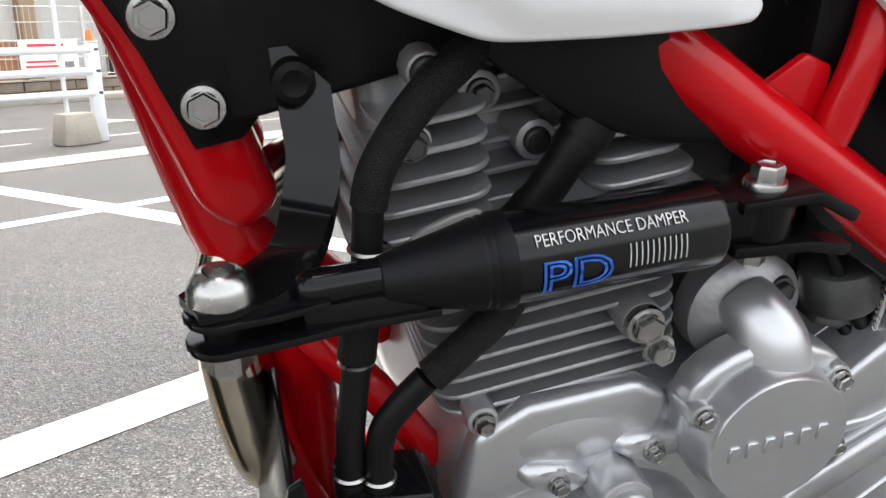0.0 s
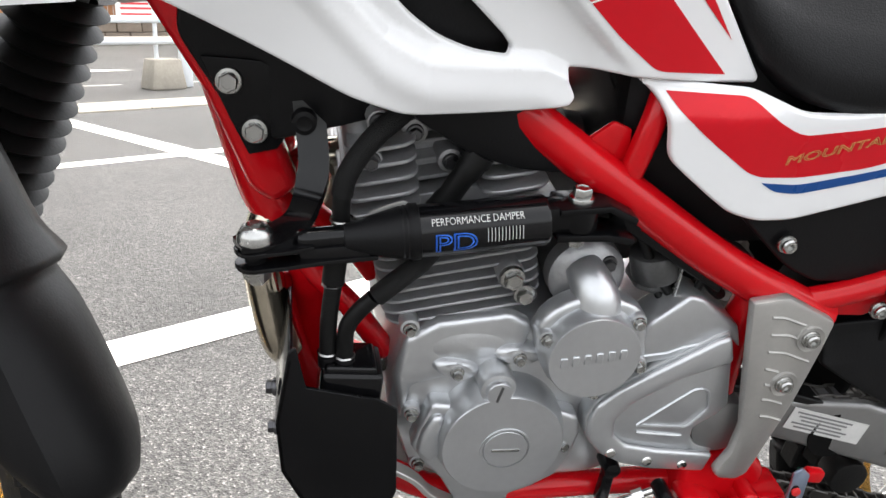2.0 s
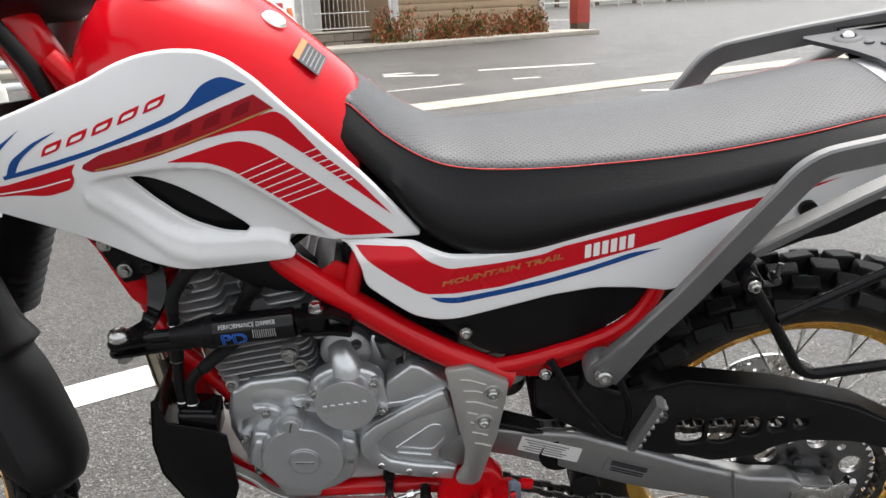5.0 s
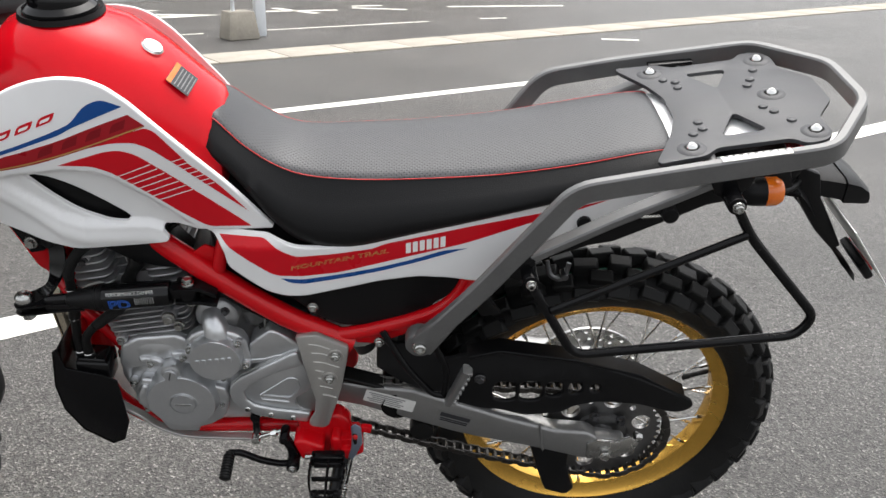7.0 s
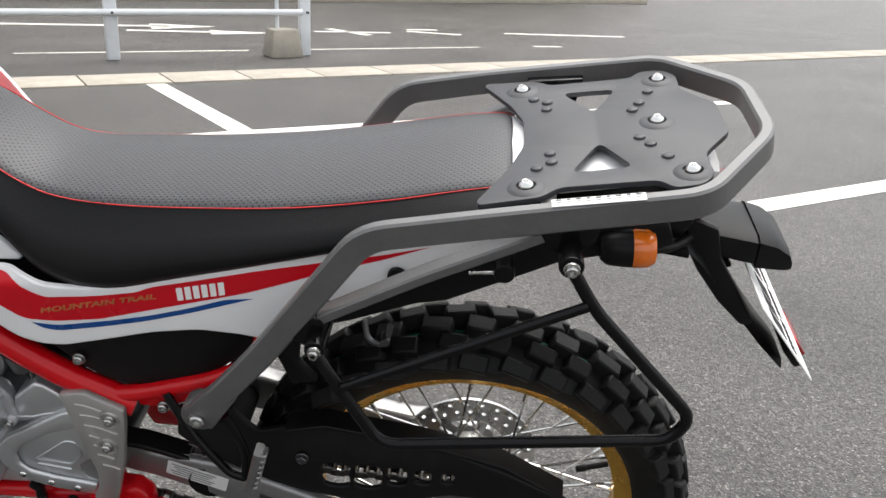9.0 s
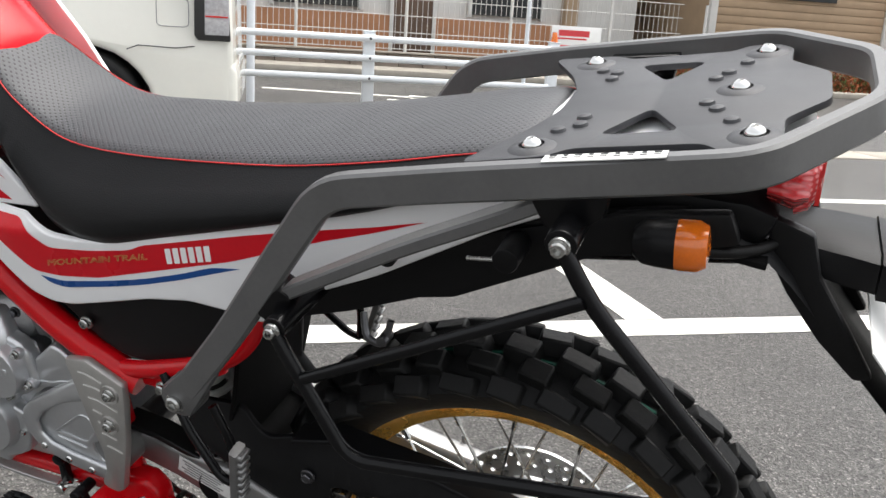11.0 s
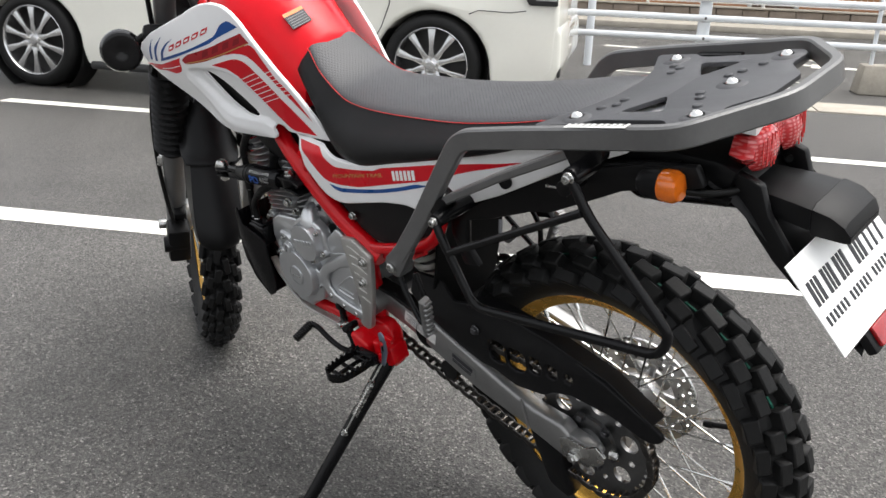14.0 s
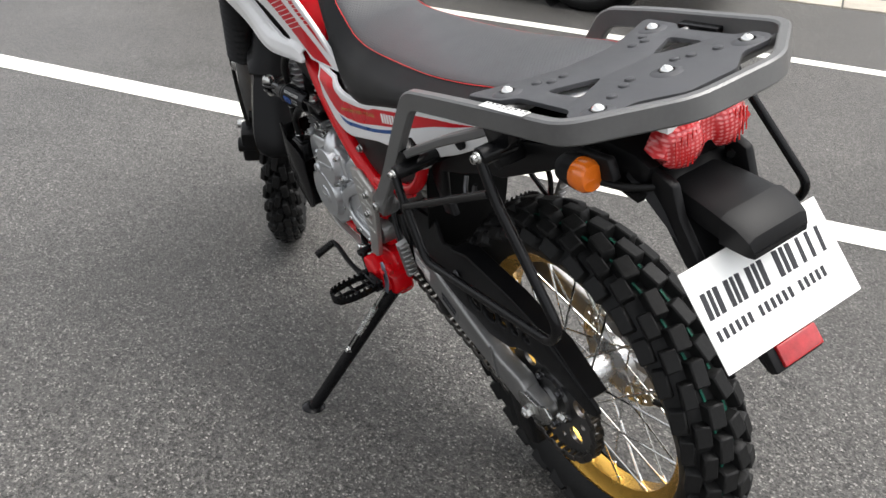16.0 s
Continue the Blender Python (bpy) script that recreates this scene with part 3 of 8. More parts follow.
road_line([strip(-9, 1.415, 4.9, 1.61, 0.145)])
road_line([strip(-3.95, 3.74, -0.35, 3.70, 0.12)])
road_line([strip(-0.15, 3.80, 4.90, 3.68, 0.12)])
road_line([strip(0.965, 1.62, 0.862, 3.71, 0.135)])
road_line([strip(0.855, 3.845, 0.77, 5.62, 0.135)])
road_line([strip(-0.15, 10.35, 1.9, 9.85, 0.15), [(1.70, 10.20), (2.40, 9.75), (1.60, 9.55)]], label="worn white painted direction arrow")
road_line([strip(1.30, 9.45, 2.30, 9.10, 0.13), [(2.2, 9.35), (2.85, 8.95), (2.1, 8.90)]], label="worn white painted direction arrow")
road_line([strip(3.4, 9.1, 4.3, 8.85, 0.11), strip(3.7, 9.4, 3.9, 8.6, 0.11), strip(4.6, 9.0, 5.1, 8.5, 0.11), strip(4.7, 9.2, 5.1, 9.1, 0.11)], label="worn white painted road lettering")
road_line([strip(5.8, 8.6, 7.3, 8.0, 0.12), strip(5.30, 7.25, 5.62, 7.15, 0.08)])
road_line([strip(5.25, 5.22, 5.52, 4.98, 0.09)])
road_line([strip(0.0, 7.55, 2.05, 7.42, 0.05), strip(2.5, 7.40, 4.6, 7.28, 0.05)], label="faint white painted edge line")
road_line([strip(15, 22, 15.2, 32, 0.2)])
road_line([strip(20, 22, 20.2, 32, 0.2)])

# flush concrete gutter, laid block by block
gutter = thing("kerb", "flush weathered concrete gutter blocks along the lot", "kerb")
gutter["kind"] = "structure"
gblock = None
for i in range(40):
    u = -6 + i * 0.6
    if gblock is None:
        gblock = part("concrete_block", box(0, 0, 0.003, 0.588, 0.48, 0.02, 0.006), M_CONCRETE, gutter)
        gblock.matrix_basis = on_lot(u, 5.84)
    else:
        same_mesh(gblock, on_lot(u, 5.84))


# ---- the motorcycle, in its own upright frame: x to its rear, y to its right, z up ----
bike = thing("motorcycle", "red and white trail motorcycle leaning on its side stand", "motorcycle", pose(0, 0.0774, 0.0017, 14.08))


def both(name, bm, material, label="", smooth=38):
    """a part on the left and its mirror image on the right"""
    left = bm.copy()
    a = part(name, left, material, bike, label, smooth)
    b = part(name, mirrored(bm), material, bike, label, smooth)
    return a, b


# wheels
def tyre(name, radius, width, rim_r, label, knobs, parent, place):
    hw, side = width / 2, radius - rim_r
    prof = [(rim_r - 0.004, -hw * 0.55), (rim_r + side * 0.12, -hw * 0.82), (rim_r + side * 0.45, -hw * 1.0), (radius - 0.035, -hw * 0.93),
            (radius - 0.017, -hw * 0.62), (radius - 0.011, 0), (radius - 0.017, hw * 0.62), (radius - 0.035, hw * 0.93),
            (rim_r + side * 0.45, hw * 1.0), (rim_r + side * 0.12, hw * 0.82), (rim_r - 0.004, hw * 0.55)]
    t = part(name, lathe(prof, n=72), M_TYRE, parent, label)
    t.matrix_basis = place
    pitch = 2 * math.pi * radius / knobs
    # across the tread: offset, tilt, height, length, width, phase
    rows = [(-0.96, 0.62, radius - 0.034, 0.62, 0.20, 0.0), (-0.66, 0.34, radius - 0.0175, 0.56, 0.20, 0.5), (-0.24, 0.10, radius - 0.0095, 0.60, 0.22, 0.12),
            (0.24, -0.10, radius - 0.0095, 0.60, 0.22, 0.62), (0.66, -0.34, radius - 0.0175, 0.56, 0.20, 0.0), (0.96, -0.62, radius - 0.034, 0.62, 0.20, 0.5)]
    for off, tilt, rr, long, wide, phase in rows:
        shapes = []
        for v in range(2):
            kb = box(0, 0, 0, pitch * long * (1.0 + 0.12 * v), width * wide * (1.0 - 0.12 * v), 0.030, 0.0022, seg=1)
            for vert in kb.verts:
                if vert.co.z < 0:
                    vert.co.x *= 1.18
                    vert.co.y *= 1.12
            shapes.append(kb)
        first = [None, None]
        for i in range(knobs):
            v = i % 2
            a = 2 * math.pi * (i + phase + 0.06 * math.sin(i * 2.3)) / knobs
            m = Matrix.Rotation(a, 4, "Y") @ Matrix.Translation((0, off * hw * 0.86, rr)) @ Matrix.Rotation(tilt * 1.3, 4, "X") @ Matrix.Rotation(0.16 * (1 if off > 0 else -1), 4, "Z")
            if first[v] is None:
                first[v] = part("tread_knob", shapes[v], M_TYRE, t)
                first[v].matrix_basis = m
            else:
                same_mesh(first[v], m)
    return t


def spoked_rim(name, rim_r, width, hub_r, hub_w, place, parent, label):
    hw = width / 2
    prof = [(rim_r - 0.020, -hw * 0.45), (rim_r - 0.006, -hw * 0.62), (rim_r + 0.006, -hw * 0.9), (rim_r + 0.009, -hw), (rim_r + 0.011, -hw), (rim_r + 0.008, -hw * 0.8),
            (rim_r - 0.010, -hw * 0.4), (rim_r - 0.010, hw * 0.4), (rim_r + 0.008, hw * 0.8), (rim_r + 0.011, hw), (rim_r + 0.009, hw),
            (rim_r + 0.006, hw * 0.9), (rim_r - 0.006, hw * 0.62), (rim_r - 0.020, hw * 0.45), (rim_r - 0.022, 0)]
    rim = part(name, lathe(prof, n=72, closed=True), M_GOLD, parent, label)
    rim.matrix_basis = place
    sp = None
    for i in range(36):
        sidey = hub_w / 2 if i % 2 else -hub_w / 2
        a = 2 * math.pi * i / 36
        lean_a = a + (0.95 if (i // 2) % 2 else -0.95)
        p = Vector((hub_r * math.sin(lean_a), sidey, hub_r * math.cos(lean_a)))
        q = Vector(((rim_r - 0.016) * math.sin(a), 0.008 * (1 if i % 2 else -1), (rim_r - 0.016) * math.cos(a)))
        part("spoke", cyl(p, q, 0.0019, n=6), M_CHROME, rim, "", 60)
        part("spoke_nipple", cyl(q, q.lerp(p, 0.09), 0.0034, n=6), M_CHROME, rim, "", 60)
    return rim


R_AXLE = Vector((0, 0, 0.318))
rear = pose(*R_AXLE)
spoked_rim("rear_rim", 0.229, 0.062, 0.040, 0.085, rear, bike, "gold anodised spoked rear rim")
rear_tyre = tyre("rear_tyre", 0.306, 0.112, 0.236, "black knobbly rear tyre", 34, bike, rear)
for y in (-0.0135, 0.0135):
    part("tread_line", lathe([(0.2945, y - 0.0022), (0.2957, y - 0.0018), (0.2957, y + 0.0018), (0.2945, y + 0.0022)], n=96), M_TEAL, rear_tyre, "faded teal paint line on the tread")
part("tyre_valve", join(cyl((0.196, 0, 0.382), (0.158, -0.002, 0.371), 0.0042, n=10, bev=0.001), cyl((0.166, -0.002, 0.3735), (0.152, -0.002, 0.369), 0.0052, n=10, bev=0.001)), M_RUBBER, bike, "black rubber tyre valve")
part("rear_hub", lathe([(0, -0.075), (0.020, -0.075), (0.022, -0.058), (0.048, -0.056), (0.050, -0.040), (0.028, -0.034), (0.026, 0.034), (0.050, 0.040), (0.052, 0.056), (0.036, 0.060), (0.020, 0.075), (0, 0.075)], R_AXLE, n=36), M_HUB, bike, "polished aluminium hub")
# right brake disc, drilled
dring = [(0.100 * math.cos(a), 0.100 * math.sin(a)) for a in [2 * math.pi * k / 60 for k in range(60)]]
dhole = []
for i in range(24):
    a = 2 * math.pi * i / 24
    for rr in (0.076, 0.091):
        c = (rr * math.cos(a + (0.08 if rr > 0.08 else 0)), rr * math.sin(a + (0.08 if rr > 0.08 else 0)))
        dhole.append([(c[0] + 0.0035 * math.cos(b), c[1] + 0.0035 * math.sin(b)) for b in [2 * math.pi * k / 8 for k in range(8)]])
dhole.append([(0.058 * math.cos(2 * math.pi * k / 40), 0.058 * math.sin(2 * math.pi * k / 40)) for k in range(40)])


def disc(name, place, parent):
    bm = flat_poly(dring, dhole)
    bmesh.ops.solidify(bm, geom=bm.faces[:], thickness=0.004)
    d = part(name, bm, M_DISC, parent, "drilled steel brake disc", 30)
    d.matrix_basis = place
    return d


rear_disc = disc("rear_brake_disc", pose(0, 0.072, 0.318), bike)
for i in range(5):
    a = 2 * math.pi * i / 5
    part("disc_arm", prism([(0.03 * math.cos(a - 0.3), 0.03 * math.sin(a - 0.3)), (0.062 * math.cos(a - 0.12), 0.062 * math.sin(a - 0.12)), (0.062 * math.cos(a + 0.12), 0.062 * math.sin(a + 0.12)), (0.03 * math.cos(a + 0.3), 0.03 * math.sin(a + 0.3))], -0.004, 0.002, 0.001), M_HUB, rear_disc)

# sprocket with round windows and teeth
teeth = []
for k in range(48 * 4):
    a = 2 * math.pi * k / (48 * 4)
    teeth.append(((0.104 if k % 4 in (1, 2) else 0.098) * math.cos(a), (0.104 if k % 4 in (1, 2) else 0.098) * math.sin(a)))
swin = []
for i in range(6):
    a = 2 * math.pi * i / 6 + 0.3
    swin.append([(0.072 * math.cos(a) + 0.016 * math.cos(b), 0.072 * math.sin(a) + 0.016 * math.sin(b)) for b in [2 * math.pi * k / 16 for k in range(16)]])
    a += math.pi / 6
    swin.append([(0.074 * math.cos(a) + 0.006 * math.cos(b), 0.074 * math.sin(a) + 0.006 * math.sin(b)) for b in [2 * math.pi * k / 10 for k in range(10)]])
bm = flat_poly(teeth, swin)
bmesh.ops.solidify(bm, geom=bm.faces[:], thickness=0.007)
sprocket = part("rear_sprocket", bm, M_SPROCKET, bike, "dark steel rear sprocket with round windows", 30)
sprocket.matrix_basis = pose(0, -0.078, 0.318)
for i in range(6):
    a = 2 * math.pi * i / 6 + 0.3 + math.pi / 6
    bolt(bike, (0.046 * math.cos(a), -0.084, 0.318 + 0.046 * math.sin(a)), 0.006, 0.010, material=M_BOLT_DARK, name="sprocket_bolt")
part("sprocket_carrier", lathe([(0, -0.092), (0.022, -0.092), (0.024, -0.086), (0.044, -0.085), (0.046, -0.070), (0.05, -0.058), (0, -0.058)], R_AXLE, n=32), M_SPROCKET, bike)

# chain: upper and lower run and the wrap round the sprockets, link by link
chain_path = []
F_SPR = Vector((-0.475, -0.082, 0.405))
rr, rf = 0.101, 0.036
n_up = 34
ang = math.pi * 0.5
for k in range(n_up + 1):
    t = k / n_up
    chain_path.append(Vector((F_SPR.x, -0.082, F_SPR.z + rf)).lerp(Vector((0.012, -0.082, 0.318 + rr)), t))
for k in range(1, 20):
    a = math.pi / 2 - math.pi * k / 20
    chain_path.append(Vector((0.012 + (rr) * math.cos(a), -0.082, 0.318 + rr * math.sin(a))))
for k in range(n_up + 1):
    t = k / n_up
    chain_path.append(Vector((0.012, -0.082, 0.318 - rr)).lerp(Vector((F_SPR.x, -0.082, F_SPR.z - rf)), t) - Vector((0, 0, 0.012 * math.sin(math.pi * t))))
links = []
for i, (p, q) in enumerate(zip(chain_path, chain_path[1:])):
    d = (q - p)
    mid, ang = (p + q) / 2, math.degrees(math.atan2(-d.z, d.x))
    off = 0.009 if i % 2 else 0.0065
    for s in (-off, off):
        links.append(box(mid.x, mid.y + s, mid.z, d.length * 1.15, 0.002, 0.012, 0.003, (0, ang, 0), 1))
    links.append(cyl((p.x, p.y - 0.010, p.z), (p.x, p.y + 0.010, p.z), 0.0045, n=8))
tagged(part("chain", join(*links), M_CHAIN, bike, "oily steel drive chain", 30), kind="stuff")

# swingarm
arm_poly = [(-0.475, 0.455), (-0.40, 0.443), (-0.315, 0.436), (-0.243, 0.410), (-0.16, 0.381), (-0.085, 0.360), (-0.030, 0.358), (-0.012, 0.345), (-0.010, 0.302), (-0.033, 0.297), (-0.13, 0.321), (-0.212, 0.337), (-0.253, 0.348), (-0.399, 0.397), (-0.475, 0.412)]


def arm_taper(bm):
    for v in bm.verts:
        v.co.y -= 0.066 * (v.co.x + 0.386)
    return bm


swing, swing_r = both("swingarm", arm_taper(prism(arm_poly, -0.097, -0.066, 0.006, 3)), M_SWING, "silver painted box-section swingarm")
both("swingarm_end", prism([(-0.030, 0.350), (0.000, 0.344), (0.032, 0.338), (0.038, 0.326), (0.030, 0.312), (0.000, 0.303), (-0.030, 0.302)], -0.118, -0.094, 0.003), M_SWING, "cast swingarm end")
both("swingarm_pivot_boss", cyl((-0.47, -0.118, 0.435), (-0.47, -0.06, 0.435), 0.028, n=24, bev=0.004), M_SWING)
both("arm_weld", arm_taper(tube([(-0.110, -0.098, 0.375), (-0.105, -0.0985, 0.345), (-0.100, -0.098, 0.316)], 0.0022, 8)), M_SWING)
part("swingarm_bridge", cyl((-0.34, -0.10, 0.40), (-0.34, 0.10, 0.40), 0.026, n=20), M_MATTE, bike)
part("swingarm_bridge", cyl((-0.475, -0.115, 0.437), (-0.475, 0.115, 0.437), 0.026, n=20), M_BOLT_DARK, bike)
st = part("warning_label", box(0, 0, 0, 0.082, 0.0006, 0.024), M_STICKER, bike, "white warning sticker with small print", 0)
st.matrix_basis = pose(-0.352, -0.1002, 0.413, 0, 16) @ Matrix.Rotation(radians(-3.8), 4, "Z")
for i in range(5):
    ln = part("print_line", box(0, 0, 0, 0.060 - 0.008 * (i % 3), 0.0004, 0.0018), M_GREYBAR, st, "", 0)
    ln.matrix_basis = pose(-0.006, -0.0006, 0.008 - i * 0.004)
st2 = part("dealer_label", box(0, 0, 0, 0.064, 0.0006, 0.026), M_SWING, bike, "clear sticker with dark print", 0)
st2.matrix_basis = pose(-0.248, -0.1072, 0.378, 0, 17) @ Matrix.Rotation(radians(-3.8), 4, "Z")
for i, (w, h, z) in enumerate(((0.050, 0.008, 0.005), (0.046, 0.0025, -0.003), (0.046, 0.0025, -0.007))):
    ln = part("print_line", box(0, 0, 0, w, 0.0004, h), M_LETTER, st2, "", 0)
    ln.matrix_basis = pose(0, -0.0006, z)
adj = part("chain_adjuster", prism([(-0.030, 0.338), (-0.015, 0.344), (0.020, 0.340), (0.040, 0.352), (0.056, 0.338), (0.050, 0.322), (0.022, 0.302), (-0.028, 0.302)], -0.1245, -0.1185, 0.002), M_STEEL, bike, "stamped steel chain adjuster plate")
for k in range(9):
    part("adjuster_mark", box(-0.020 + k * 0.0055, -0.1247, 0.307 - 0.0 * k, 0.0010, 0.0008, 0.005, 0, (0, 0, 0), 1), M_BOLT_DARK, adj)
part("axle_nut", lathe([(0, -0.139), (0.005, -0.139), (0.006, -0.136), (0.009, -0.136), (0.0105, -0.134), (0.0105, -0.126), (0.014, -0.125), (0.014, -0.123), (0, -0.123)], (0, 0, 0.318), n=6), M_STEEL, bike, "castellated axle nut")
bolt(bike, (0.053, -0.105, 0.334), 0.006, 0.012, (1, 0, -0.2))
part("chain_roller", cyl((-0.30, -0.095, 0.335), (-0.30, -0.069, 0.335), 0.020, n=20, bev=0.003), M_RUBBER, bike)
part("chain_slider", tube([(-0.49, -0.082, 0.465), (-0.42, -0.082, 0.455), (-0.34, -0.082, 0.428), (-0.30, -0.082, 0.412)], 0, section=(0.030, 0.008), up=(0, 0, 1)), M_RUBBER, bike)
# chain guide flap below the sprocket
part("chain_guide_flap", prism([(-0.118, 0.300), (-0.050, 0.290), (-0.050, 0.250), (-0.031, 0.192), (-0.046, 0.176), (-0.084, 0.190), (-0.100, 0.240)], -0.098, -0.064, 0.006), M_BLACK, bike, "black plastic chain guide")

# chain guard with windows
guard_poly = [(-0.372, 0.478), (-0.371, 0.514), (-0.303, 0.517), (-0.283, 0.500), (-0.266, 0.490), (-0.228, 0.499), (-0.182, 0.510), (-0.069, 0.492), (0.039, 0.461), (0.100, 0.428), (0.128, 0.415), (0.138, 0.408), (0.141, 0.398), (0.134, 0.389), (0.122, 0.384), (0.106, 0.384), (0.050, 0.402), (-0.020, 0.408), (-0.056, 0.398), (-0.074, 0.384), (-0.134, 0.378), (-0.175, 0.392), (-0.222, 0.396), (-0.30, 0.435)]
gw = []
for cx, cz, w, h in ((-0.168, 0.432, 0.032, 0.034), (-0.128, 0.432, 0.032, 0.034), (-0.090, 0.436, 0.022, 0.026), (-0.056, 0.438, 0.018, 0.020), (-0.024, 0.438, 0.014, 0.014)):
    gw.append(outline_smooth([(cx - w / 2, cz - h / 2), (cx - w / 2, cz + h / 2), (cx + w / 2, cz + h / 2), (cx + w / 2, cz - h / 2)], 4))
def guard_y(x, z):
    return -0.100 + 0.020 * max(0, (z - 0.46) / 0.05)
part("chain_guard", panel(guard_poly, guard_y, 0.004, 0.02, 0.010, gw), M_BLACK, bike, "black plastic chain guard with slots")
part("guard_top", tube([(-0.23, -0.079, 0.498), (-0.18, -0.079, 0.511), (-0.06, -0.079, 0.491), (0.045, -0.079, 0.460), (0.10, -0.082, 0.429), (0.124, -0.084, 0.416)], 0, section=(0.032, 0.006), up=(0, 0, 1)), M_BLACK, bike)
bolt(bike, (-0.21, -0.101, 0.462), 0.006, 0.007, material=M_BOLT_DARK)

# frame tubes
both("frame_main_tube", tube(curve_points([(-0.90, -0.020, 0.92), (-0.80, -0.045, 0.822), (-0.72, -0.068, 0.752), (-0.66, -0.087, 0.706), (-0.58, -0.102, 0.651), (-0.50, -0.110, 0.597), (-0.43, -0.112, 0.560), (-0.405, -0.112, 0.548)], 5), 0.0165, 16), M_REDFRAME, "glossy red steel frame tube")
both("frame_gusset_tube", tube(curve_points([(-0.592, -0.098, 0.662), (-0.586, -0.101, 0.690), (-0.577, -0.098, 0.722), (-0.562, -0.080, 0.765)], 4), 0.0095, 14), M_REDFRAME)
both("frame_rear_tube", tube(curve_points([(-0.44, -0.113, 0.563), (-0.40, -0.114, 0.569), (-0.35, -0.114, 0.583), (-0.300, -0.114, 0.600), (-0.270, -0.114, 0.618), (-0.250, -0.113, 0.640), (-0.238, -0.112, 0.665), (-0.225, -0.11, 0.70)], 5), 0.0105, 14), M_REDFRAME)
both("frame_upright", tube(curve_points([(-0.462, -0.100, 0.575), (-0.468, -0.094, 0.52), (-0.468, -0.092, 0.44), (-0.465, -0.095, 0.38), (-0.455, -0.100, 0.335)], 4), 0.0145, 14), M_REDFRAME)
both("subframe_rail", tube(curve_points([(-0.45, -0.085, 0.72), (-0.30, -0.09, 0.745), (-0.16, -0.09, 0.770), (0.10, -0.085, 0.815), (0.16, -0.08, 0.822)], 4), 0.010, 12), M_SATIN)
part("steering_head", cyl((-0.945, 0, 0.985), (-0.895, 0, 0.870), 0.030, n=24, bev=0.004), M_REDFRAME, bike)
part("down_tube", tube(curve_points([(-0.915, 0, 0.905), (-0.905, 0, 0.80), (-0.882, 0, 0.71), (-0.858, -0.004, 0.62), (-0.828, -0.012, 0.56), (-0.820, -0.014, 0.50), (-0.818, -0.014, 0.43)], 4), [0.021] * 14 + [0.019] * 3 + [0.016] * 8, 16), M_REDFRAME, bike)
both("cradle_tube", tube(curve_points([(-0.850, -0.006, 0.54), (-0.835, -0.035, 0.47), (-0.795, -0.070, 0.405), (-0.745, -0.085, 0.370), (-0.69, -0.09, 0.354), (-0.58, -0.092, 0.355), (-0.49, -0.095, 0.355)], 5), 0.0125, 14), M_REDFRAME)
both("down_tube_plate", prism([(-0.935, 0.79), (-0.905, 0.80), (-0.855, 0.715), (-0.83, 0.64), (-0.850, 0.625), (-0.868, 0.640), (-0.895, 0.715)], -0.052, -0.020, 0.010, 4), M_REDFRAME)
both("engine_mount_tube", tube([(-0.848, -0.030, 0.600), (-0.817, -0.055, 0.567), (-0.792, -0.060, 0.540), (-0.762, -0.062, 0.494)], 0.010, 12), M_REDFRAME)
bolt(bike, (-0.766, -0.066, 0.488), 0.0065, 0.010)
part("seam_gusset", prism([(-0.628, 0.696), (-0.606, 0.712), (-0.592, 0.706), (-0.592, 0.676), (-0.612, 0.676)], -0.096, -0.090, 0.002), M_REDFRAME, bike)
both("footpeg_bracket", prism([(-0.497, 0.392), (-0.470, 0.402), (-0.430, 0.400), (-0.414, 0.382), (-0.4153, 0.3175), (-0.4254, 0.3020), (-0.4950, 0.3030), (-0.5050, 0.325), (-0.5006, 0.349)], -0.120, -0.088, 0.008, 4), M_REDFRAME, "red cast footpeg bracket")
both("footpeg_lug", prism([(-0.5040, 0.372), (-0.4900, 0.376), (-0.4664, 0.364), (-0.4553, 0.361), (-0.4560, 0.332), (-0.4922, 0.331)], -0.150, -0.112, 0.006, 3), M_REDFRAME)
both("footpeg_lug", prism([(-0.4440, 0.376), (-0.4290, 0.374), (-0.4260, 0.336), (-0.4420, 0.334)], -0.146, -0.112, 0.006, 3), M_REDFRAME)
part("footpeg_pin", cyl((-0.486, -0.153, 0.343), (-0.424, -0.150, 0.343), 0.0045, n=14, bev=0.001), M_STEEL, bike, "steel footpeg hinge pin")

# engine
eng_low = [(-0.765, 0.47), (-0.755, 0.53), (-0.725, 0.548), (-0.60, 0.545), (-0.56, 0.520), (-0.475, 0.515), (-0.465, 0.45), (-0.50, 0.395), (-0.58, 0.372), (-0.70, 0.370), (-0.745, 0.40)]
part("crankcase", prism(eng_low, -0.100, 0.100, 0.010), M_ENGINE, bike, "silver painted crankcase")
case_rim = [(-0.745, 0.434), (-0.740, 0.451), (-0.729, 0.478), (-0.709, 0.475), (-0.699, 0.471), (-0.691, 0.487), (-0.687, 0.497), (-0.677, 0.503), (-0.662, 0.498), (-0.656, 0.484), (-0.646, 0.481), (-0.635, 0.471), (-0.615, 0.461), (-0.603, 0.456), (-0.599, 0.438), (-0.605, 0.410), (-0.614, 0.392), (-0.635, 0.379), (-0.656, 0.371), (-0.656, 0.362), (-0.702, 0.365), (-0.710, 0.381), (-0.717, 0.395), (-0.733, 0.415)]
part("crankcase_flange", prism(case_rim, -0.117, -0.096, 0.009, 4), M_ENGINE, bike)
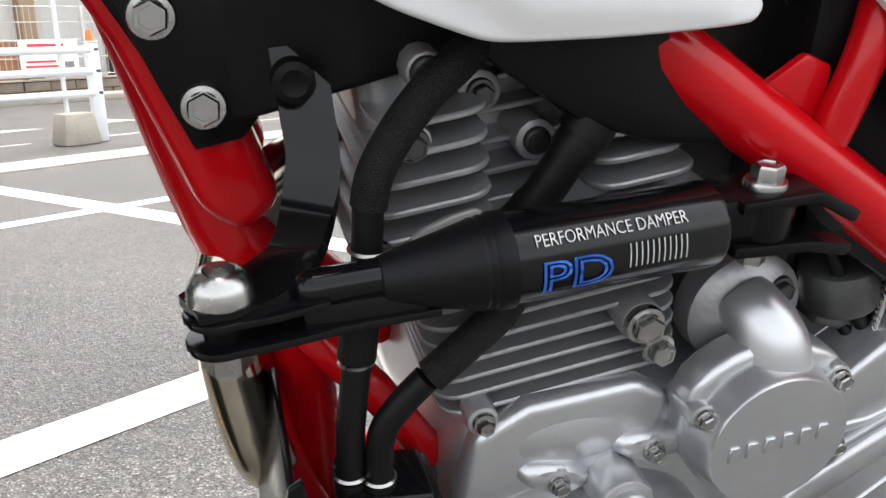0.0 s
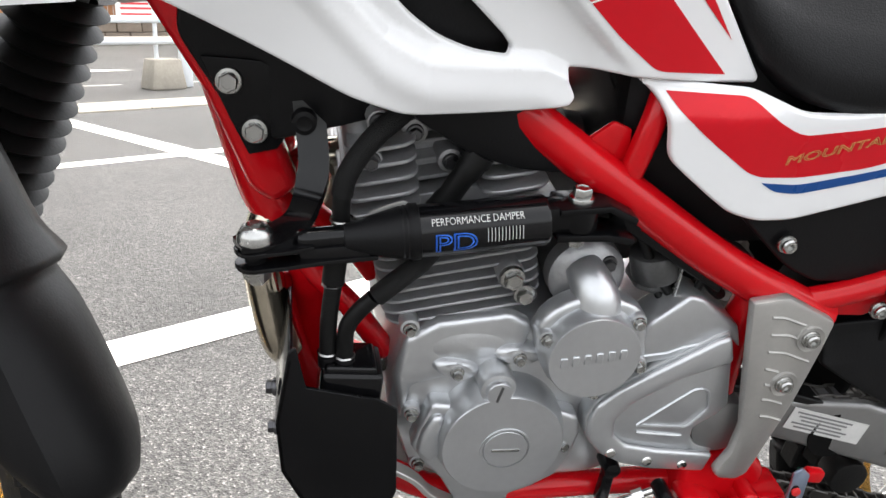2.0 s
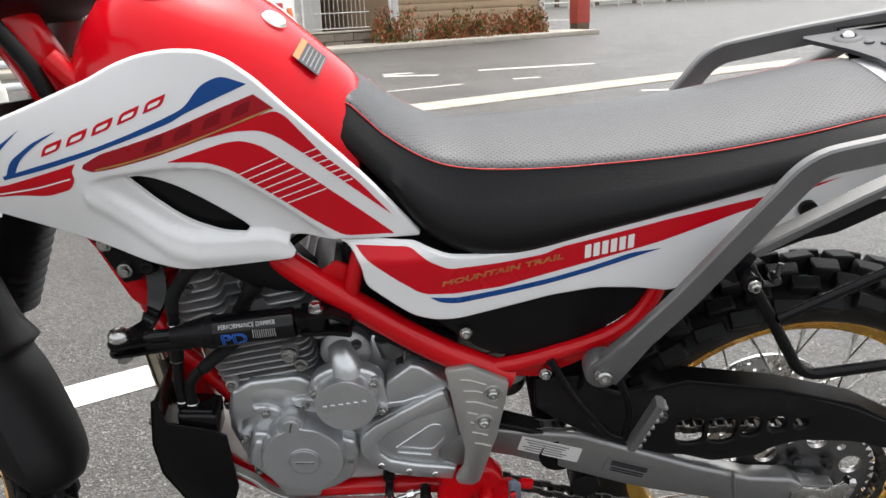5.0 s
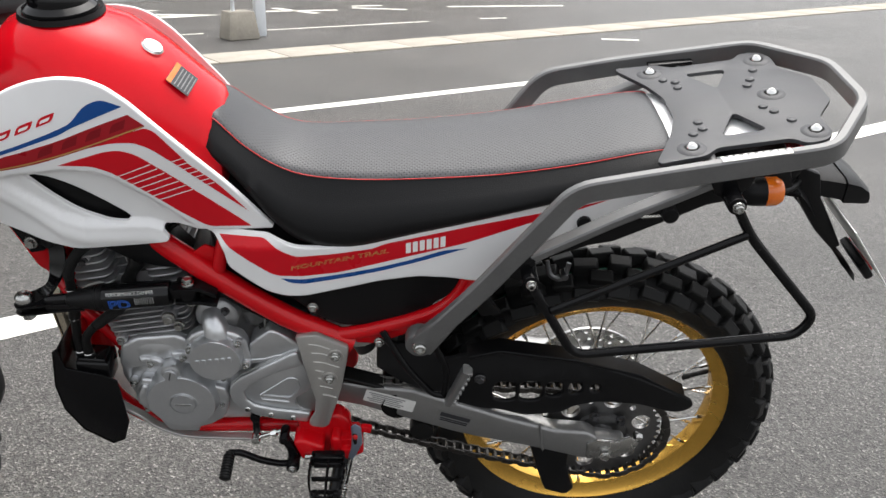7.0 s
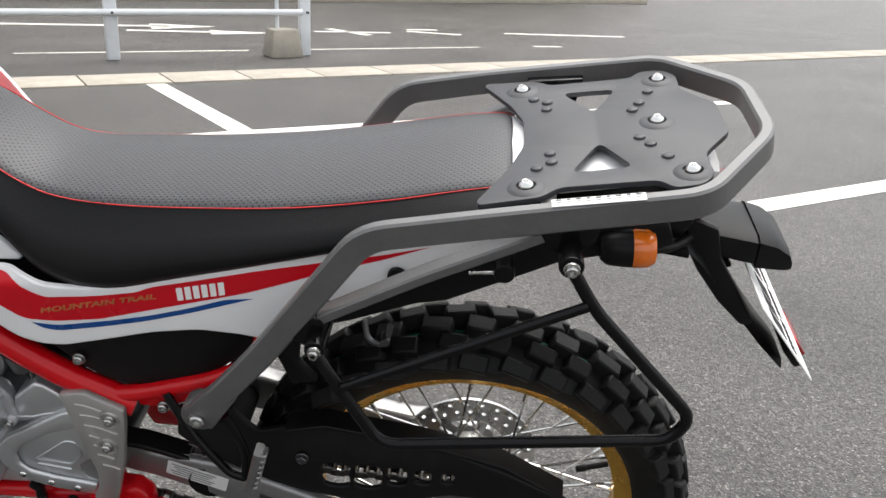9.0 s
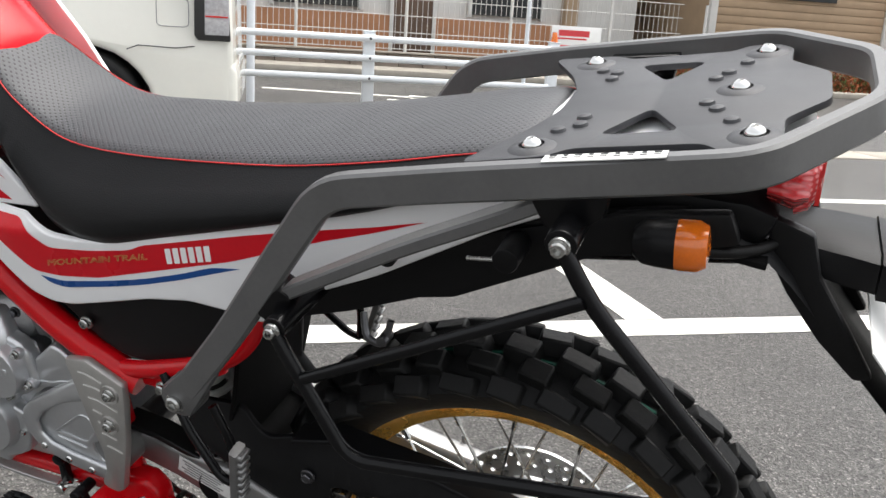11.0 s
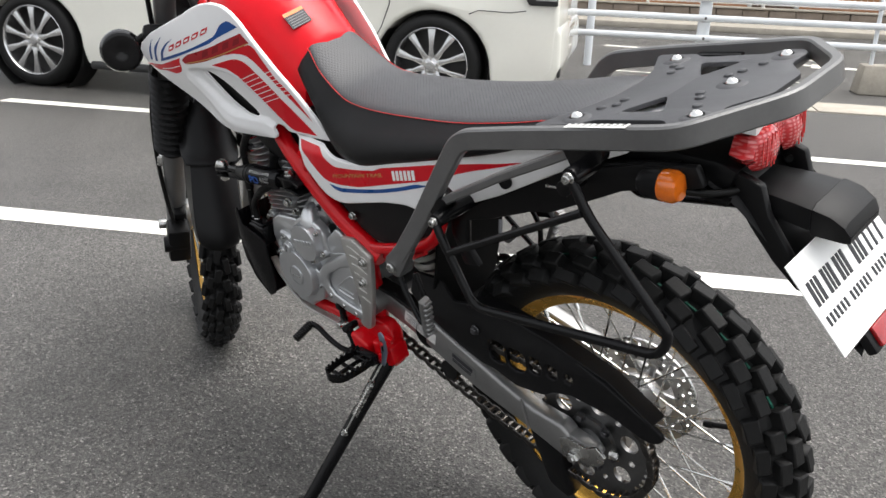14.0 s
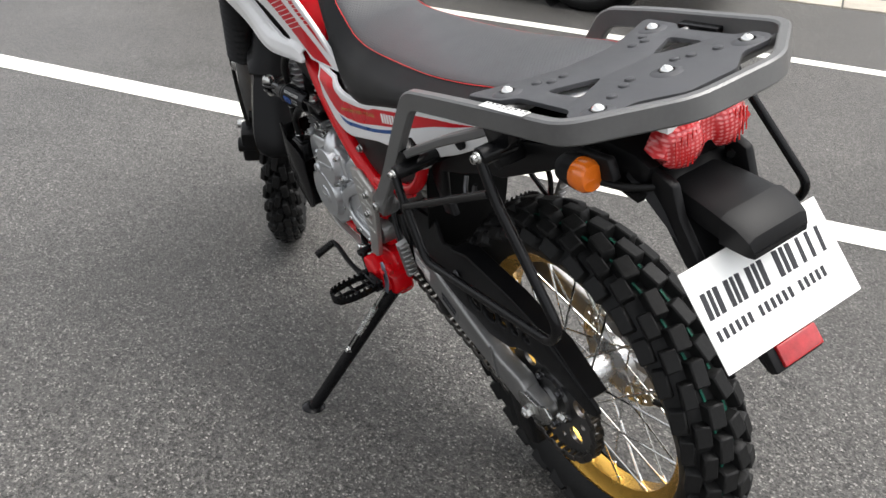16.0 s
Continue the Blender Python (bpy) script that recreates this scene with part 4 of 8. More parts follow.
part("crankcase_shelf", prism([(-0.752, 0.450), (-0.745, 0.488), (-0.700, 0.500), (-0.656, 0.506), (-0.650, 0.545), (-0.669, 0.556), (-0.726, 0.550), (-0.752, 0.535), (-0.760, 0.50)], -0.106, -0.09, 0.010, 4), M_ENGINE, bike)
part("crankcase_swell", moved(lathe([(0, -0.0050), (0.016, -0.0042), (0.026, -0.0020), (0.030, 0.004)], n=32), pose(-0.700, -0.1035, 0.526) @ Matrix.Diagonal((1.25, 1, 0.55, 1))), M_ENGINE, bike)
for px, pz, tw in ((-0.7099, 0.5068, 14), (-0.660, 0.518, 8)):
    lug = lathe([(0, -0.0075), (0.0080, -0.0072), (0.0100, -0.0050), (0.0125, 0.002), (0.0125, 0.010)], n=28)
    part("bolt_lug", moved(lug, pose(px, -0.1050, pz, 0, tw) @ Matrix.Diagonal((1.75, 1, 0.85, 1))), M_ENGINE, bike)
def dome(cx, cz, r, y_out, y_in, flat=0.80):
    return lathe([(0, y_out), (r * flat * 0.98, y_out), (r * flat, y_out + 0.0015), (r * 0.93, y_out + 0.006), (r, y_out + 0.015), (r, y_in)], (cx, 0, cz), n=48)
part("generator_cover", dome(-0.670, 0.441, 0.0555, -0.1305, -0.10, 0.93), M_ENGINE, bike, "silver round generator cover")
part("generator_pad", prism([(-0.741, 0.432), (-0.737, 0.452), (-0.728, 0.470), (-0.718, 0.468), (-0.722, 0.448), (-0.720, 0.428), (-0.729, 0.418)], -0.123, -0.112, 0.006, 3), M_ENGINE, bike)
part("cover_cap_ring", lathe([(0.0200, -0.1310), (0.0200, -0.1318), (0.0212, -0.1318), (0.0216, -0.1300)], (-0.668, 0, 0.439), n=36), M_ENGINE, bike)
cap1 = part("inspection_cap", lathe([(0, -0.1318), (0.0182, -0.1318), (0.0192, -0.1305), (0.0192, -0.128)], (-0.668, 0, 0.439), n=36), M_ENGINE, bike, "slotted round inspection cap")
part("slot", box(-0.668, -0.1319, 0.438, 0.024, 0.0012, 0.0024, 0.0004, (0, 2, 0)), M_STEEL, cap1)
cap2 = part("timing_cap", lathe([(0, -0.1335), (0.0098, -0.1335), (0.0108, -0.132), (0.0108, -0.120)], (-0.6785, 0, 0.4985), n=28), M_ENGINE, bike)
part("slot", box(-0.6785, -0.1336, 0.4985, 0.0022, 0.0012, 0.015, 0.0004, (0, 15, 0)), M_DARKCAST, cap2)
part("cap_boss", cyl((-0.6785, -0.128, 0.4985), (-0.6785, -0.10, 0.4985), 0.0150, n=28, bev=0.003), M_ENGINE, bike)
gear_cover = part("starter_gear_cover", dome(-0.607, 0.532, 0.0405, -0.1375, -0.10, 0.93), M_ENGINE, bike, "silver round cover with raised brand bars")
for k in range(6):
    part("raised_bar", box(-0.632 + k * 0.0095, -0.1380, 0.530 + k * 0.0012, 0.0055, 0.0016, 0.009, 0.0005, (0, 0, 0), 1), M_ENGINE, gear_cover)
part("cover_flange", prism(outline_smooth([(-0.651, 0.550), (-0.63, 0.574), (-0.60, 0.578), (-0.566, 0.564), (-0.559, 0.533), (-0.560, 0.510), (-0.60, 0.486), (-0.636, 0.500)], 3), -0.122, -0.10, 0.006, 3), M_ENGINE, bike)
for px, pz in ((-0.644, 0.5455), (-0.572, 0.5575), (-0.5645, 0.5155), (-0.600, 0.4915)):
    part("bolt_boss", cyl((px, -0.127, pz), (px, -0.10, pz), 0.0075, n=16, bev=0.002), M_ENGINE, bike)
    bolt(bike, (px, -0.127, pz), 0.0040, 0.006)
for px, pz, py in ((-0.7099, 0.5068, -0.111), (-0.660, 0.518, -0.111), (-0.7444, 0.4625, -0.106), (-0.7485, 0.546, -0.104), (-0.612, 0.425, -0.112), (-0.735, 0.400, -0.098)):
    part("bolt_boss", cyl((px, py - 0.002, pz), (px, -0.09, pz), 0.0080, n=16, bev=0.002), M_ENGINE, bike)
    bolt(bike, (px, py - 0.002, pz), 0.0040, 0.007)
# sprocket cover: swept silver cover with a recessed panel
sc_poly = [(-0.598, 0.455), (-0.593, 0.472), (-0.578, 0.488), (-0.547, 0.507), (-0.531, 0.516), (-0.498, 0.536), (-0.486, 0.540), (-0.478, 0.508), (-0.470, 0.462), (-0.478, 0.452), (-0.497, 0.438), (-0.497, 0.426), (-0.490, 0.417), (-0.473, 0.413), (-0.480, 0.389), (-0.530, 0.396), (-0.561, 0.405), (-0.584, 0.420), (-0.596, 0.437)]
part("sprocket_cover", prism(sc_poly, -0.119, -0.090, 0.003, 2), M_ENGINE, bike, "silver sprocket cover with recessed panel")
# raised band round the recessed panel
part("sprocket_cover_band", prism([(-0.597, 0.455), (-0.592, 0.472), (-0.577, 0.487), (-0.546, 0.506), (-0.530, 0.515), (-0.498, 0.534), (-0.487, 0.538), (-0.480, 0.512), (-0.523, 0.497), (-0.560, 0.474), (-0.573, 0.458), (-0.572, 0.440), (-0.560, 0.428), (-0.530, 0.420), (-0.492, 0.414), (-0.475, 0.411), (-0.481, 0.391), (-0.530, 0.398), (-0.560, 0.407), (-0.583, 0.421), (-0.595, 0.438)], -0.1255, -0.1185, 0.0035, 3), M_ENGINE, bike)
part("sprocket_cover_rib", tube(bent([(-0.551, -0.1195, 0.446), (-0.505, -0.1195, 0.482), (-0.493, -0.1195, 0.481), (-0.488, -0.1195, 0.460), (-0.505, -0.1195, 0.440), (-0.551, -0.1195, 0.446)], 0.005, 3), 0.0016, 6), M_ENGINE, bike)
part("sprocket_cover_rib", tube([(-0.550, -0.1195, 0.438), (-0.508, -0.1195, 0.431)], 0.0014, 6), M_ENGINE, bike)
for px, pz in ((-0.572, 0.421), (-0.537, 0.409), (-0.503, 0.402)):
    part("rivet_dimple", lathe([(0, -0.1275), (0.004, -0.127), (0.006, -0.124), (0.006, -0.120)], (px, 0, pz), n=14), M_CHROME, bike)
bolt(bike, (-0.484, -0.108, 0.442), 0.006, 0.009)
part("upper_rear_case", prism([(-0.566, 0.505), (-0.5575, 0.548), (-0.545, 0.558), (-0.526, 0.574), (-0.514, 0.570), (-0.479, 0.543), (-0.471, 0.518), (-0.486, 0.534), (-0.531, 0.512)], -0.1165, -0.08, 0.005, 3), M_ENGINE, bike)
part("case_seam", tube([(-0.558, -0.1165, 0.517), (-0.537, -0.1165, 0.519), (-0.524, -0.1165, 0.524), (-0.505, -0.1165, 0.528)], 0.0014, 6), M_ENGINE, bike)

# starter motor and its silver elbow
part("starter_motor", cyl((-0.606, -0.085, 0.579), (-0.606, 0.07, 0.579), 0.030, n=28, bev=0.004), M_DARKCAST, bike)
part("starter_flange", lathe([(0, -0.100), (0.014, -0.100), (0.018, -0.0965), (0.027, -0.094), (0.0315, -0.089), (0.032, -0.075)], (-0.606, 0, 0.579), n=36), M_CAST, bike)
part("starter_elbow", tube(curve_points([(-0.612, -0.092, 0.590), (-0.608, -0.104, 0.583), (-0.604, -0.112, 0.570), (-0.602, -0.114, 0.548)], 4), [0.0145 + 0.0006 * k for k in range(13)], 24), M_ENGINE, bike)
bolt(bike, (-0.592, -0.094, 0.593), 0.005, 0.007, material=M_BOLT_DARK)

# cylinder with fins, leaning forward a little
CYL = pose(-0.712, 0, 0.60, 0, -9, 0)
def fin(w, d, h, z, rnd=0.014, dx=0.0, dy=0.0):
    poly = []
    for sx, sy, a0 in ((1, 1, 0), (-1, 1, 90), (-1, -1, 180), (1, -1, 270)):
        for k in range(5):
            a = radians(a0 + 22.5 * k)
            poly.append((dx + sx * (w / 2 - rnd) + rnd * math.cos(a), dy + sy * (d / 2 - rnd) + rnd * math.sin(a)))
    bm = bmesh.new()
    f = bm.faces.new([bm.verts.new((x, y, z)) for x, y in poly])
    out = bmesh.ops.extrude_face_region(bm, geom=[f])
    for v in (g for g in out["geom"] if isinstance(g, bmesh.types.BMVert)):
        v.co.z = z + h
    bevelled(bm, 0.0008, 1, 50)
    return moved(bm, CYL.copy())
part("cylinder_barrel", fin(0.098, 0.150, 0.115, -0.065, 0.02), M_CAST, bike, "finned aluminium cylinder")
for k in range(9):
    part("cooling_fin", fin(0.128 - 0.004 * (k == 0), 0.192, 0.0026, -0.050 + k * 0.0098), M_CAST, bike)
# cylinder head: base, cam boxes, fins on both sides of the plug
part("cylinder_head", fin(0.110, 0.104, 0.090, 0.042, 0.02, 0.002, 0.006), M_CAST, bike, "finned aluminium cylinder head")
for k in range(6):
    part("head_fin", fin(0.064 - k * 0.003, 0.192, 0.0030, 0.036 + k * 0.0125, 0.014, -0.055 + 0.002 * k), M_CAST, bike)
    part("head_fin", fin(0.058 - k * 0.005, 0.186, 0.0030, 0.036 + k * 0.0125, 0.014, 0.052 - 0.003 * k), M_CAST, bike)
part("head_block", fin(0.034, 0.130, 0.085, 0.040, 0.014, -0.055), M_CAST, bike)
part("head_block", fin(0.030, 0.126, 0.070, 0.040, 0.014, 0.050), M_CAST, bike)
for dx in (-0.045, 0.045):
    part("valve_cover", moved(box(dx, -0.02, 0.135, 0.060, 0.10, 0.030, 0.010), CYL.copy()), M_CAST, bike)

for dx, dz in ((-0.045, 0.118), (-0.055, 0.09), (0.03, 0.115)):
    p = CYL @ Vector((dx, -0.090, dz))
    part("bolt_boss", cyl(p + Vector((0, 0.02, 0)), p, 0.009, n=12, bev=0.002), M_CAST, bike)
    bolt(bike, tuple(p), 0.005, 0.008, material=M_BOLT_DARK)
part("cam_tensioner_bolt", cyl((-0.672, -0.105, 0.590), (-0.672, -0.085, 0.590), 0.011, n=12, bev=0.002), M_CAST, bike)
bolt(bike, (-0.672, -0.105, 0.590), 0.007, 0.010)
bolt(bike, (-0.660, -0.100, 0.572), 0.006, 0.010)
part("bracket_plate", prism(outline_smooth([(-0.788, 0.640), (-0.780, 0.649), (-0.758, 0.657), (-0.752, 0.650), (-0.764, 0.642), (-0.783, 0.636)], 2), -0.107, -0.104, 0.0008), M_ALU, bike, "thin bare metal bracket")
bolt(bike, (-0.784, -0.107, 0.6405), 0.0035, 0.005)
part("spark_plug_cap", tube(curve_points([(-0.732, -0.070, 0.625), (-0.726, -0.085, 0.642), (-0.716, -0.090, 0.663), (-0.705, -0.090, 0.680)], 4), [0.0105] * 6 + [0.0090] * 4 + [0.0105] * 3, 16), M_RUBBER, bike, "black rubber spark plug cap")
part("plug_cap_collar", tube([(-0.706, -0.090, 0.679), (-0.702, -0.0895, 0.686)], 0.0120, 16), M_RUBBER, bike)
part("plug_lead", tube(curve_points([(-0.702, -0.089, 0.686), (-0.690, -0.080, 0.698), (-0.67, -0.055, 0.708), (-0.64, -0.03, 0.72)], 5), 0.0045, 10), M_RUBBER, bike)
# ledges between the two fin stacks
for k in range(5):
    part("head_fin", fin(0.075, 0.140 - 0.006 * k, 0.0030, 0.044 + k * 0.0135, 0.014, 0.0), M_CAST, bike)
for dx, dy, dz in ((-0.020, -0.074, 0.100), (0.022, -0.070, 0.112), (0.004, -0.072, 0.072)):
    p = CYL @ Vector((dx, dy, dz))
    part("bolt_boss", cyl(p + Vector((0, 0.03, 0)), p, 0.010, n=14, bev=0.002), M_CAST, bike)
    bolt(bike, tuple(p), 0.0045, 0.007, material=M_BOLT_DARK)
# carburettor and intake
part("carburettor", join(box(-0.56, -0.02, 0.635, 0.060, 0.10, 0.075, 0.012), cyl((-0.62, 0, 0.655), (-0.48, 0, 0.63), 0.030, n=20)), M_DARKCAST, bike, "dark metal carburettor body")
tps = part("throttle_sensor", prism([(-0.570, 0.628), (-0.562, 0.610), (-0.482, 0.575), (-0.466, 0.583), (-0.470, 0.597), (-0.545, 0.632)], -0.100, -0.072, 0.006), M_BLACK, bike, "black plastic throttle body cover with small print")
letters("SH640E-11", 0.0062, facing(-0.526, -0.1003, 0.6015, 146), M_GREYBAR, tps, "lettering", "pale grey part number", 0.0001, 0.0, 0.026)
tb = part("print_line", box(0, 0, 0, 0.012, 0.0005, 0.0022), M_GREYBAR, tps, "", 0)
tb.matrix_basis = pose(-0.548, -0.1003, 0.607, 0, 34)
for pts, r in (([(-0.575, -0.080, 0.640), (-0.560, -0.094, 0.600), (-0.540, -0.096, 0.570), (-0.525, -0.092, 0.552)], 0.0042), ([(-0.560, -0.070, 0.660), (-0.530, -0.092, 0.610), (-0.505, -0.098, 0.575), (-0.490, -0.094, 0.560)], 0.0050),
               ([(-0.640, -0.082, 0.625), (-0.622, -0.090, 0.640), (-0.600, -0.090, 0.640), (-0.580, -0.082, 0.655)], 0.0046), ([(-0.545, -0.088, 0.565), (-0.535, -0.100, 0.550), (-0.520, -0.100, 0.556), (-0.505, -0.094, 0.590)], 0.0035)):
    part("rubber_hose", tube(curve_points(pts, 5), r, 10), M_RUBBER, bike)
part("intake_manifold", join(box(-0.622, 0.015, 0.618, 0.060, 0.120, 0.080, 0.014), box(-0.575, 0.02, 0.585, 0.080, 0.110, 0.060, 0.014)), M_DARKCAST, bike, "dark metal intake manifold")
part("exhaust_heat_guard", prism([(-0.475, 0.46), (-0.36, 0.45), (-0.325, 0.52), (-0.29, 0.63), (-0.46, 0.63)], 0.045, 0.085, 0.012), M_BLACK, bike, "black exhaust heat guard")
part("carburettor_bowl", join(cyl((-0.545, -0.085, 0.575), (-0.552, -0.085, 0.600), 0.020, n=20, bev=0.003), box(-0.545, -0.078, 0.570, 0.036, 0.030, 0.020, 0.004, (0, 20, 0))), M_DARKCAST, bike)
part("idle_spring", tube([(-0.535 + 0.012 * k / 30 - 0.022 * k / 60, -0.098 + 0.006 * math.cos(k * 0.9), 0.562 + 0.028 * k / 60 + 0.006 * math.sin(k * 0.9)) for k in range(61)], 0.0011, 6), M_STEEL, bike)
part("wire_loom", tube(curve_points([(-0.545, -0.085, 0.545), (-0.52, -0.088, 0.56), (-0.50, -0.085, 0.575), (-0.485, -0.07, 0.61), (-0.49, -0.05, 0.66)], 5), 0.005, 8), M_RUBBER, bike)
part("wire_loom", tube(curve_points([(-0.56, -0.07, 0.70), (-0.585, -0.075, 0.715), (-0.60, -0.06, 0.74), (-0.58, -0.04, 0.77)], 5), 0.004, 8), M_RUBBER, bike)

part("airbox", prism([(-0.60, 0.66), (-0.52, 0.60), (-0.44, 0.60), (-0.24, 0.67), (-0.20, 0.78), (-0.50, 0.80), (-0.60, 0.79)], -0.088, 0.088, 0.015), M_BLACK, bike, "black plastic airbox")
part("head_shield", prism([(-0.7536, 0.716), (-0.7459, 0.7105), (-0.7095, 0.687), (-0.676, 0.676), (-0.6392, 0.6715), (-0.6330, 0.6765), (-0.672, 0.724), (-0.70, 0.742), (-0.75, 0.742)], -0.0985, -0.030, 0.004), M_BLACK, bike, "black rubber heat shield over the head")

# left footplate guard with ribs and two bolts
fp = part("frame_guard", prism([(-0.486, 0.579), (-0.455, 0.583), (-0.409, 0.558), (-0.413, 0.530), (-0.424, 0.473), (-0.439, 0.421), (-0.446, 0.397), (-0.456, 0.391), (-0.473, 0.394), (-0.478, 0.401), (-0.467, 0.422), (-0.464, 0.450), (-0.472, 0.492)], -0.138, -0.126, 0.004), M_ALU, bike, "silver grey ribbed frame guard")
for x0, x1, z in ((-0.467, -0.437, 0.566), (-0.464, -0.420, 0.549), (-0.462, -0.424, 0.532), (-0.460, -0.448, 0.515), (-0.457, -0.447, 0.499), (-0.455, -0.436, 0.483), (-0.452, -0.432, 0.465)):
    part("rib", tube(bent([(x0, -0.1385, z), (x0 + 0.35 * (x1 - x0), -0.1385, z - 0.001), (x1, -0.1385, z - 0.30 * (x1 - x0))], 0.003, 2), 0.0013, 6), M_ALU, fp)
for px, pz in ((-0.429, 0.544), (-0.440, 0.499)):
    part("countersunk_washer", lathe([(0.012, -0.138), (0.0115, -0.1405), (0.008, -0.139), (0, -0.139)], (px, 0, pz), n=24), M_ALU, fp)
    bolt(bike, (px, -0.139, pz), 0.0055, 0.007, socket=True)

# ---- bodywork ----
def shroud_y(x, z):
    return 0.12 * max(0.0, x + 0.60) - (0.109 + 0.052 * math.exp(-(((x + 0.90) / 0.24) ** 2) - ((z - 0.885) / 0.13) ** 2) + 0.014 * math.exp(-(((x + 0.78) / 0.07) ** 2) - ((z - 0.735) / 0.05) ** 2))


SHROUD = [(-1.004, 0.875), (-0.985, 0.889), (-0.930, 0.914), (-0.888, 0.928), (-0.849, 0.942), (-0.818, 0.953), (-0.792, 0.965), (-0.768, 0.972), (-0.738, 0.975), (-0.709, 0.972),
          (-0.686, 0.962), (-0.662, 0.942), (-0.632, 0.908), (-0.600, 0.871), (-0.558, 0.819), (-0.506, 0.747), (-0.508, 0.7425), (-0.541, 0.7440), (-0.596, 0.7490), (-0.622, 0.7525), (-0.650, 0.7545),
          (-0.6515, 0.7490), (-0.6450, 0.7365), (-0.6490, 0.7305), (-0.676, 0.7282), (-0.710, 0.7278), (-0.7635, 0.7300), (-0.800, 0.7440), (-0.853, 0.774), (-0.895, 0.798), (-0.946, 0.824), (-0.994, 0.848)]
VENT = eased([(-0.803, 0.8475), (-0.795, 0.8490), (-0.778, 0.8440), (-0.755, 0.8300), (-0.727, 0.8055), (-0.698, 0.7775), (-0.692, 0.7695), (-0.695, 0.7655), (-0.718, 0.7690), (-0.741, 0.7775), (-0.762, 0.7935), (-0.781, 0.8150), (-0.797, 0.8385)], 0.010, 0.003)
WAIST = [(-0.842, 0.852), (-0.812, 0.857), (-0.751, 0.859), (-0.718, 0.853), (-0.697, 0.841), (-0.667, 0.8135), (-0.622, 0.7705), (-0.59, 0.746), (-0.54, 0.70)]


def above_line(x, z, line):
    """how far a point lies above a falling polyline"""
    for (ax, az), (bx, bz) in zip(line, line[1:]):
        if ax <= x <= bx:
            return z - (az + (bz - az) * (x - ax) / (bx - ax))
    return None


VENT_LOW = [(-0.8425, 0.850), (-0.828, 0.835), (-0.806, 0.810), (-0.776, 0.778), (-0.748, 0.763), (-0.710, 0.7585), (-0.668, 0.755), (-0.56, 0.70)]


def soft_bump(v, w):
    t = max(0.0, 1 - abs(v) / w)
    return t * t * (3 - 2 * t)


def shroud_step(x, z):
    """the outer blade stands proud of the recessed panel between vent and stripes"""
    y = shroud_y(x, z)
    a, b = above_line(x, z, WAIST), above_line(x, z, VENT_LOW)
    if a is not None and b is not None and -0.84 < x < -0.56:
        def soft(v):
            t = max(0.0, min(1.0, v))
            return t * t * (3 - 2 * t)
        depth = soft(-a / 0.008) * soft(b / 0.013) * soft((x + 0.838) / 0.03) * soft((-0.60 - x) / 0.04)
        y += 0.011 * depth
    if b is not None and b < 0:
        y -= 0.003 * soft_bump(b + 0.018, 0.018)
    return y


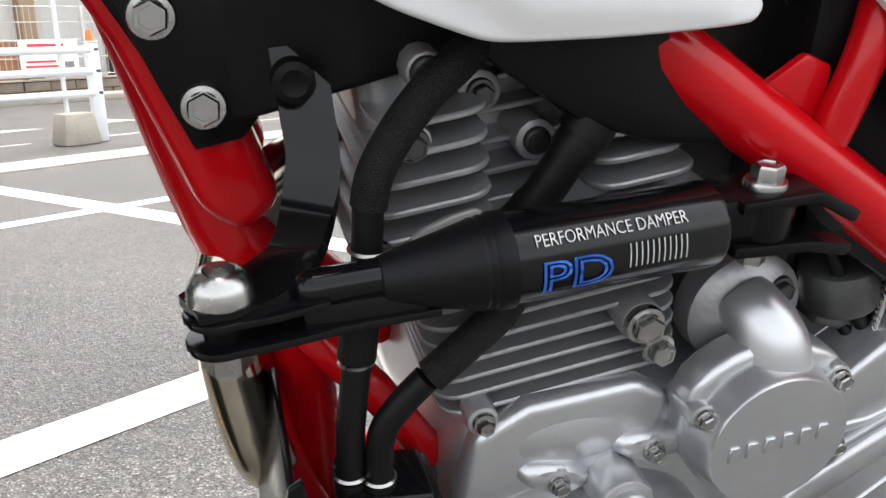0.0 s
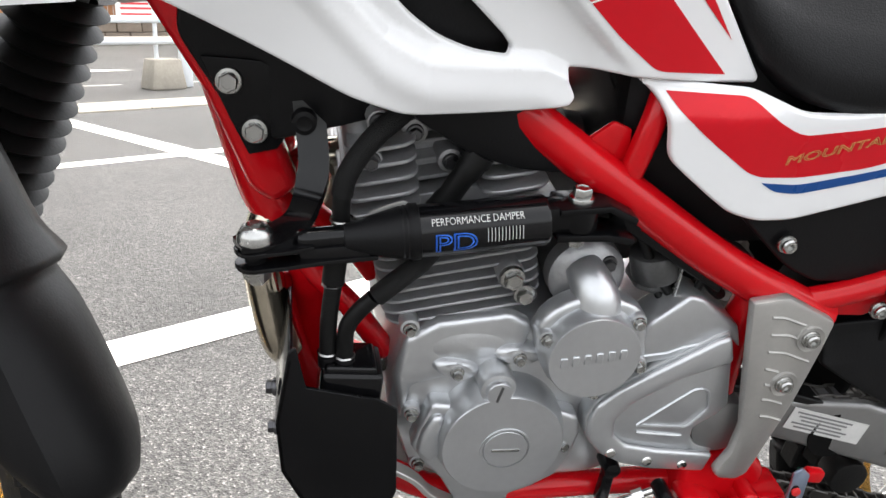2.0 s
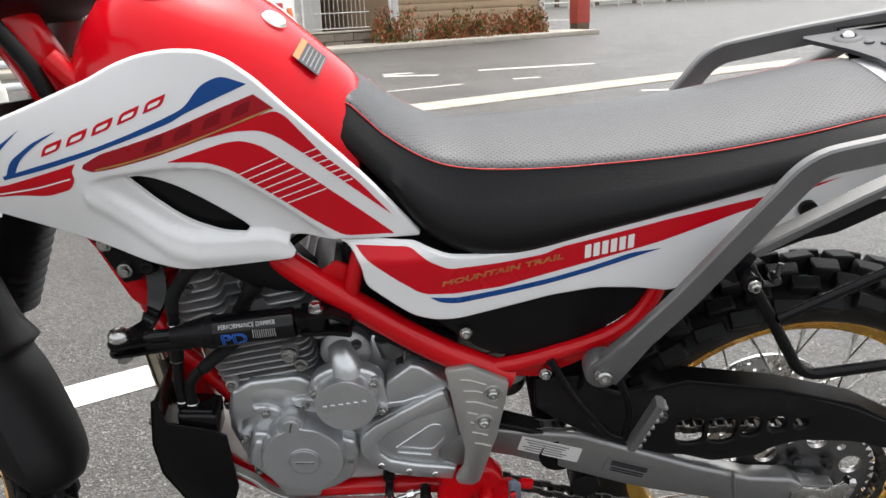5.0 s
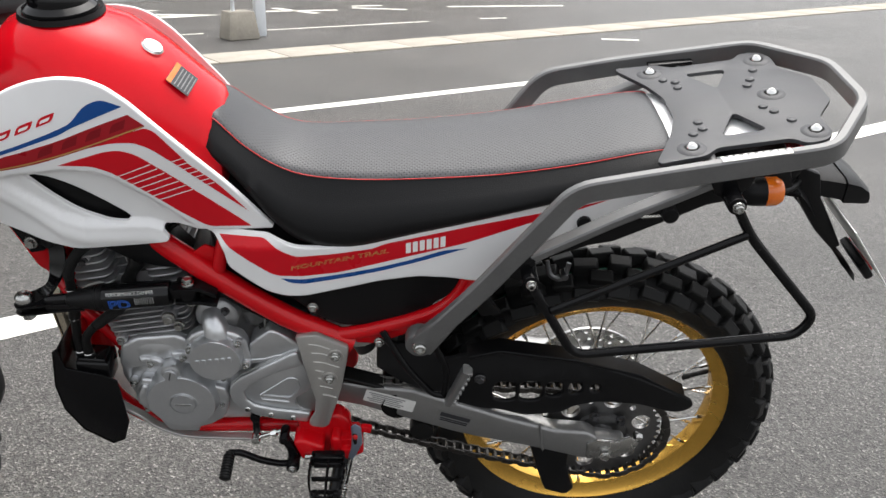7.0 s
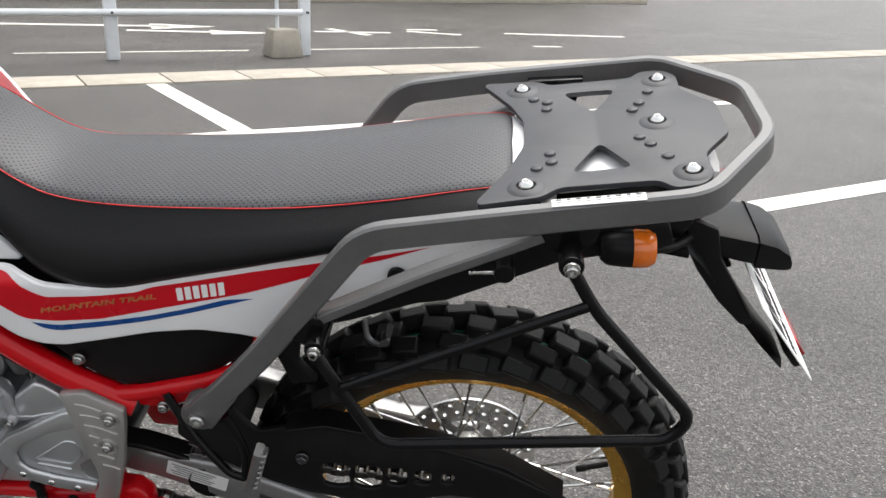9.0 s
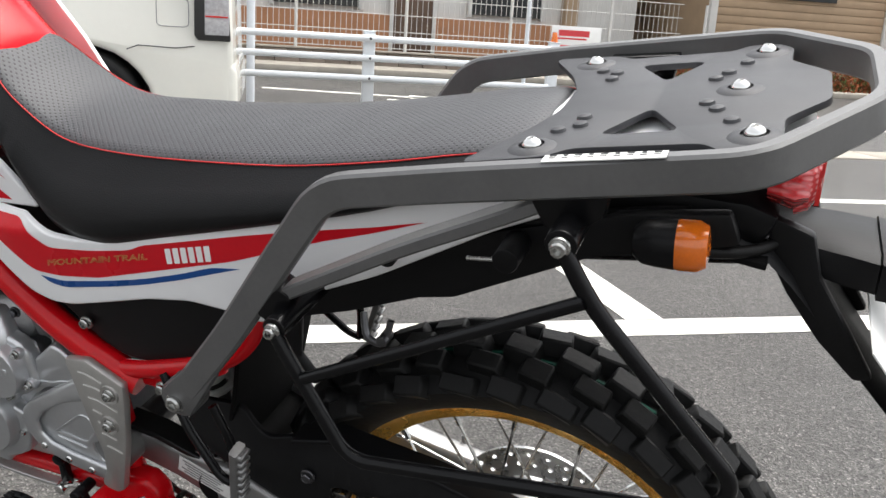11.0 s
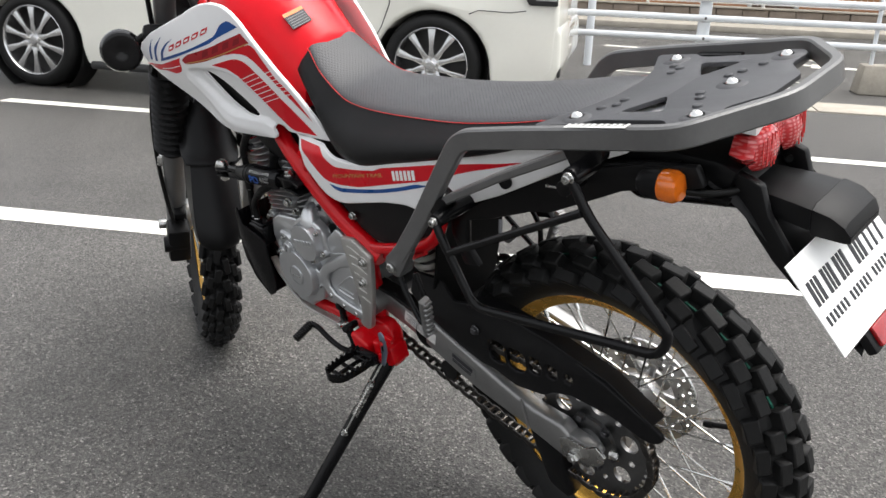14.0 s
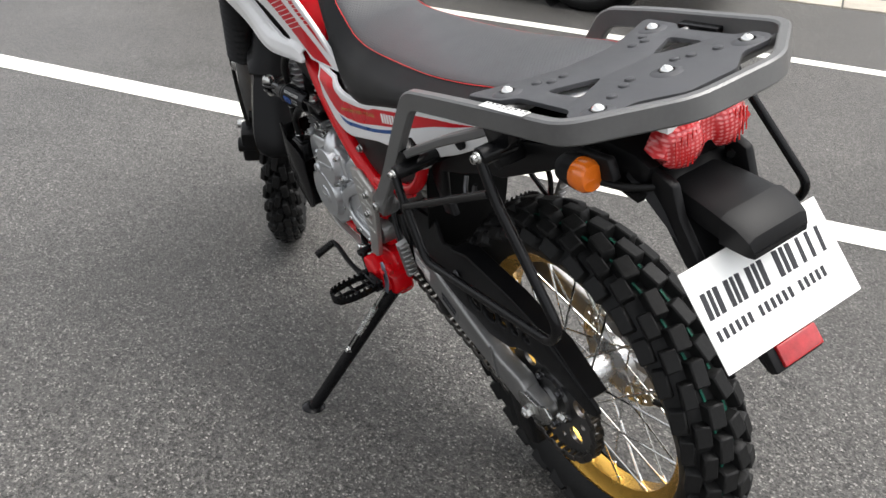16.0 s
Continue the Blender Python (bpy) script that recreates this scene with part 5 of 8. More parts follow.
def shroud_side(flip):
    def put(name, bm, material, parent, label="", smooth=38):
        return part(name, mirrored(bm) if flip else bm, material, parent, label, smooth)
    sh = put("tank_shroud", panel(SHROUD, shroud_step, 0.004, 0.0032, 0.003, [VENT]), M_WHITE, bike, "white plastic tank shroud with red and blue stripes", 50)
    put("vent_backing", panel([(x * 1.0, z) for x, z in outline_smooth([(-0.83, 0.875), (-0.77, 0.880), (-0.69, 0.830), (-0.665, 0.765), (-0.69, 0.742), (-0.78, 0.765), (-0.835, 0.83)], 3)], lambda x, z: shroud_y(x, z) + 0.024, 0.003, 0.02, 0.004), M_BLACK, sh)
    red_a = [(-0.834, 0.872), (-0.816, 0.882), (-0.789, 0.888), (-0.747, 0.899), (-0.704, 0.914), (-0.663, 0.927), (-0.645, 0.911), (-0.679, 0.8975), (-0.728, 0.883), (-0.771, 0.8715), (-0.812, 0.864), (-0.828, 0.863), (-0.836, 0.868)]
    red_f = [(-0.990, 0.847), (-0.918, 0.853), (-0.874, 0.865), (-0.841, 0.874), (-0.847, 0.865), (-0.846, 0.856), (-0.853, 0.845), (-0.877, 0.8385), (-0.905, 0.8415), (-0.945, 0.839)]
    red_b = [(-0.755, 0.8655), (-0.729, 0.8725), (-0.698, 0.8800), (-0.681, 0.8805), (-0.663, 0.8730), (-0.610, 0.8250), (-0.535, 0.7505), (-0.589, 0.7545), (-0.6205, 0.7785), (-0.666, 0.8210), (-0.696, 0.8490), (-0.717, 0.8605)]
    red_c = [(-0.716, 0.8865), (-0.662, 0.9045), (-0.645, 0.9085), (-0.635, 0.9020), (-0.600, 0.8535), (-0.571, 0.8225), (-0.536, 0.7745), (-0.572, 0.8100), (-0.610, 0.8490), (-0.645, 0.8805), (-0.662, 0.8895), (-0.688, 0.8910)]
    blue = [(-0.914, 0.8645), (-0.872, 0.8755), (-0.8275, 0.8865), (-0.7875, 0.8985), (-0.749, 0.9120), (-0.730, 0.9200), (-0.712, 0.9405), (-0.692, 0.9480), (-0.668, 0.9375), (-0.702, 0.9250), (-0.732, 0.9135), (-0.745, 0.9065), (-0.7875, 0.8935), (-0.826, 0.8820), (-0.869, 0.8705), (-0.914, 0.8600)]
    sw1 = [(-0.911, 0.8640), (-0.902, 0.8810), (-0.876, 0.8990), (-0.851, 0.9090), (-0.874, 0.8960), (-0.892, 0.8820), (-0.902, 0.8650)]
    sw2 = [(-0.940, 0.858), (-0.926, 0.886), (-0.886, 0.912), (-0.906, 0.895), (-0.922, 0.878), (-0.930, 0.858)]
    sw3 = [(-0.962, 0.858), (-0.952, 0.880), (-0.925, 0.904), (-0.942, 0.882), (-0.953, 0.859)]
    for poly, material, label in ((red_a, M_DARKRED, "dark red stripe"), (red_f, M_STRIPE_RED, "red stripe"), (red_b, M_STRIPE_RED, "red stripe"), (red_c, M_STRIPE_RED, "red stripe"),
                                  (blue, M_BLUE, "blue stripe"), (sw1, M_BLUE, "blue swoosh"), (sw2, M_BLUE, "blue swoosh"), (sw3, M_BLUE, "blue swoosh")):
        put("stripe", decal(poly, shroud_step, 0.0006, 0.006), material, sh, label, 60)
    # gold pinstripes
    for line in ([(-0.824, 0.8650), (-0.792, 0.8700), (-0.749, 0.8795), (-0.706, 0.8920), (-0.648, 0.9105)], [(-0.925, 0.8435), (-0.885, 0.8490), (-0.850, 0.8575)]):
        poly = [(x, z + 0.0009) for x, z in line] + [(x, z - 0.0009) for x, z in line[::-1]]
        put("pinstripe", decal(poly, shroud_step, 0.0010, 0.008), M_GOLD_DECAL if line[0][0] > -0.9 else M_WHITE_DECAL, sh, "", 60)
    # white speed lines across the red stripes
    for k in range(7):
        t = k / 6
        for (xa, za), (xb, zb) in (((-0.695 + 0.046 * t, 0.8405 - 0.0395 * t), (-0.6475 + 0.0455 * t, 0.8575 - 0.041 * t)), ((-0.6255 + 0.0325 * t, 0.8580 - 0.0375 * t), (-0.6055 + 0.0315 * t, 0.8645 - 0.0405 * t))):
            poly = [(xa, za + 0.0007), (xb, zb + 0.0007), (xb, zb - 0.0007), (xa, za - 0.0007)]
            put("speed_line", decal(poly, shroud_step, 0.0010, 0.02), M_WHITE_DECAL, sh, "", 60)
    # the brand name as plain slanted bars, and a darker model mark
    for k in range(5):
        xa, za = -0.871 + k * 0.0256, 0.8835 + k * 0.0086
        poly = [(xa, za), (xa + 0.019, za + 0.0065), (xa + 0.024, za + 0.0175), (xa + 0.005, za + 0.011)]
        put("brand_bar", decal(poly, shroud_step, 0.0006, 0.008), M_STRIPE_RED, sh, "", 60)
        inner = [(xa + 0.005, za + 0.0042), (xa + 0.016, za + 0.0080), (xa + 0.0185, za + 0.0125), (xa + 0.007, za + 0.0085)]
        put("brand_bar", decal(inner, shroud_step, 0.0010, 0.008), M_WHITE_DECAL, sh, "", 60)
    for k in range(4):
        xa, za = -0.775 + k * 0.029, 0.878 + k * 0.0085
        poly = [(xa, za), (xa + 0.018, za + 0.006), (xa + 0.022, za + 0.018), (xa + 0.005, za + 0.012)]
        put("model_bar", decal(poly, shroud_step, 0.0009, 0.008), M_DEEPRED, sh, "", 60)
    return sh


shroud_side(False)
shroud_side(True)
# inner black panel under the shroud, in front of the head
both("shroud_inner_panel", panel([(-0.905, 0.80), (-0.86, 0.79), (-0.79, 0.745), (-0.74, 0.726), (-0.74, 0.715), (-0.80, 0.700), (-0.84, 0.685), (-0.868, 0.68), (-0.885, 0.715), (-0.91, 0.76)], lambda x, z: -0.055 - 0.020 * max(0, min(1, (x + 0.86) / 0.06)), 0.006, 0.012, 0.004), M_BLACK, "black plastic inner shroud panel")
part("panel_screw", lathe([(0, -0.0835), (0.003, -0.0835), (0.0055, -0.0845), (0.0085, -0.0835), (0.009, -0.076)], (-0.826, 0, 0.706), n=20), M_BLACK, bike, "black cross-head screw")
for px, py, pz in ((-0.877, -0.0585, 0.728), (-0.861, -0.0585, 0.691)):
    bolt(bike, (px, py, pz), 0.0066, 0.010, (0, -1, 0.12), name="flange_bolt")

# fuel tank
def tank_ring(x, top, w, bot):
    half = [(0, top), (w * 0.18, top - 0.0012), (w * 0.36, top - 0.006), (w * 0.52, top - 0.0145), (w * 0.66, top - 0.026), (w * 0.78, top - 0.040), (w * 0.87, top - 0.056), (w * 0.94, top - 0.077), (w * 0.985, top - 0.100), (w * 1.0, bot)]
    return [(x, -y, z) for y, z in half[::-1]] + [(x, y, z) for y, z in half[1:]]
tank = part("fuel_tank", loft([tank_ring(*r) for r in ((-0.885, 0.905, 0.060, 0.845), (-0.862, 0.968, 0.082, 0.865), (-0.835, 1.000, 0.098, 0.880), (-0.79, 1.018, 0.110, 0.885), (-0.74, 1.016, 0.116, 0.880),
            (-0.69, 0.998, 0.112, 0.865), (-0.65, 0.970, 0.102, 0.840), (-0.62, 0.942, 0.095, 0.81), (-0.595, 0.918, 0.092, 0.80), (-0.580, 0.903, 0.091, 0.79), (-0.570, 0.890, 0.090, 0.785))]), M_RED, bike, "glossy red steel fuel tank", 55)

filler = part("fuel_cap", lathe([(0, 0.034), (0.030, 0.034), (0.036, 0.028), (0.038, 0.012), (0.046, 0.006), (0.047, -0.01)], (-0.765, 0, 1.012), (0, 0, 1), 32), M_BLACKGLOSS, bike, "round black fuel cap")
part("cap_ring", lathe([(0.047, 0.001), (0.052, 0.003), (0.054, -0.004)], (-0.765, 0, 1.012), (0, 0, 1), 32), M_RUBBER, filler)
part("tank_badge", lathe([(0, 0.0045), (0.012, 0.004), (0.0145, 0.001), (0.0145, -0.004)], (-0.652, -0.020, 0.970), (0.52, -0.12, 0.86), 28), M_CHROME, bike, "round silver tank badge")
wl = part("tank_warning_label", box(0, 0, 0, 0.034, 0.040, 0.0008), M_PLATE, bike, "grey and orange warning label", 0)
wl.matrix_basis = pose(-0.616, -0.036, 0.9335, 14, 43, 0)
top_bar = part("label_band", box(-0.013, 0, 0.0006, 0.007, 0.040, 0.0006), M_ORANGE, wl, "", 0)
for k in range(5):
    part("print_line", box(-0.005 + k * 0.005, 0, 0.0006, 0.0014, 0.034, 0.0004), M_GREYBAR, wl, "", 0)

# seat
SEAT = [(-0.598, 0.846, 0.862, 0.868, 0.070, 0.036), (-0.592, 0.844, 0.880, 0.888, 0.071, 0.044), (-0.580, 0.838, 0.886, 0.896, 0.077, 0.051), (-0.562, 0.824, 0.872, 0.882, 0.084, 0.058), (-0.54, 0.800, 0.852, 0.862, 0.091, 0.064), (-0.50, 0.752, 0.826, 0.837, 0.104, 0.069),
        (-0.46, 0.730, 0.815, 0.828, 0.115, 0.076), (-0.40, 0.730, 0.8135, 0.8270, 0.124, 0.084), (-0.32, 0.750, 0.8160, 0.830, 0.125, 0.087), (-0.20, 0.781, 0.8265, 0.8405, 0.125, 0.092), (-0.10, 0.808, 0.843, 0.856, 0.122, 0.094),
        (-0.03, 0.832, 0.857, 0.869, 0.116, 0.092), (0.018, 0.848, 0.864, 0.874, 0.108, 0.088), (0.032, 0.855, 0.862, 0.868, 0.100, 0.082)]
def seat_rows(steps=4):
    pts = [curve_points([(s[0], s[i], 0) for s in SEAT], steps) for i in range(1, 6)]
    return [(pts[0][k].x, *(p[k].y for p in pts)) for k in range(len(pts[0]))]
rows = seat_rows()
def seat_top_ring(x, zb, zr, zt, wb, wr):
    half = [(wr, zr), (wr * 0.97, zr + (zt - zr) * 0.20), (wr * 0.86, zr + (zt - zr) * 0.45), (wr * 0.6, zr + (zt - zr) * 0.76), (wr * 0.3, zr + (zt - zr) * 0.95), (0, zt)]
    return [(x, -y, z) for y, z in half] + [(x, y, z) for y, z in half[-2::-1]]
seat = part("seat", loft([seat_top_ring(*r) for r in rows], False), M_SEAT, bike, "long grey perforated vinyl seat", 60)
def seat_side_ring(x, zb, zr, zt, wb, wr):
    return [(x, -wb + 0.022, zb - 0.004), (x, -wb, zb), (x, -wb - 0.004, zb + (zr - zb) * 0.12), (x, -wb - 0.005, zb + (zr - zb) * 0.35), (x, -wr - 0.012 - 0.3 * (wb - wr), zb + (zr - zb) * 0.65), (x, -wr - 0.004, zb + (zr - zb) * 0.92), (x, -wr + 0.001, zr + 0.001)]
sl = loft([seat_side_ring(*r) for r in rows], False)
part("seat_side", sl.copy(), M_VINYL, bike, "black vinyl seat side", 60)
part("seat_side", mirrored(sl), M_VINYL, bike, "black vinyl seat side", 60)
both("seat_piping", tube([(r[0], -r[5] - 0.0015, r[2] + 0.0002) for r in rows], 0.0007, 8), M_REDRUB, "thin red seam piping")
part("seat_base", prism([(-0.58, 0.84), (-0.50, 0.765), (-0.44, 0.734), (-0.30, 0.758), (0.0, 0.845), (0.0, 0.855), (-0.30, 0.80), (-0.44, 0.79), (-0.55, 0.845)], -0.058, 0.058, 0.004), M_BLACK, bike)

part("seat_back", prism([(0.016, 0.845), (0.035, 0.849), (0.035, 0.858), (0.026, 0.866), (0.012, 0.866)], -0.080, 0.080, 0.005), M_VINYL, bike)

# side covers
def side_y(x, z):
    front = max(0.0, min(1.0, (z - 0.722) / 0.026)) * max(0.0, min(1.0, (-0.455 - x) / 0.06))
    return -0.124 + 0.014 * front * front * (3 - 2 * front) + 0.16 * max(0, z - 0.745) ** 1.2 + 0.10 * max(0, x + 0.10) + 0.10 * max(0, -0.53 - x)
SIDE = [(-0.598, 0.7470), (-0.514, 0.7425), (-0.498, 0.737), (-0.475, 0.728), (-0.445, 0.727), (-0.400, 0.731), (-0.325, 0.750), (-0.252, 0.770), (-0.179, 0.790), (-0.110, 0.808), (-0.036, 0.826), (0.030, 0.840), (0.10, 0.853),
        (0.095, 0.835), (0.005, 0.798), (-0.098, 0.745), (-0.171, 0.712), (-0.200, 0.682), (-0.225, 0.670), (-0.261, 0.676), (-0.308, 0.679), (-0.361, 0.671), (-0.414, 0.657), (-0.467, 0.6438), (-0.494, 0.6434), (-0.518, 0.6508), (-0.547, 0.6725), (-0.571, 0.6925), (-0.5745, 0.7185), (-0.583, 0.7350)]
def cover_side(flip):
    def put(name, bm, material, parent, label="", smooth=38):
        return part(name, mirrored(bm) if flip else bm, material, parent, label, smooth)
    sc = put("side_cover", panel(SIDE, side_y, 0.004, 0.008, 0.003), M_WHITE, bike, "white plastic side cover with red and blue stripes", 50)
    sred = [(-0.579, 0.7405), (-0.518, 0.7390), (-0.496, 0.7225), (-0.476, 0.7125), (-0.421, 0.7180), (-0.370, 0.7270), (-0.354, 0.7350), (-0.325, 0.742), (-0.235, 0.764), (-0.142, 0.784), (-0.05, 0.802), (-0.155, 0.770), (-0.249, 0.735), (-0.418, 0.687), (-0.470, 0.680), (-0.500, 0.6805), (-0.511, 0.6840), (-0.547, 0.7100), (-0.570, 0.7295)]
    sblue = [(-0.499, 0.6760), (-0.469, 0.6740), (-0.416, 0.6835), (-0.364, 0.6950), (-0.313, 0.7100), (-0.273, 0.7245), (-0.240, 0.7285), (-0.261, 0.7215), (-0.312, 0.7038), (-0.3635, 0.6885), (-0.416, 0.6765), (-0.468, 0.6665), (-0.487, 0.6685)]
    put("stripe", decal(sred, side_y, 0.0006, 0.006), M_STRIPE_RED, sc, "red stripe", 60)
    put("stripe", decal(sblue, side_y, 0.0006, 0.006), M_BLUE, sc, "blue stripe", 60)
    for k in range(6):
        xa, za = -0.325 + k * 0.0094, 0.7195 + k * 0.0021
        poly = [(xa, za), (xa + 0.0068, za + 0.0015), (xa + 0.0068, za + 0.0185), (xa, za + 0.017)]
        put("brand_bar", decal(poly, side_y, 0.0010, 0.008), M_WHITE_DECAL, sc, "", 60)
    return sc
left_cover = cover_side(False)
cover_side(True)
letters("MOUNTAIN TRAIL", 0.0092, facing(-0.485, -0.1250, 0.6902, 12.6), M_GOLD_DECAL, left_cover, "lettering", "gold outlined lettering", 0.0001, 0.25, 0.140, 0.00022)
part("cover_hole", cyl((-0.085, -0.122, 0.770), (-0.085, -0.128, 0.770), 0.010, n=20), M_BLACK, bike)
both("airbox_side_panel", panel([(-0.525, 0.665), (-0.50, 0.652), (-0.36, 0.685), (-0.24, 0.682), (-0.232, 0.672), (-0.245, 0.652), (-0.282, 0.622), (-0.335, 0.592), (-0.38, 0.580), (-0.42, 0.580), (-0.45, 0.595)], lambda x, z: -0.112, 0.006, 0.02, 0.006), M_BLACK, "black plastic airbox side panel")
bolt(bike, (-0.459, -0.116, 0.620), 0.0055, 0.008, socket=True)
bolt(bike, (-0.365, -0.124, 0.560), 0.0055, 0.008, socket=True)
part("peg_bracket_tab", prism([(-0.40, 0.575), (-0.30, 0.603), (-0.285, 0.590), (-0.33, 0.565), (-0.37, 0.548), (-0.40, 0.55)], -0.116, -0.108, 0.002), M_REDFRAME, bike)

# ---- damper and its brackets ----
A, Bp = Vector((-0.861, -0.123, 0.632)), Vector((-0.632, -0.118, 0.648))
d = (Bp - A).normalized()
def along(s):
    return A + d * s
damper = part("damper_body", lathe([(0, 0.108), (0.014, 0.108), (0.0185, 0.1085), (0.0195, 0.110), (0.0195, 0.112), (0.0190, 0.113), (0.0190, 0.203), (0.0175, 0.2055), (0.0120, 0.206), (0, 0.206)], A, d, 36), M_BLACKGLOSS, bike, "black gloss damper tube with printed label")
part("damper_cone", lathe([(0.0085, 0.060), (0.0100, 0.061), (0.0185, 0.098), (0.0192, 0.100), (0.0186, 0.1015), (0.0196, 0.1035), (0.0190, 0.105), (0.0204, 0.107), (0.0204, 0.1125), (0.0185, 0.113)], A, d, 36), M_BLACK, bike, "black rubber damper boot")
part("damper_rod", lathe([(0, 0.0265), (0.0040, 0.0272), (0.0066, 0.0295), (0.0078, 0.033), (0.0080, 0.036), (0.0080, 0.062)], A + Vector((0, 0, 0.0018)), d, 28), M_BLACKGLOSS, bike)
def plate_xy(poly, z0, z1, bev=0.001, tilt=0.0, at=(0, 0, 0)):
    bm = prism(poly, -z1, -z0, bev)
    moved(bm, Matrix(((1, 0, 0, 0), (0, 0, 1, 0), (0, -1, 0, 0), (0, 0, 0, 1))))
    return moved(bm, pose(*at, 0, tilt, 0))
round_end = [(0.0150 * math.cos(a), 0.0150 * math.sin(a)) for a in [radians(-72 - 18 * k) for k in range(13)]]
upper_plate = [(0.040, -0.0095), (0.020, -0.0135)] + round_end + [(0.020, 0.0135), (0.040, 0.0095)]
lower_plate = [(0.084, -0.0095), (0.045, -0.0105), (0.020, -0.0135)] + round_end + [(0.020, 0.0135), (0.045, 0.0105), (0.084, 0.0095)]
part("damper_clevis", plate_xy(upper_plate, -0.0017, 0.0017, 0.0011, -4, (-0.861, -0.123, 0.6315)), M_BLACKGLOSS, bike, "gloss black steel damper clevis")
part("damper_clevis", plate_xy(lower_plate, -0.0019, 0.0019, 0.0012, -4, (-0.861, -0.123, 0.6195)), M_BLACKGLOSS, bike)
part("clevis_web", box(-0.807, -0.123, 0.6285, 0.050, 0.017, 0.0125, 0.003, (0, -4, 0)), M_BLACKGLOSS, bike)
part("clevis_spacer", cyl((-0.861, -0.123, 0.619), (-0.861, -0.123, 0.632), 0.008, n=20), M_SATIN, bike)
pb = part("damper_bolt", lathe([(0, 0.0125), (0.005, 0.0120), (0.0055, 0.0085), (0.0062, 0.0115), (0.0090, 0.0104), (0.0122, 0.0056), (0.0130, 0), (0, 0)], (-0.861, -0.123, 0.6375), (0, 0, 1), 28), M_STEEL, bike, "domed socket bolt")
part("damper_nut", lathe([(0, 0), (0.010, 0), (0.010, -0.010), (0.006, -0.014), (0, -0.014)], (-0.861, -0.123, 0.6172), (0, 0, 1), 6), M_STEEL, bike)
# curved bracket from the frame to the damper: a bent strap
strap = [(-0.823, -0.064, 0.716, 0.022), (-0.821, -0.072, 0.694, 0.022), (-0.820, -0.082, 0.674, 0.022), (-0.824, -0.092, 0.655, 0.024), (-0.832, -0.104, 0.642, 0.030), (-0.846, -0.115, 0.6362, 0.030), (-0.861, -0.122, 0.6356, 0.028), (-0.873, -0.127, 0.6354, 0.018)]
rows_s = curve_points([(p[0], p[1], p[2]) for p in strap], 4)
wid = curve_points([(p[3], 0, 0) for p in strap], 4)
rings = []
for i, p in enumerate(rows_s):
    q, r = rows_s[max(i - 1, 0)], rows_s[min(i + 1, len(rows_s) - 1)]
    tdir = (r - q).normalized()
    blend = min(1, max(0, (0.672 - p.z) / 0.030))
    across = Vector((1, 0, 0)).lerp(Vector((0.30, -0.95, 0)), blend).normalized()
    across = (across - tdir * across.dot(tdir)).normalized()
    nrm = across.cross(tdir).normalized() * 0.0022
    w = wid[i].x / 2
    rings.append([p - across * w - nrm, p + across * w - nrm, p + across * w + nrm, p - across * w + nrm, p - across * w - nrm])
part("damper_bracket", loft([[tuple(v) for v in r] for r in rings]), M_BLACKGLOSS, bike, "curved black steel damper bracket", 45)
part("damper_bracket_plate", prism([(-0.895, 0.745), (-0.855, 0.742), (-0.815, 0.722), (-0.810, 0.700), (-0.835, 0.690), (-0.846, 0.676), (-0.866, 0.672), (-0.878, 0.700)], -0.0585, -0.0545, 0.001), M_SATIN, bike)
# rear clevis and mount
part("damper_eye", join(box(-0.640, -0.118, 0.650, 0.040, 0.024, 0.022, 0.006), cyl((-0.632, -0.118, 0.640), (-0.632, -0.118, 0.660), 0.015, n=24, bev=0.002)), M_SATIN, bike, "black damper eye")
part("rear_damper_mount", join(prism([(-0.650, 0.6605), (-0.612, 0.6630), (-0.590, 0.652), (-0.592, 0.646), (-0.614, 0.6575), (-0.650, 0.6545)], -0.133, -0.100, 0.002), prism([(-0.650, 0.640), (-0.612, 0.640), (-0.590, 0.636), (-0.592, 0.630), (-0.614, 0.634), (-0.650, 0.634)], -0.133, -0.102, 0.002), prism([(-0.604, 0.660), (-0.578, 0.650), (-0.575, 0.632), (-0.600, 0.630)], -0.112, -0.100, 0.002)), M_SATIN, bike, "black steel mount plate")
part("mount_strap", tube([(-0.590, -0.106, 0.640), (-0.54, -0.110, 0.606), (-0.50, -0.110, 0.580)], 0, section=(0.006, 0.014), up=(0, 0, 1)), M_SATIN, bike)
bolt(bike, (-0.631, -0.118, 0.6605), 0.0066, 0.011, (0, 0, 1))
bolt(bike, (-0.631, -0.118, 0.634), 0.0062, 0.010, (0, 0, -1))
letters_m = Matrix((( d.x, 0, 0, 0), (d.y, 0, -1, 0), (d.z, 1, 0, 0), (0, 0, 0, 1)))
def wrapped(text, size, s0, angle, width, material, extr=0.0):
    """lettering bent round the damper tube"""
    ob = letters(text, size, Matrix.Identity(4), material, damper, "lettering", "printed lettering", 0.0001, 0.0, width, extr)
    bm = bmesh.new()
    bm.from_mesh(ob.data)
    for k in range(1, 14):
        bmesh.ops.bisect_plane(bm, geom=bm.verts[:] + bm.edges[:] + bm.faces[:], plane_co=(0, k * 0.0012, 0), plane_no=(0, 1, 0), dist=1e-6)
    perp = Vector((0, 0, 1)) - d * d.z
    perp.normalize()
    out = d.cross(perp).normalized()
    if out.y > 0:
        out = -out
    for v in bm.verts:
        a = angle + v.co.y / 0.0190
        v.co = A + d * (s0 + v.co.x) + (out * math.cos(a) + perp * math.sin(a)) * 0.0194
    bm.to_mesh(ob.data)
    bm.free()
    return ob
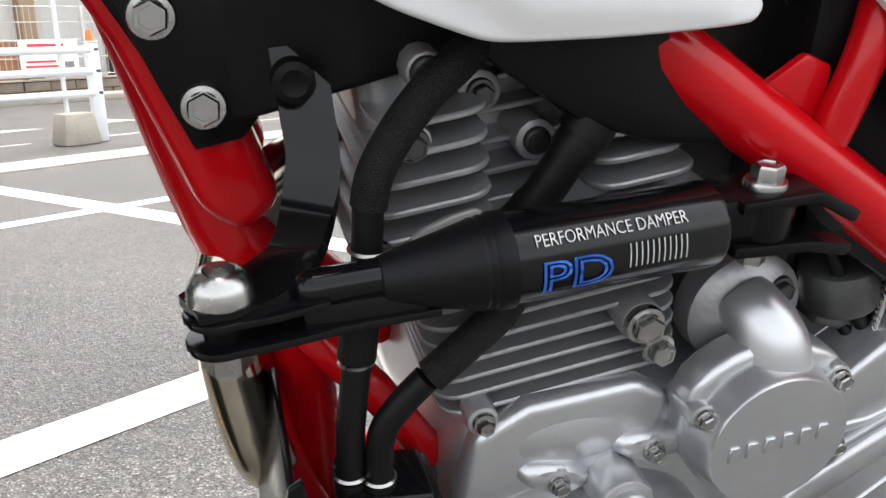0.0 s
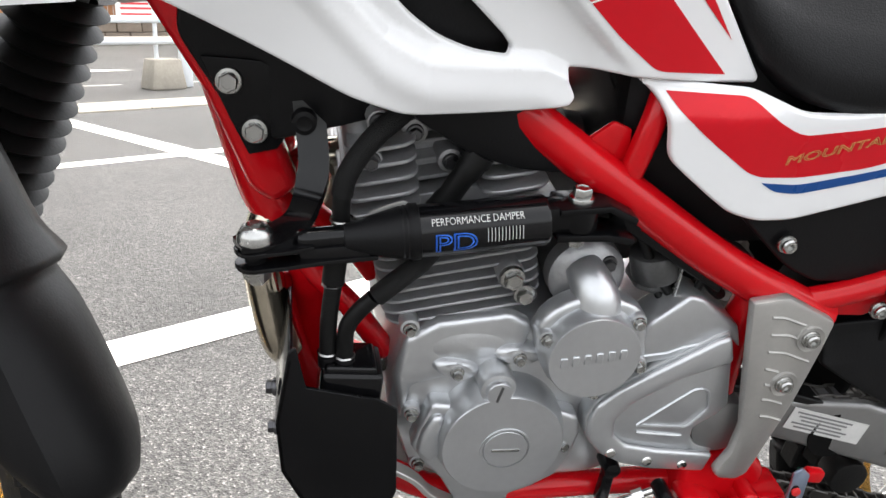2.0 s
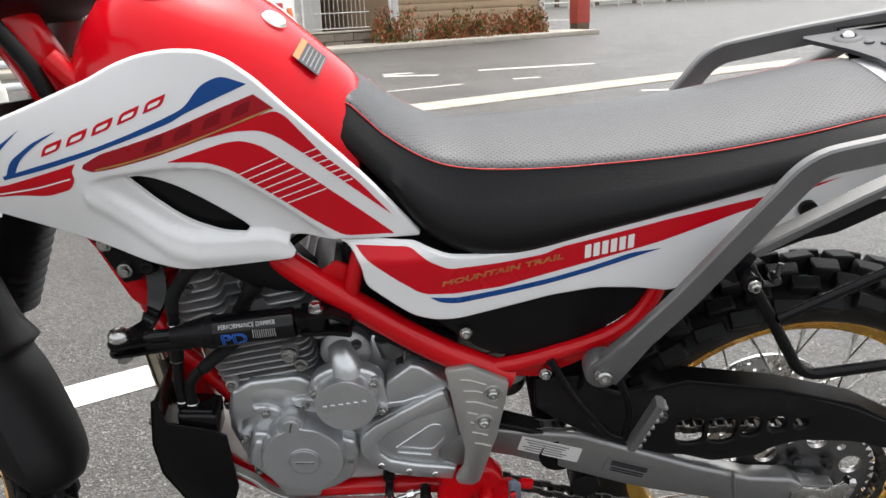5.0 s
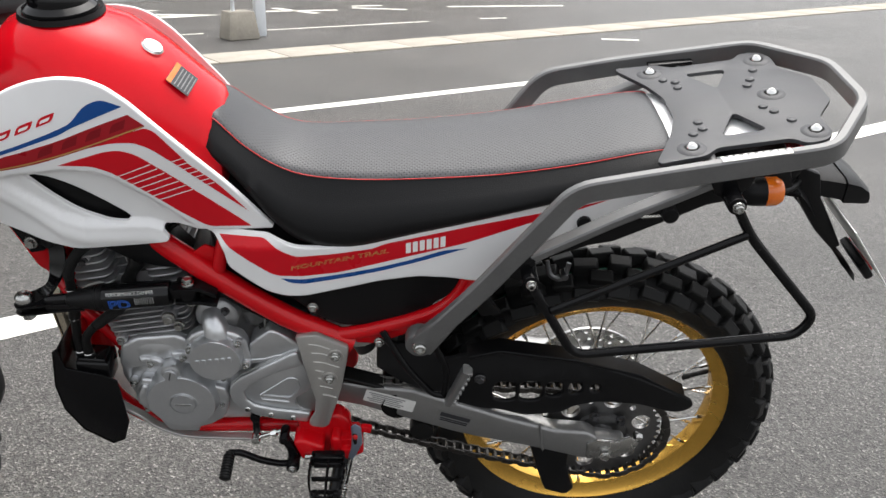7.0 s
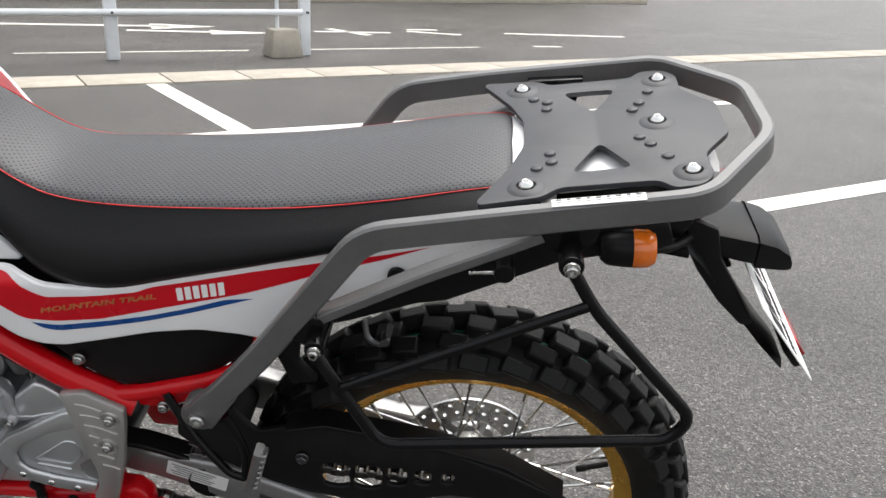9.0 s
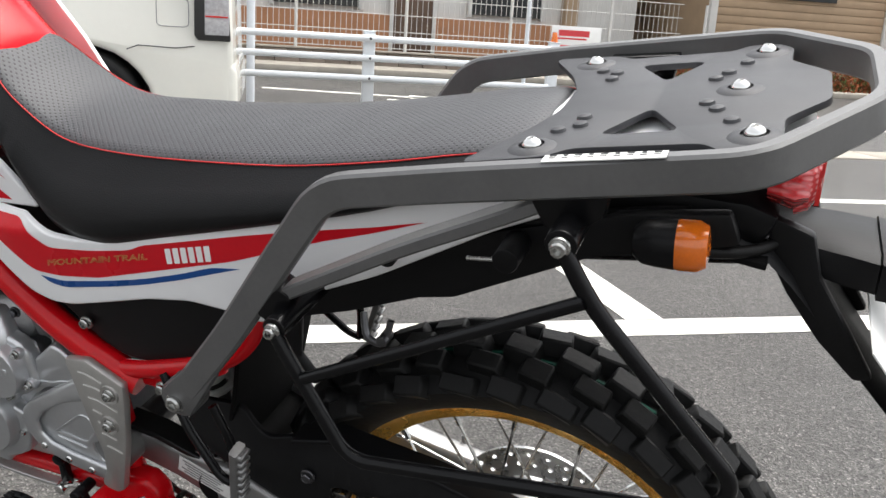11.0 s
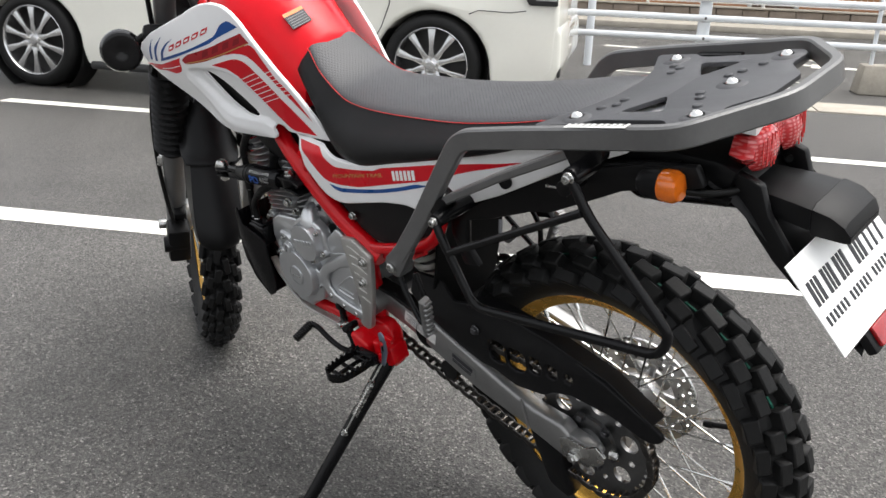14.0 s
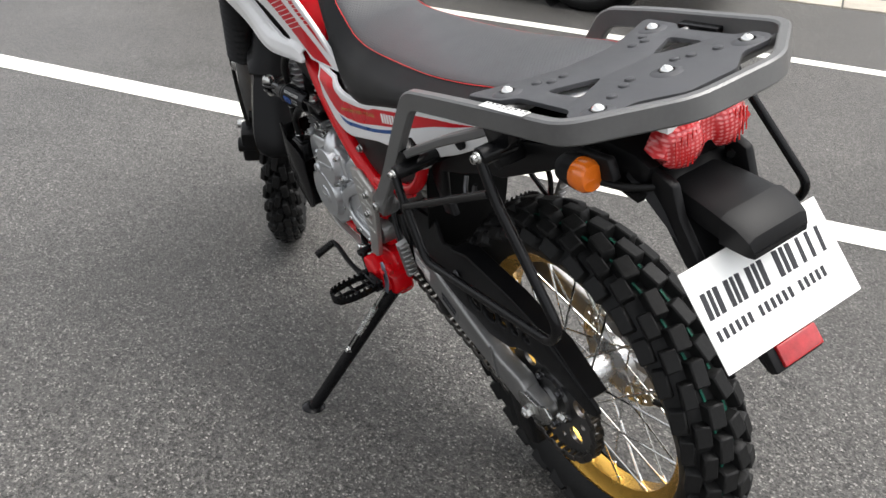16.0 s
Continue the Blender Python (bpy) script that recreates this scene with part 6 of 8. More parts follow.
wrapped("PERFORMANCE DAMPER", 0.0076, 0.1200, 0.62, 0.066, M_WHITE_DECAL)
wrapped("PD", 0.0195, 0.121, -0.42, 0.031, M_PDBLUE, 0.00055)
for k in range(11):
    wrapped("I", 0.0150, 0.1585 + k * 0.0025, -0.15, 0.0010, M_WHITE_DECAL)

# hoses, cooler box, exhaust
part("braided_hose", tube(curve_points([(-0.748, -0.085, 0.724), (-0.765, -0.096, 0.714), (-0.777, -0.100, 0.705), (-0.789, -0.101, 0.690), (-0.798, -0.102, 0.674), (-0.801, -0.102, 0.660)], 6), 0.0078, 16), M_BRAID, bike, "black braided hose sleeve")
part("rubber_hose", tube(curve_points([(-0.801, -0.102, 0.664), (-0.803, -0.102, 0.62), (-0.807, -0.104, 0.590), (-0.811, -0.106, 0.555), (-0.8118, -0.106, 0.520)], 5), 0.0066, 16), M_RUBBER, bike, "black rubber hose")
part("hose_sleeve", tube([(-0.804, -0.103, 0.622), (-0.8075, -0.104, 0.590)], 0.0086, 18), M_RUBBER, bike)
part("braided_hose", tube(curve_points([(-0.728, -0.088, 0.612), (-0.742, -0.104, 0.605), (-0.757, -0.110, 0.596), (-0.776, -0.111, 0.580)], 6), 0.0080, 16), M_BRAID, bike, "black braided hose sleeve")
part("rubber_hose", tube(curve_points([(-0.778, -0.111, 0.579), (-0.790, -0.111, 0.566), (-0.798, -0.110, 0.550), (-0.799, -0.109, 0.522)], 5), 0.0066, 16), M_RUBBER, bike, "black rubber hose")
for c, r in (((-0.801, -0.102, 0.641), 0.0083), ((-0.8078, -0.104, 0.588), 0.0072), ((-0.8118, -0.106, 0.528), 0.0072), ((-0.799, -0.109, 0.526), 0.0072)):
    part("hose_clip", lathe([(r, -0.001), (r + 0.0012, 0), (r, 0.001)], c, (0, 0, 1), 20), M_STEEL, bike)
boxp = part("canister", box(-0.795, -0.102, 0.494, 0.048, 0.044, 0.044, 0.004, (0, 5, 0), 3), M_BLACKGLOSS, bike, "black plastic canister with a stepped lid")
part("lid", join(box(-0.7945, -0.102, 0.5125, 0.0460, 0.0420, 0.008, 0.003, (0, 5, 0), 3), box(-0.7945, -0.102, 0.5170, 0.0400, 0.0360, 0.008, 0.003, (0, 5, 0), 3)), M_BLACKGLOSS, boxp)
for cx, cy in ((-0.8118, -0.106), (-0.799, -0.109)):
    part("spout", cyl((cx, cy, 0.515), (cx, cy, 0.525), 0.0078, n=18, bev=0.001), M_BLACK, boxp)
part("canister_guard", join(prism([(-0.842, 0.546), (-0.836, 0.550), (-0.829, 0.513), (-0.774, 0.498), (-0.759, 0.487), (-0.757, 0.40), (-0.770, 0.362), (-0.790, 0.352), (-0.830, 0.385), (-0.850, 0.430), (-0.853, 0.480)], -0.132, -0.128, 0.001),
                            prism([(-0.842, 0.540), (-0.853, 0.480), (-0.850, 0.430), (-0.830, 0.385), (-0.790, 0.352), (-0.785, 0.357), (-0.826, 0.389), (-0.846, 0.432), (-0.849, 0.480), (-0.838, 0.541)], -0.132, -0.030, 0.001)), M_SATIN, bike, "black sheet metal guard")
for pz in (0.495, 0.455):
    bolt(bike, (-0.852, -0.105, pz), 0.005, 0.008, (-1, 0, 0), material=M_BOLT_DARK)
part("exhaust_pipe", tube(curve_points([(-0.775, 0.012, 0.640), (-0.815, 0.010, 0.638), (-0.845, 0.000, 0.615), (-0.862, -0.020, 0.575), (-0.858, -0.030, 0.53), (-0.848, -0.036, 0.488), (-0.838, -0.010, 0.468), (-0.83, 0.03, 0.475), (-0.82, 0.07, 0.52), (-0.80, 0.095, 0.58), (-0.74, 0.115, 0.62), (-0.60, 0.125, 0.62), (-0.45, 0.13, 0.60)], 6), 0.0165, 18), M_PIPE, bike, "heat-tinted steel exhaust pipe")
part("skid_rail", tube(curve_points([(-0.800, -0.095, 0.425), (-0.765, -0.108, 0.410), (-0.741, -0.112, 0.396), (-0.7217, -0.112, 0.374), (-0.682, -0.112, 0.3535), (-0.630, -0.112, 0.3480), (-0.572, -0.110, 0.3440)], 5), 0, section=(0.005, 0.014), up=(0, 1, 0)), M_ALU, bike)
part("skid_plate", tube(curve_points([(-0.835, 0, 0.44), (-0.79, 0, 0.395), (-0.754, 0, 0.375), (-0.706, 0, 0.350), (-0.651, 0, 0.332), (-0.591, 0, 0.325)], 5), 0, section=(0.13, 0.004), up=(0, 0, 1)), M_ALU, bike, "silver aluminium skid plate")

# ---- foot controls ----
part("shift_lever", join(tube(bent([(-0.5053, -0.152, 0.3297), (-0.523, -0.160, 0.3350), (-0.552, -0.163, 0.3465), (-0.583, -0.165, 0.3680), (-0.601, -0.168, 0.3695)], 0.012, 5), 0, section=(0.0095, 0.0085), up=(0, 1, 0)), cyl((-0.5053, -0.166, 0.3297), (-0.5053, -0.125, 0.3297), 0.0105, n=22, bev=0.002)), M_SATIN, bike, "black steel shift lever")
bolt(bike, (-0.5053, -0.166, 0.3297), 0.0045, 0.005, socket=True)
PEG0, PEG1 = Vector((-0.5985, -0.166, 0.3700)), Vector((-0.6010, -0.209, 0.3560))
peg_axis = tuple((PEG1 - PEG0).normalized())
part("shift_peg", join(cyl(PEG0, PEG1, 0.0074, n=18, bev=0.002), *[lathe([(0.0072, -0.0014), (0.0090, -0.0007), (0.0090, 0.0007), (0.0072, 0.0014)], PEG0.lerp(PEG1, 0.16 + 0.098 * k), peg_axis, 18) for k in range(9)]), M_RUBBER, bike, "ribbed black rubber shift peg")
part("shift_pivot_arm", join(prism([(-0.5135, 0.332), (-0.4975, 0.332), (-0.5010, 0.352), (-0.5100, 0.376), (-0.5180, 0.380), (-0.5240, 0.374), (-0.5150, 0.350)], -0.146, -0.134, 0.003, 3), cyl((-0.5177, -0.150, 0.3735), (-0.5177, -0.118, 0.3735), 0.0075, n=18, bev=0.002)), M_SATIN, bike, "black linkage arm")
part("shift_rod", join(tube([(-0.5177, -0.123, 0.3731), (-0.5666, -0.121, 0.3522)], 0.0034, 12), tube([(-0.532, -0.1225, 0.367), (-0.541, -0.122, 0.363)], 0.0056, 6), cyl((-0.5666, -0.130, 0.3522), (-0.5666, -0.112, 0.3522), 0.0078, n=18, bev=0.003)), M_CHROME, bike, "bright steel shift linkage rod")
part("shift_shaft_arm", join(prism([(-0.5590, 0.396), (-0.5690, 0.396), (-0.5725, 0.352), (-0.5610, 0.348)], -0.118, -0.106, 0.003, 3), cyl((-0.5645, -0.122, 0.3945), (-0.5645, -0.090, 0.3945), 0.0080, n=18, bev=0.002)), M_SATIN, bike)
def footpeg(s):
    """an oval cleated platform on a solid hinge block"""
    cx, cz = -0.4475, 0.350
    ring = curve_points([(cx + dx, s * y, cz + 0.02 * (y - 0.15)) for dx, y in ((-0.0235, 0.156), (-0.0265, 0.185), (-0.0255, 0.215), (-0.0195, 0.238), (-0.006, 0.247), (0.006, 0.247), (0.0195, 0.238), (0.0255, 0.215), (0.0265, 0.185), (0.0235, 0.156))], 5)
    pegs = [tube(ring, 0, section=(0.0034, 0.013), up=(0, 0, 1))]
    for k in range(1, len(ring) - 1, 2):
        p = ring[k]
        turn = math.degrees(math.atan2(ring[k + 1].y - ring[k - 1].y, ring[k + 1].x - ring[k - 1].x))
        pegs.append(box(p.x, p.y, p.z + 0.008, 0.0060, 0.0034, 0.008, 0.001, (0, 0, turn), 1))
    for y in (0.176, 0.203, 0.228):
        pegs.append(box(cx, s * y, cz - 0.001, 0.046 if y < 0.22 else 0.040, 0.0034, 0.010, 0.001, (0, 0, 0), 1))
    pegs.append(box(cx, s * 0.200, cz - 0.001, 0.0034, 0.092, 0.010, 0.001, (0, 0, 0), 1))
    pegs.append(prism([(cx - 0.024, cz - 0.014), (cx - 0.024, cz + 0.006), (cx + 0.024, cz + 0.006), (cx + 0.024, cz - 0.014)], s * 0.150, s * 0.168, 0.003))
    part("footpeg", join(*pegs), M_SATIN, bike, "black steel cleated footpeg")
footpeg(-1)
footpeg(1)
# side stand
S0, S1 = Vector((-0.420, -0.115, 0.345)), Vector((-0.487, -0.340, 0.094))
part("side_stand", tube([S0, S0.lerp(S1, 0.06), S0.lerp(S1, 0.35), S0.lerp(S1, 0.80), S0.lerp(S1, 0.985)], [0.016, 0.0155, 0.0135, 0.0125, 0.012], 16), M_SATIN, bike, "black steel side stand leg")
up = (Matrix.Rotation(radians(-14.08), 4, "X") @ Vector((0, 0, 1)))
part("stand_foot", lathe([(0, 0.010), (0.014, 0.010), (0.024, 0.006), (0.027, 0.002), (0.027, -0.004), (0, -0.004)], S1 - up * 0.003, up, 24), M_SATIN, bike, "round steel stand foot")
part("stand_pivot", join(prism([(-0.445, 0.365), (-0.40, 0.37), (-0.393, 0.335), (-0.425, 0.318), (-0.45, 0.33)], -0.140, -0.100, 0.005), cyl((-0.42, -0.15, 0.345), (-0.42, -0.09, 0.345), 0.011, n=18, bev=0.002)), M_REDFRAME, bike)
switch = part("stand_plate", prism([(-0.4112, 0.4083), (-0.4038, 0.4134), (-0.3950, 0.4050), (-0.3945, 0.3716), (-0.4049, 0.3449), (-0.4120, 0.3330), (-0.4182, 0.3380), (-0.4121, 0.3611), (-0.4105, 0.3876)], -0.1520, -0.1490, 0.001), M_BLUEPLATE, bike, "zinc plated stand switch plate")
part("slot", prism(outline_smooth([(-0.4090, 0.392), (-0.4020, 0.392), (-0.4030, 0.372), (-0.4075, 0.372)], 3), -0.1526, -0.1515, 0.0003), M_BLACK, switch)
part("red_pin", cyl((-0.405, -0.1515, 0.388), (-0.405, -0.1555, 0.388), 0.0042, n=14, bev=0.001), M_REDRUB, bike)
part("red_tab", box(-0.388, -0.146, 0.400, 0.018, 0.010, 0.013, 0.003, (0, 10, 0)), M_REDFRAME, bike)
sp0, sp1 = Vector((-0.4145, -0.154, 0.340)), S0.lerp(S1, 0.52) + Vector((0.008, -0.012, 0.010))
sd = (sp1 - sp0)
sside = sd.cross(Vector((1, 0.2, 0))).normalized()
stop_ = sd.cross(sside).normalized()
part("stand_spring", tube([sp0 + sd * (0.25 + 0.5 * k / 140) + (sside * math.cos(k * 0.75) + stop_ * math.sin(k * 0.75)) * 0.0056 for k in range(141)], 0.0016, 6), M_STEEL, bike, "coiled steel return spring")
part("spring_hook", tube([sp0, sp0 + sd * 0.25], 0.0018, 6), M_STEEL, bike)
part("spring_hook", tube([sp0 + sd * 0.75, sp1], 0.0018, 6), M_STEEL, bike)
bolt(bike, tuple(sp1), 0.005, 0.008, (0, -1, 0))
# pillion peg and its black hanger
def hanger(s):
    part("pillion_hanger", join(tube(bent([(-0.360, s * 0.124, 0.580), (-0.327, s * 0.140, 0.525), (-0.287, s * 0.150, 0.4790), (-0.268, s * 0.150, 0.4735)], 0.02, 5), 0.0052, 12),
                                tube(bent([(-0.284, s * 0.146, 0.572), (-0.2633, s * 0.150, 0.524), (-0.2685, s * 0.150, 0.4740)], 0.02, 5), 0.0052, 12)), M_SATIN, bike, "black bent steel pillion peg hanger")
    pg = []
    a, b = Vector((-0.262, s * 0.158, 0.468)), Vector((-0.238, s * 0.176, 0.552))
    pg.append(tube([a, b], 0, section=(0.010, 0.018), up=(0, 1, 0)))
    for k in range(7):
        p = a.lerp(b, (k + 0.5) / 7)
        pg.append(box(p.x + 0.007, p.y, p.z, 0.007, 0.017, 0.006, 0.0015, (0, 15, 0), 1))
    part("pillion_peg", join(*pg), M_SWING, bike, "folded silver pillion footpeg")
hanger(-1)
hanger(1)
# shock spring and rear inner parts
part("shock_spring", tube([(-0.395 + 0.028 * math.cos(k * 0.45) - 0.0006 * k, 0.028 * math.sin(k * 0.45), 0.46 + 0.0010 * k) for k in range(150)], 0.0052, 8), M_TRIM, bike, "pale coil shock spring")
part("shock_body", cyl((-0.392, 0, 0.44), (-0.49, 0, 0.64), 0.019, n=18), M_DARKCAST, bike)
part("rear_inner_fender", tube(curve_points([(-0.348, 0, 0.395), (-0.330, 0, 0.45), (-0.306, 0, 0.53), (-0.284, 0, 0.61), (-0.245, 0, 0.69), (-0.16, 0, 0.752), (-0.05, 0, 0.785), (0.12, 0, 0.80), (0.22, 0, 0.79)], 6), 0, section=(0.17, 0.006), up=(0, 0, 1)), M_MATTE, bike, "black plastic inner fender")
both("tail_side_panel", prism([(-0.23, 0.690), (-0.16, 0.740), (0.02, 0.800), (0.12, 0.828), (0.190, 0.838), (0.200, 0.812), (0.150, 0.798), (0.087, 0.783), (0.052, 0.765), (-0.034, 0.722), (-0.068, 0.715), (-0.141, 0.686), (-0.198, 0.668), (-0.205, 0.620), (-0.183, 0.590), (-0.215, 0.585), (-0.235, 0.640)], -0.100, -0.086, 0.004), M_BLACK, "black plastic tail side panel")

part("helmet_hook", join(tube(bent([(-0.125, -0.10, 0.690), (-0.120, -0.110, 0.668), (-0.100, -0.112, 0.664), (-0.094, -0.106, 0.690)], 0.012, 4), 0.0035, 8), cyl((-0.100, -0.10, 0.672), (-0.100, -0.118, 0.672), 0.0055, n=12, bev=0.001)), M_BOLT_DARK, bike)
part("lock_cylinder", cyl((0.026, -0.10, 0.790), (0.026, -0.140, 0.790), 0.011, n=20, bev=0.002), M_BLACK, bike, "black lock cylinder")
part("lock_pin", cyl((-0.010, -0.128, 0.782), (0.020, -0.130, 0.786), 0.002, n=8), M_STEEL, bike)

# ---- carrier rack ----
def rack_pt(x, y):
    return 0.882 + 0.153 * (x - 0.04)
rail = bent([(-0.291, -0.168, 0.609), (-0.225, -0.172, 0.690), (-0.151, -0.175, 0.793), (-0.111, -0.175, 0.848), (0.00, -0.174, 0.869), (0.205, -0.166, 0.902), (0.282, -0.060, 0.916), (0.282, 0.060, 0.916), (0.205, 0.166, 0.902), (0.00, 0.172, 0.869), (-0.111, 0.170, 0.849), (-0.151, 0.170, 0.794), (-0.291, 0.168, 0.609)], 0.024, 5)
part("rack_rail", tube(rail, 0, section=(0.014, 0.028), up=(-0.18, 0, 1)), M_RACK, bike, "dark grey flat-bar carrier rail")
for s in (-1, 1):
    leg_end = part("rail_end", join(cyl((-0.305, s * 0.144, 0.5915), (-0.305, s * 0.170, 0.5915), 0.021, n=28, bev=0.003), prism([(-0.318, 0.6045), (-0.291, 0.5765), (-0.255, 0.6295), (-0.279, 0.6445)], s * 0.160, s * 0.175, 0.002)), M_RACK, bike)
    bolt(bike, (-0.305, s * 0.171, 0.5915), 0.008, 0.010, (0, s, 0), socket=True)
    part("rack_brace", tube(bent([(-0.205, s * 0.168, 0.712), (-0.165, s * 0.166, 0.742), (-0.05, s * 0.163, 0.804), (0.045, s * 0.160, 0.849), (0.095, s * 0.160, 0.876)], 0.02, 4), 0, section=(0.022, 0.012), up=(0, 0, 1)), M_RACK, bike)
    part("rack_mount", join(cyl((-0.161, s * 0.10, 0.722), (-0.161, s * 0.197, 0.722), 0.011, n=18, bev=0.002), box(-0.175, s * 0.165, 0.735, 0.030, 0.030, 0.040, 0.005, (0, 30, 0))), M_SATIN, bike)
    bolt(bike, (-0.161, s * 0.198, 0.722), 0.0050, 0.008, (0, s, 0), socket=True)
    part("rack_mount", join(cyl((0.085, s * 0.15, 0.844), (0.085, s * 0.200, 0.844), 0.012, n=18, bev=0.002), prism([(0.045, 0.880), (0.115, 0.888), (0.108, 0.855), (0.085, 0.836), (0.065, 0.842)], s * 0.150, s * 0.172, 0.003)), M_SATIN, bike)
    bolt(bike, (0.085, s * 0.201, 0.844), 0.0055, 0.008, (0, s, 0), socket=True)
    wire = bent([(0.085, s * 0.198, 0.843), (0.110, s * 0.202, 0.801), (0.222, s * 0.210, 0.678), (0.205, s * 0.210, 0.645), (-0.095, s * 0.206, 0.606), (-0.147, s * 0.200, 0.697), (-0.162, s * 0.196, 0.722)], 0.022, 5)
    part("side_bag_support", join(tube(wire, 0.0065, 12), tube([(-0.132, s * 0.204, 0.683), (0.105, s * 0.205, 0.806)], 0.0055, 12)), M_SATIN, bike, "black bent-rod side bag support")
part("rack_cross_bar", tube([(0.200, -0.16, 0.893), (0.200, 0.16, 0.893)], 0.008, 10), M_RACK, bike)
part("rack_cross_bar", tube([(0.064, -0.16, 0.8715), (0.064, 0.16, 0.8715)], 0.008, 10), M_RACK, bike)
# top plate, outline in x and y, cut with two windows
half_o = [(0.046, 0.0), (0.040, 0.030), (0.026, 0.075), (-0.006, 0.140), (-0.004, 0.148), (0.055, 0.142), (0.072, 0.126), (0.165, 0.126), (0.178, 0.143), (0.205, 0.140), (0.217, 0.122), (0.216, 0.080), (0.228, 0.062), (0.247, 0.036)]
plate_o = half_o[1:] + [(x, -y) for x, y in half_o[:0:-1]]
win_a = [(0.085, -0.098), (0.146, -0.096), (0.117, -0.038)]
win_b = [(0.085, 0.098), (0.146, 0.096), (0.117, 0.038)]
def soft_tri(t):
    return [(p.x, p.y) for p in bent([((t[0][0] + t[1][0]) / 2, (t[0][1] + t[1][1]) / 2, 0), *[(a, b, 0) for a, b in (t[1], t[2], t[0])], ((t[0][0] + t[1][0]) / 2, (t[0][1] + t[1][1]) / 2, 0)], 0.012, 4)][:-1]
def soft_poly(t, r=0.008):
    m0 = ((t[0][0] + t[-1][0]) / 2, (t[0][1] + t[-1][1]) / 2, 0)
    return [(p.x, p.y) for p in bent([m0, *[(a, b, 0) for a, b in t], m0], r, 3)][:-1]
bm = flat_poly(soft_poly(plate_o), [soft_tri(win_a), soft_tri(win_b)])
for v in bm.verts:
    v.co.x, v.co.y, v.co.z = v.co.x, v.co.z, rack_pt(v.co.x, 0)
bmesh.ops.recalc_face_normals(bm, faces=bm.faces[:])
if sum(f.normal.z for f in bm.faces) < 0:
    bmesh.ops.reverse_faces(bm, faces=bm.faces[:])
bmesh.ops.solidify(bm, geom=bm.faces[:], thickness=0.006)
bevelled(bm, 0.0025, 2, 60)
rplate = part("rack_plate", bm, M_PLATE, bike, "dark grey pressed steel rack plate with two windows", 40)
for x, y in ((0.041, -0.121), (0.039, 0.114), (0.198, -0.115), (0.195, 0.111), (0.180, 0.0)):
    n = Vector((-0.153, 0, 1)).normalized()
    part("bolt_seat", lathe([(0.010, 0.0016), (0.016, 0.0008), (0.019, -0.001)], (x, y, rack_pt(x, y) + 0.001), n, 24), M_PLATE, rplate)
    part("dome_bolt", lathe([(0, 0.0040), (0.0026, 0.0040), (0.0030, 0.0055), (0.0036, 0.0056), (0.0064, 0.0036), (0.0080, 0.001), (0.0080, -0.002)], (x, y, rack_pt(x, y) + 0.002), n, 20), M_CHROME, bike, "domed steel bolt")
for x, y in ((0.052, 0.085), (0.067, 0.074), (0.066, 0.055), (0.052, -0.085), (0.067, -0.074), (0.066, -0.055), (0.180, 0.080), (0.167, 0.051), (0.158, 0.034), (0.180, -0.080), (0.167, -0.051), (0.158, -0.034)):
    part("pressed_pip", lathe([(0, 0.0024), (0.0035, 0.0022), (0.0056, 0.0014), (0.0066, -0.001)], (x, y, rack_pt(x, y) + 0.001), (-0.153, 0, 1), 16), M_PLATE, rplate)
tape = part("rack_label", box(0, 0, 0, 0.085, 0.013, 0.0008), M_STICKER, bike, "white printed label strip on the carrier rail", 0)
tape.matrix_basis = pose(0.105, -0.1705, 0.9008, 0, -9.1, 0)
for k in range(9):
    part("print_line", box(-0.036 + k * 0.009, 0.0042, 0.0007, 0.005 - 0.002 * (k % 2), 0.0016, 0.0004), M_LETTER, tape, "", 0)
    part("print_line", box(-0.036 + k * 0.009, 0.0, 0.0007, 0.0045, 0.0010, 0.0004), M_GREYBAR, tape, "", 0)
part("tail_cover", loft([[(x, -w, z - 0.014), (x, -w, z - 0.006), (x, -w * 0.85, z), (x, 0, z + 0.004), (x, w * 0.85, z), (x, w, z - 0.006), (x, w, z - 0.014)] for x, w, z in ((0.015, 0.088, 0.866), (0.06, 0.088, 0.870), (0.15, 0.084, 0.883), (0.215, 0.070, 0.890), (0.240, 0.058, 0.884))]), M_WHITE, bike, "white plastic tail cover", 50)

# ---- tail ----
light = part("tail_light", loft([[(x, -w, (z0 + z1) / 2 - 0.004), (x, -w * 0.80, z1 - 0.003), (x, -w * 0.3, z1), (x, w * 0.3, z1), (x, w * 0.80, z1 - 0.003), (x, w, (z0 + z1) / 2 - 0.004), (x, w * 0.82, z0 + 0.004), (x, w * 0.45, z0), (x, 0, z0 + 0.010), (x, -w * 0.45, z0), (x, -w * 0.82, z0 + 0.004), (x, -w, (z0 + z1) / 2 - 0.004)] for x, w, z0, z1 in ((0.212, 0.066, 0.830, 0.868), (0.232, 0.072, 0.826, 0.870), (0.242, 0.067, 0.830, 0.868))]), M_FACETS, bike, "red and clear twin-lobed tail light lens", 45)
for s in (-1, 1):
    part("lens_lobe", lathe([(0, 0.012), (0.014, 0.010), (0.025, 0.005), (0.030, -0.004)], (0.240, s * 0.036, 0.848), (1, s * 0.15, 0), 24), M_FACETS, light)
    for k in range(6):
        part("lens_rib", box(0.2515 - 0.0016 * abs(k - 2.5), s * (0.018 + k * 0.0072), 0.848, 0.0012, 0.0012, 0.044 - 0.006 * abs(k - 2.5), 0, (0, 0, 0), 1), M_REDLENS, light)
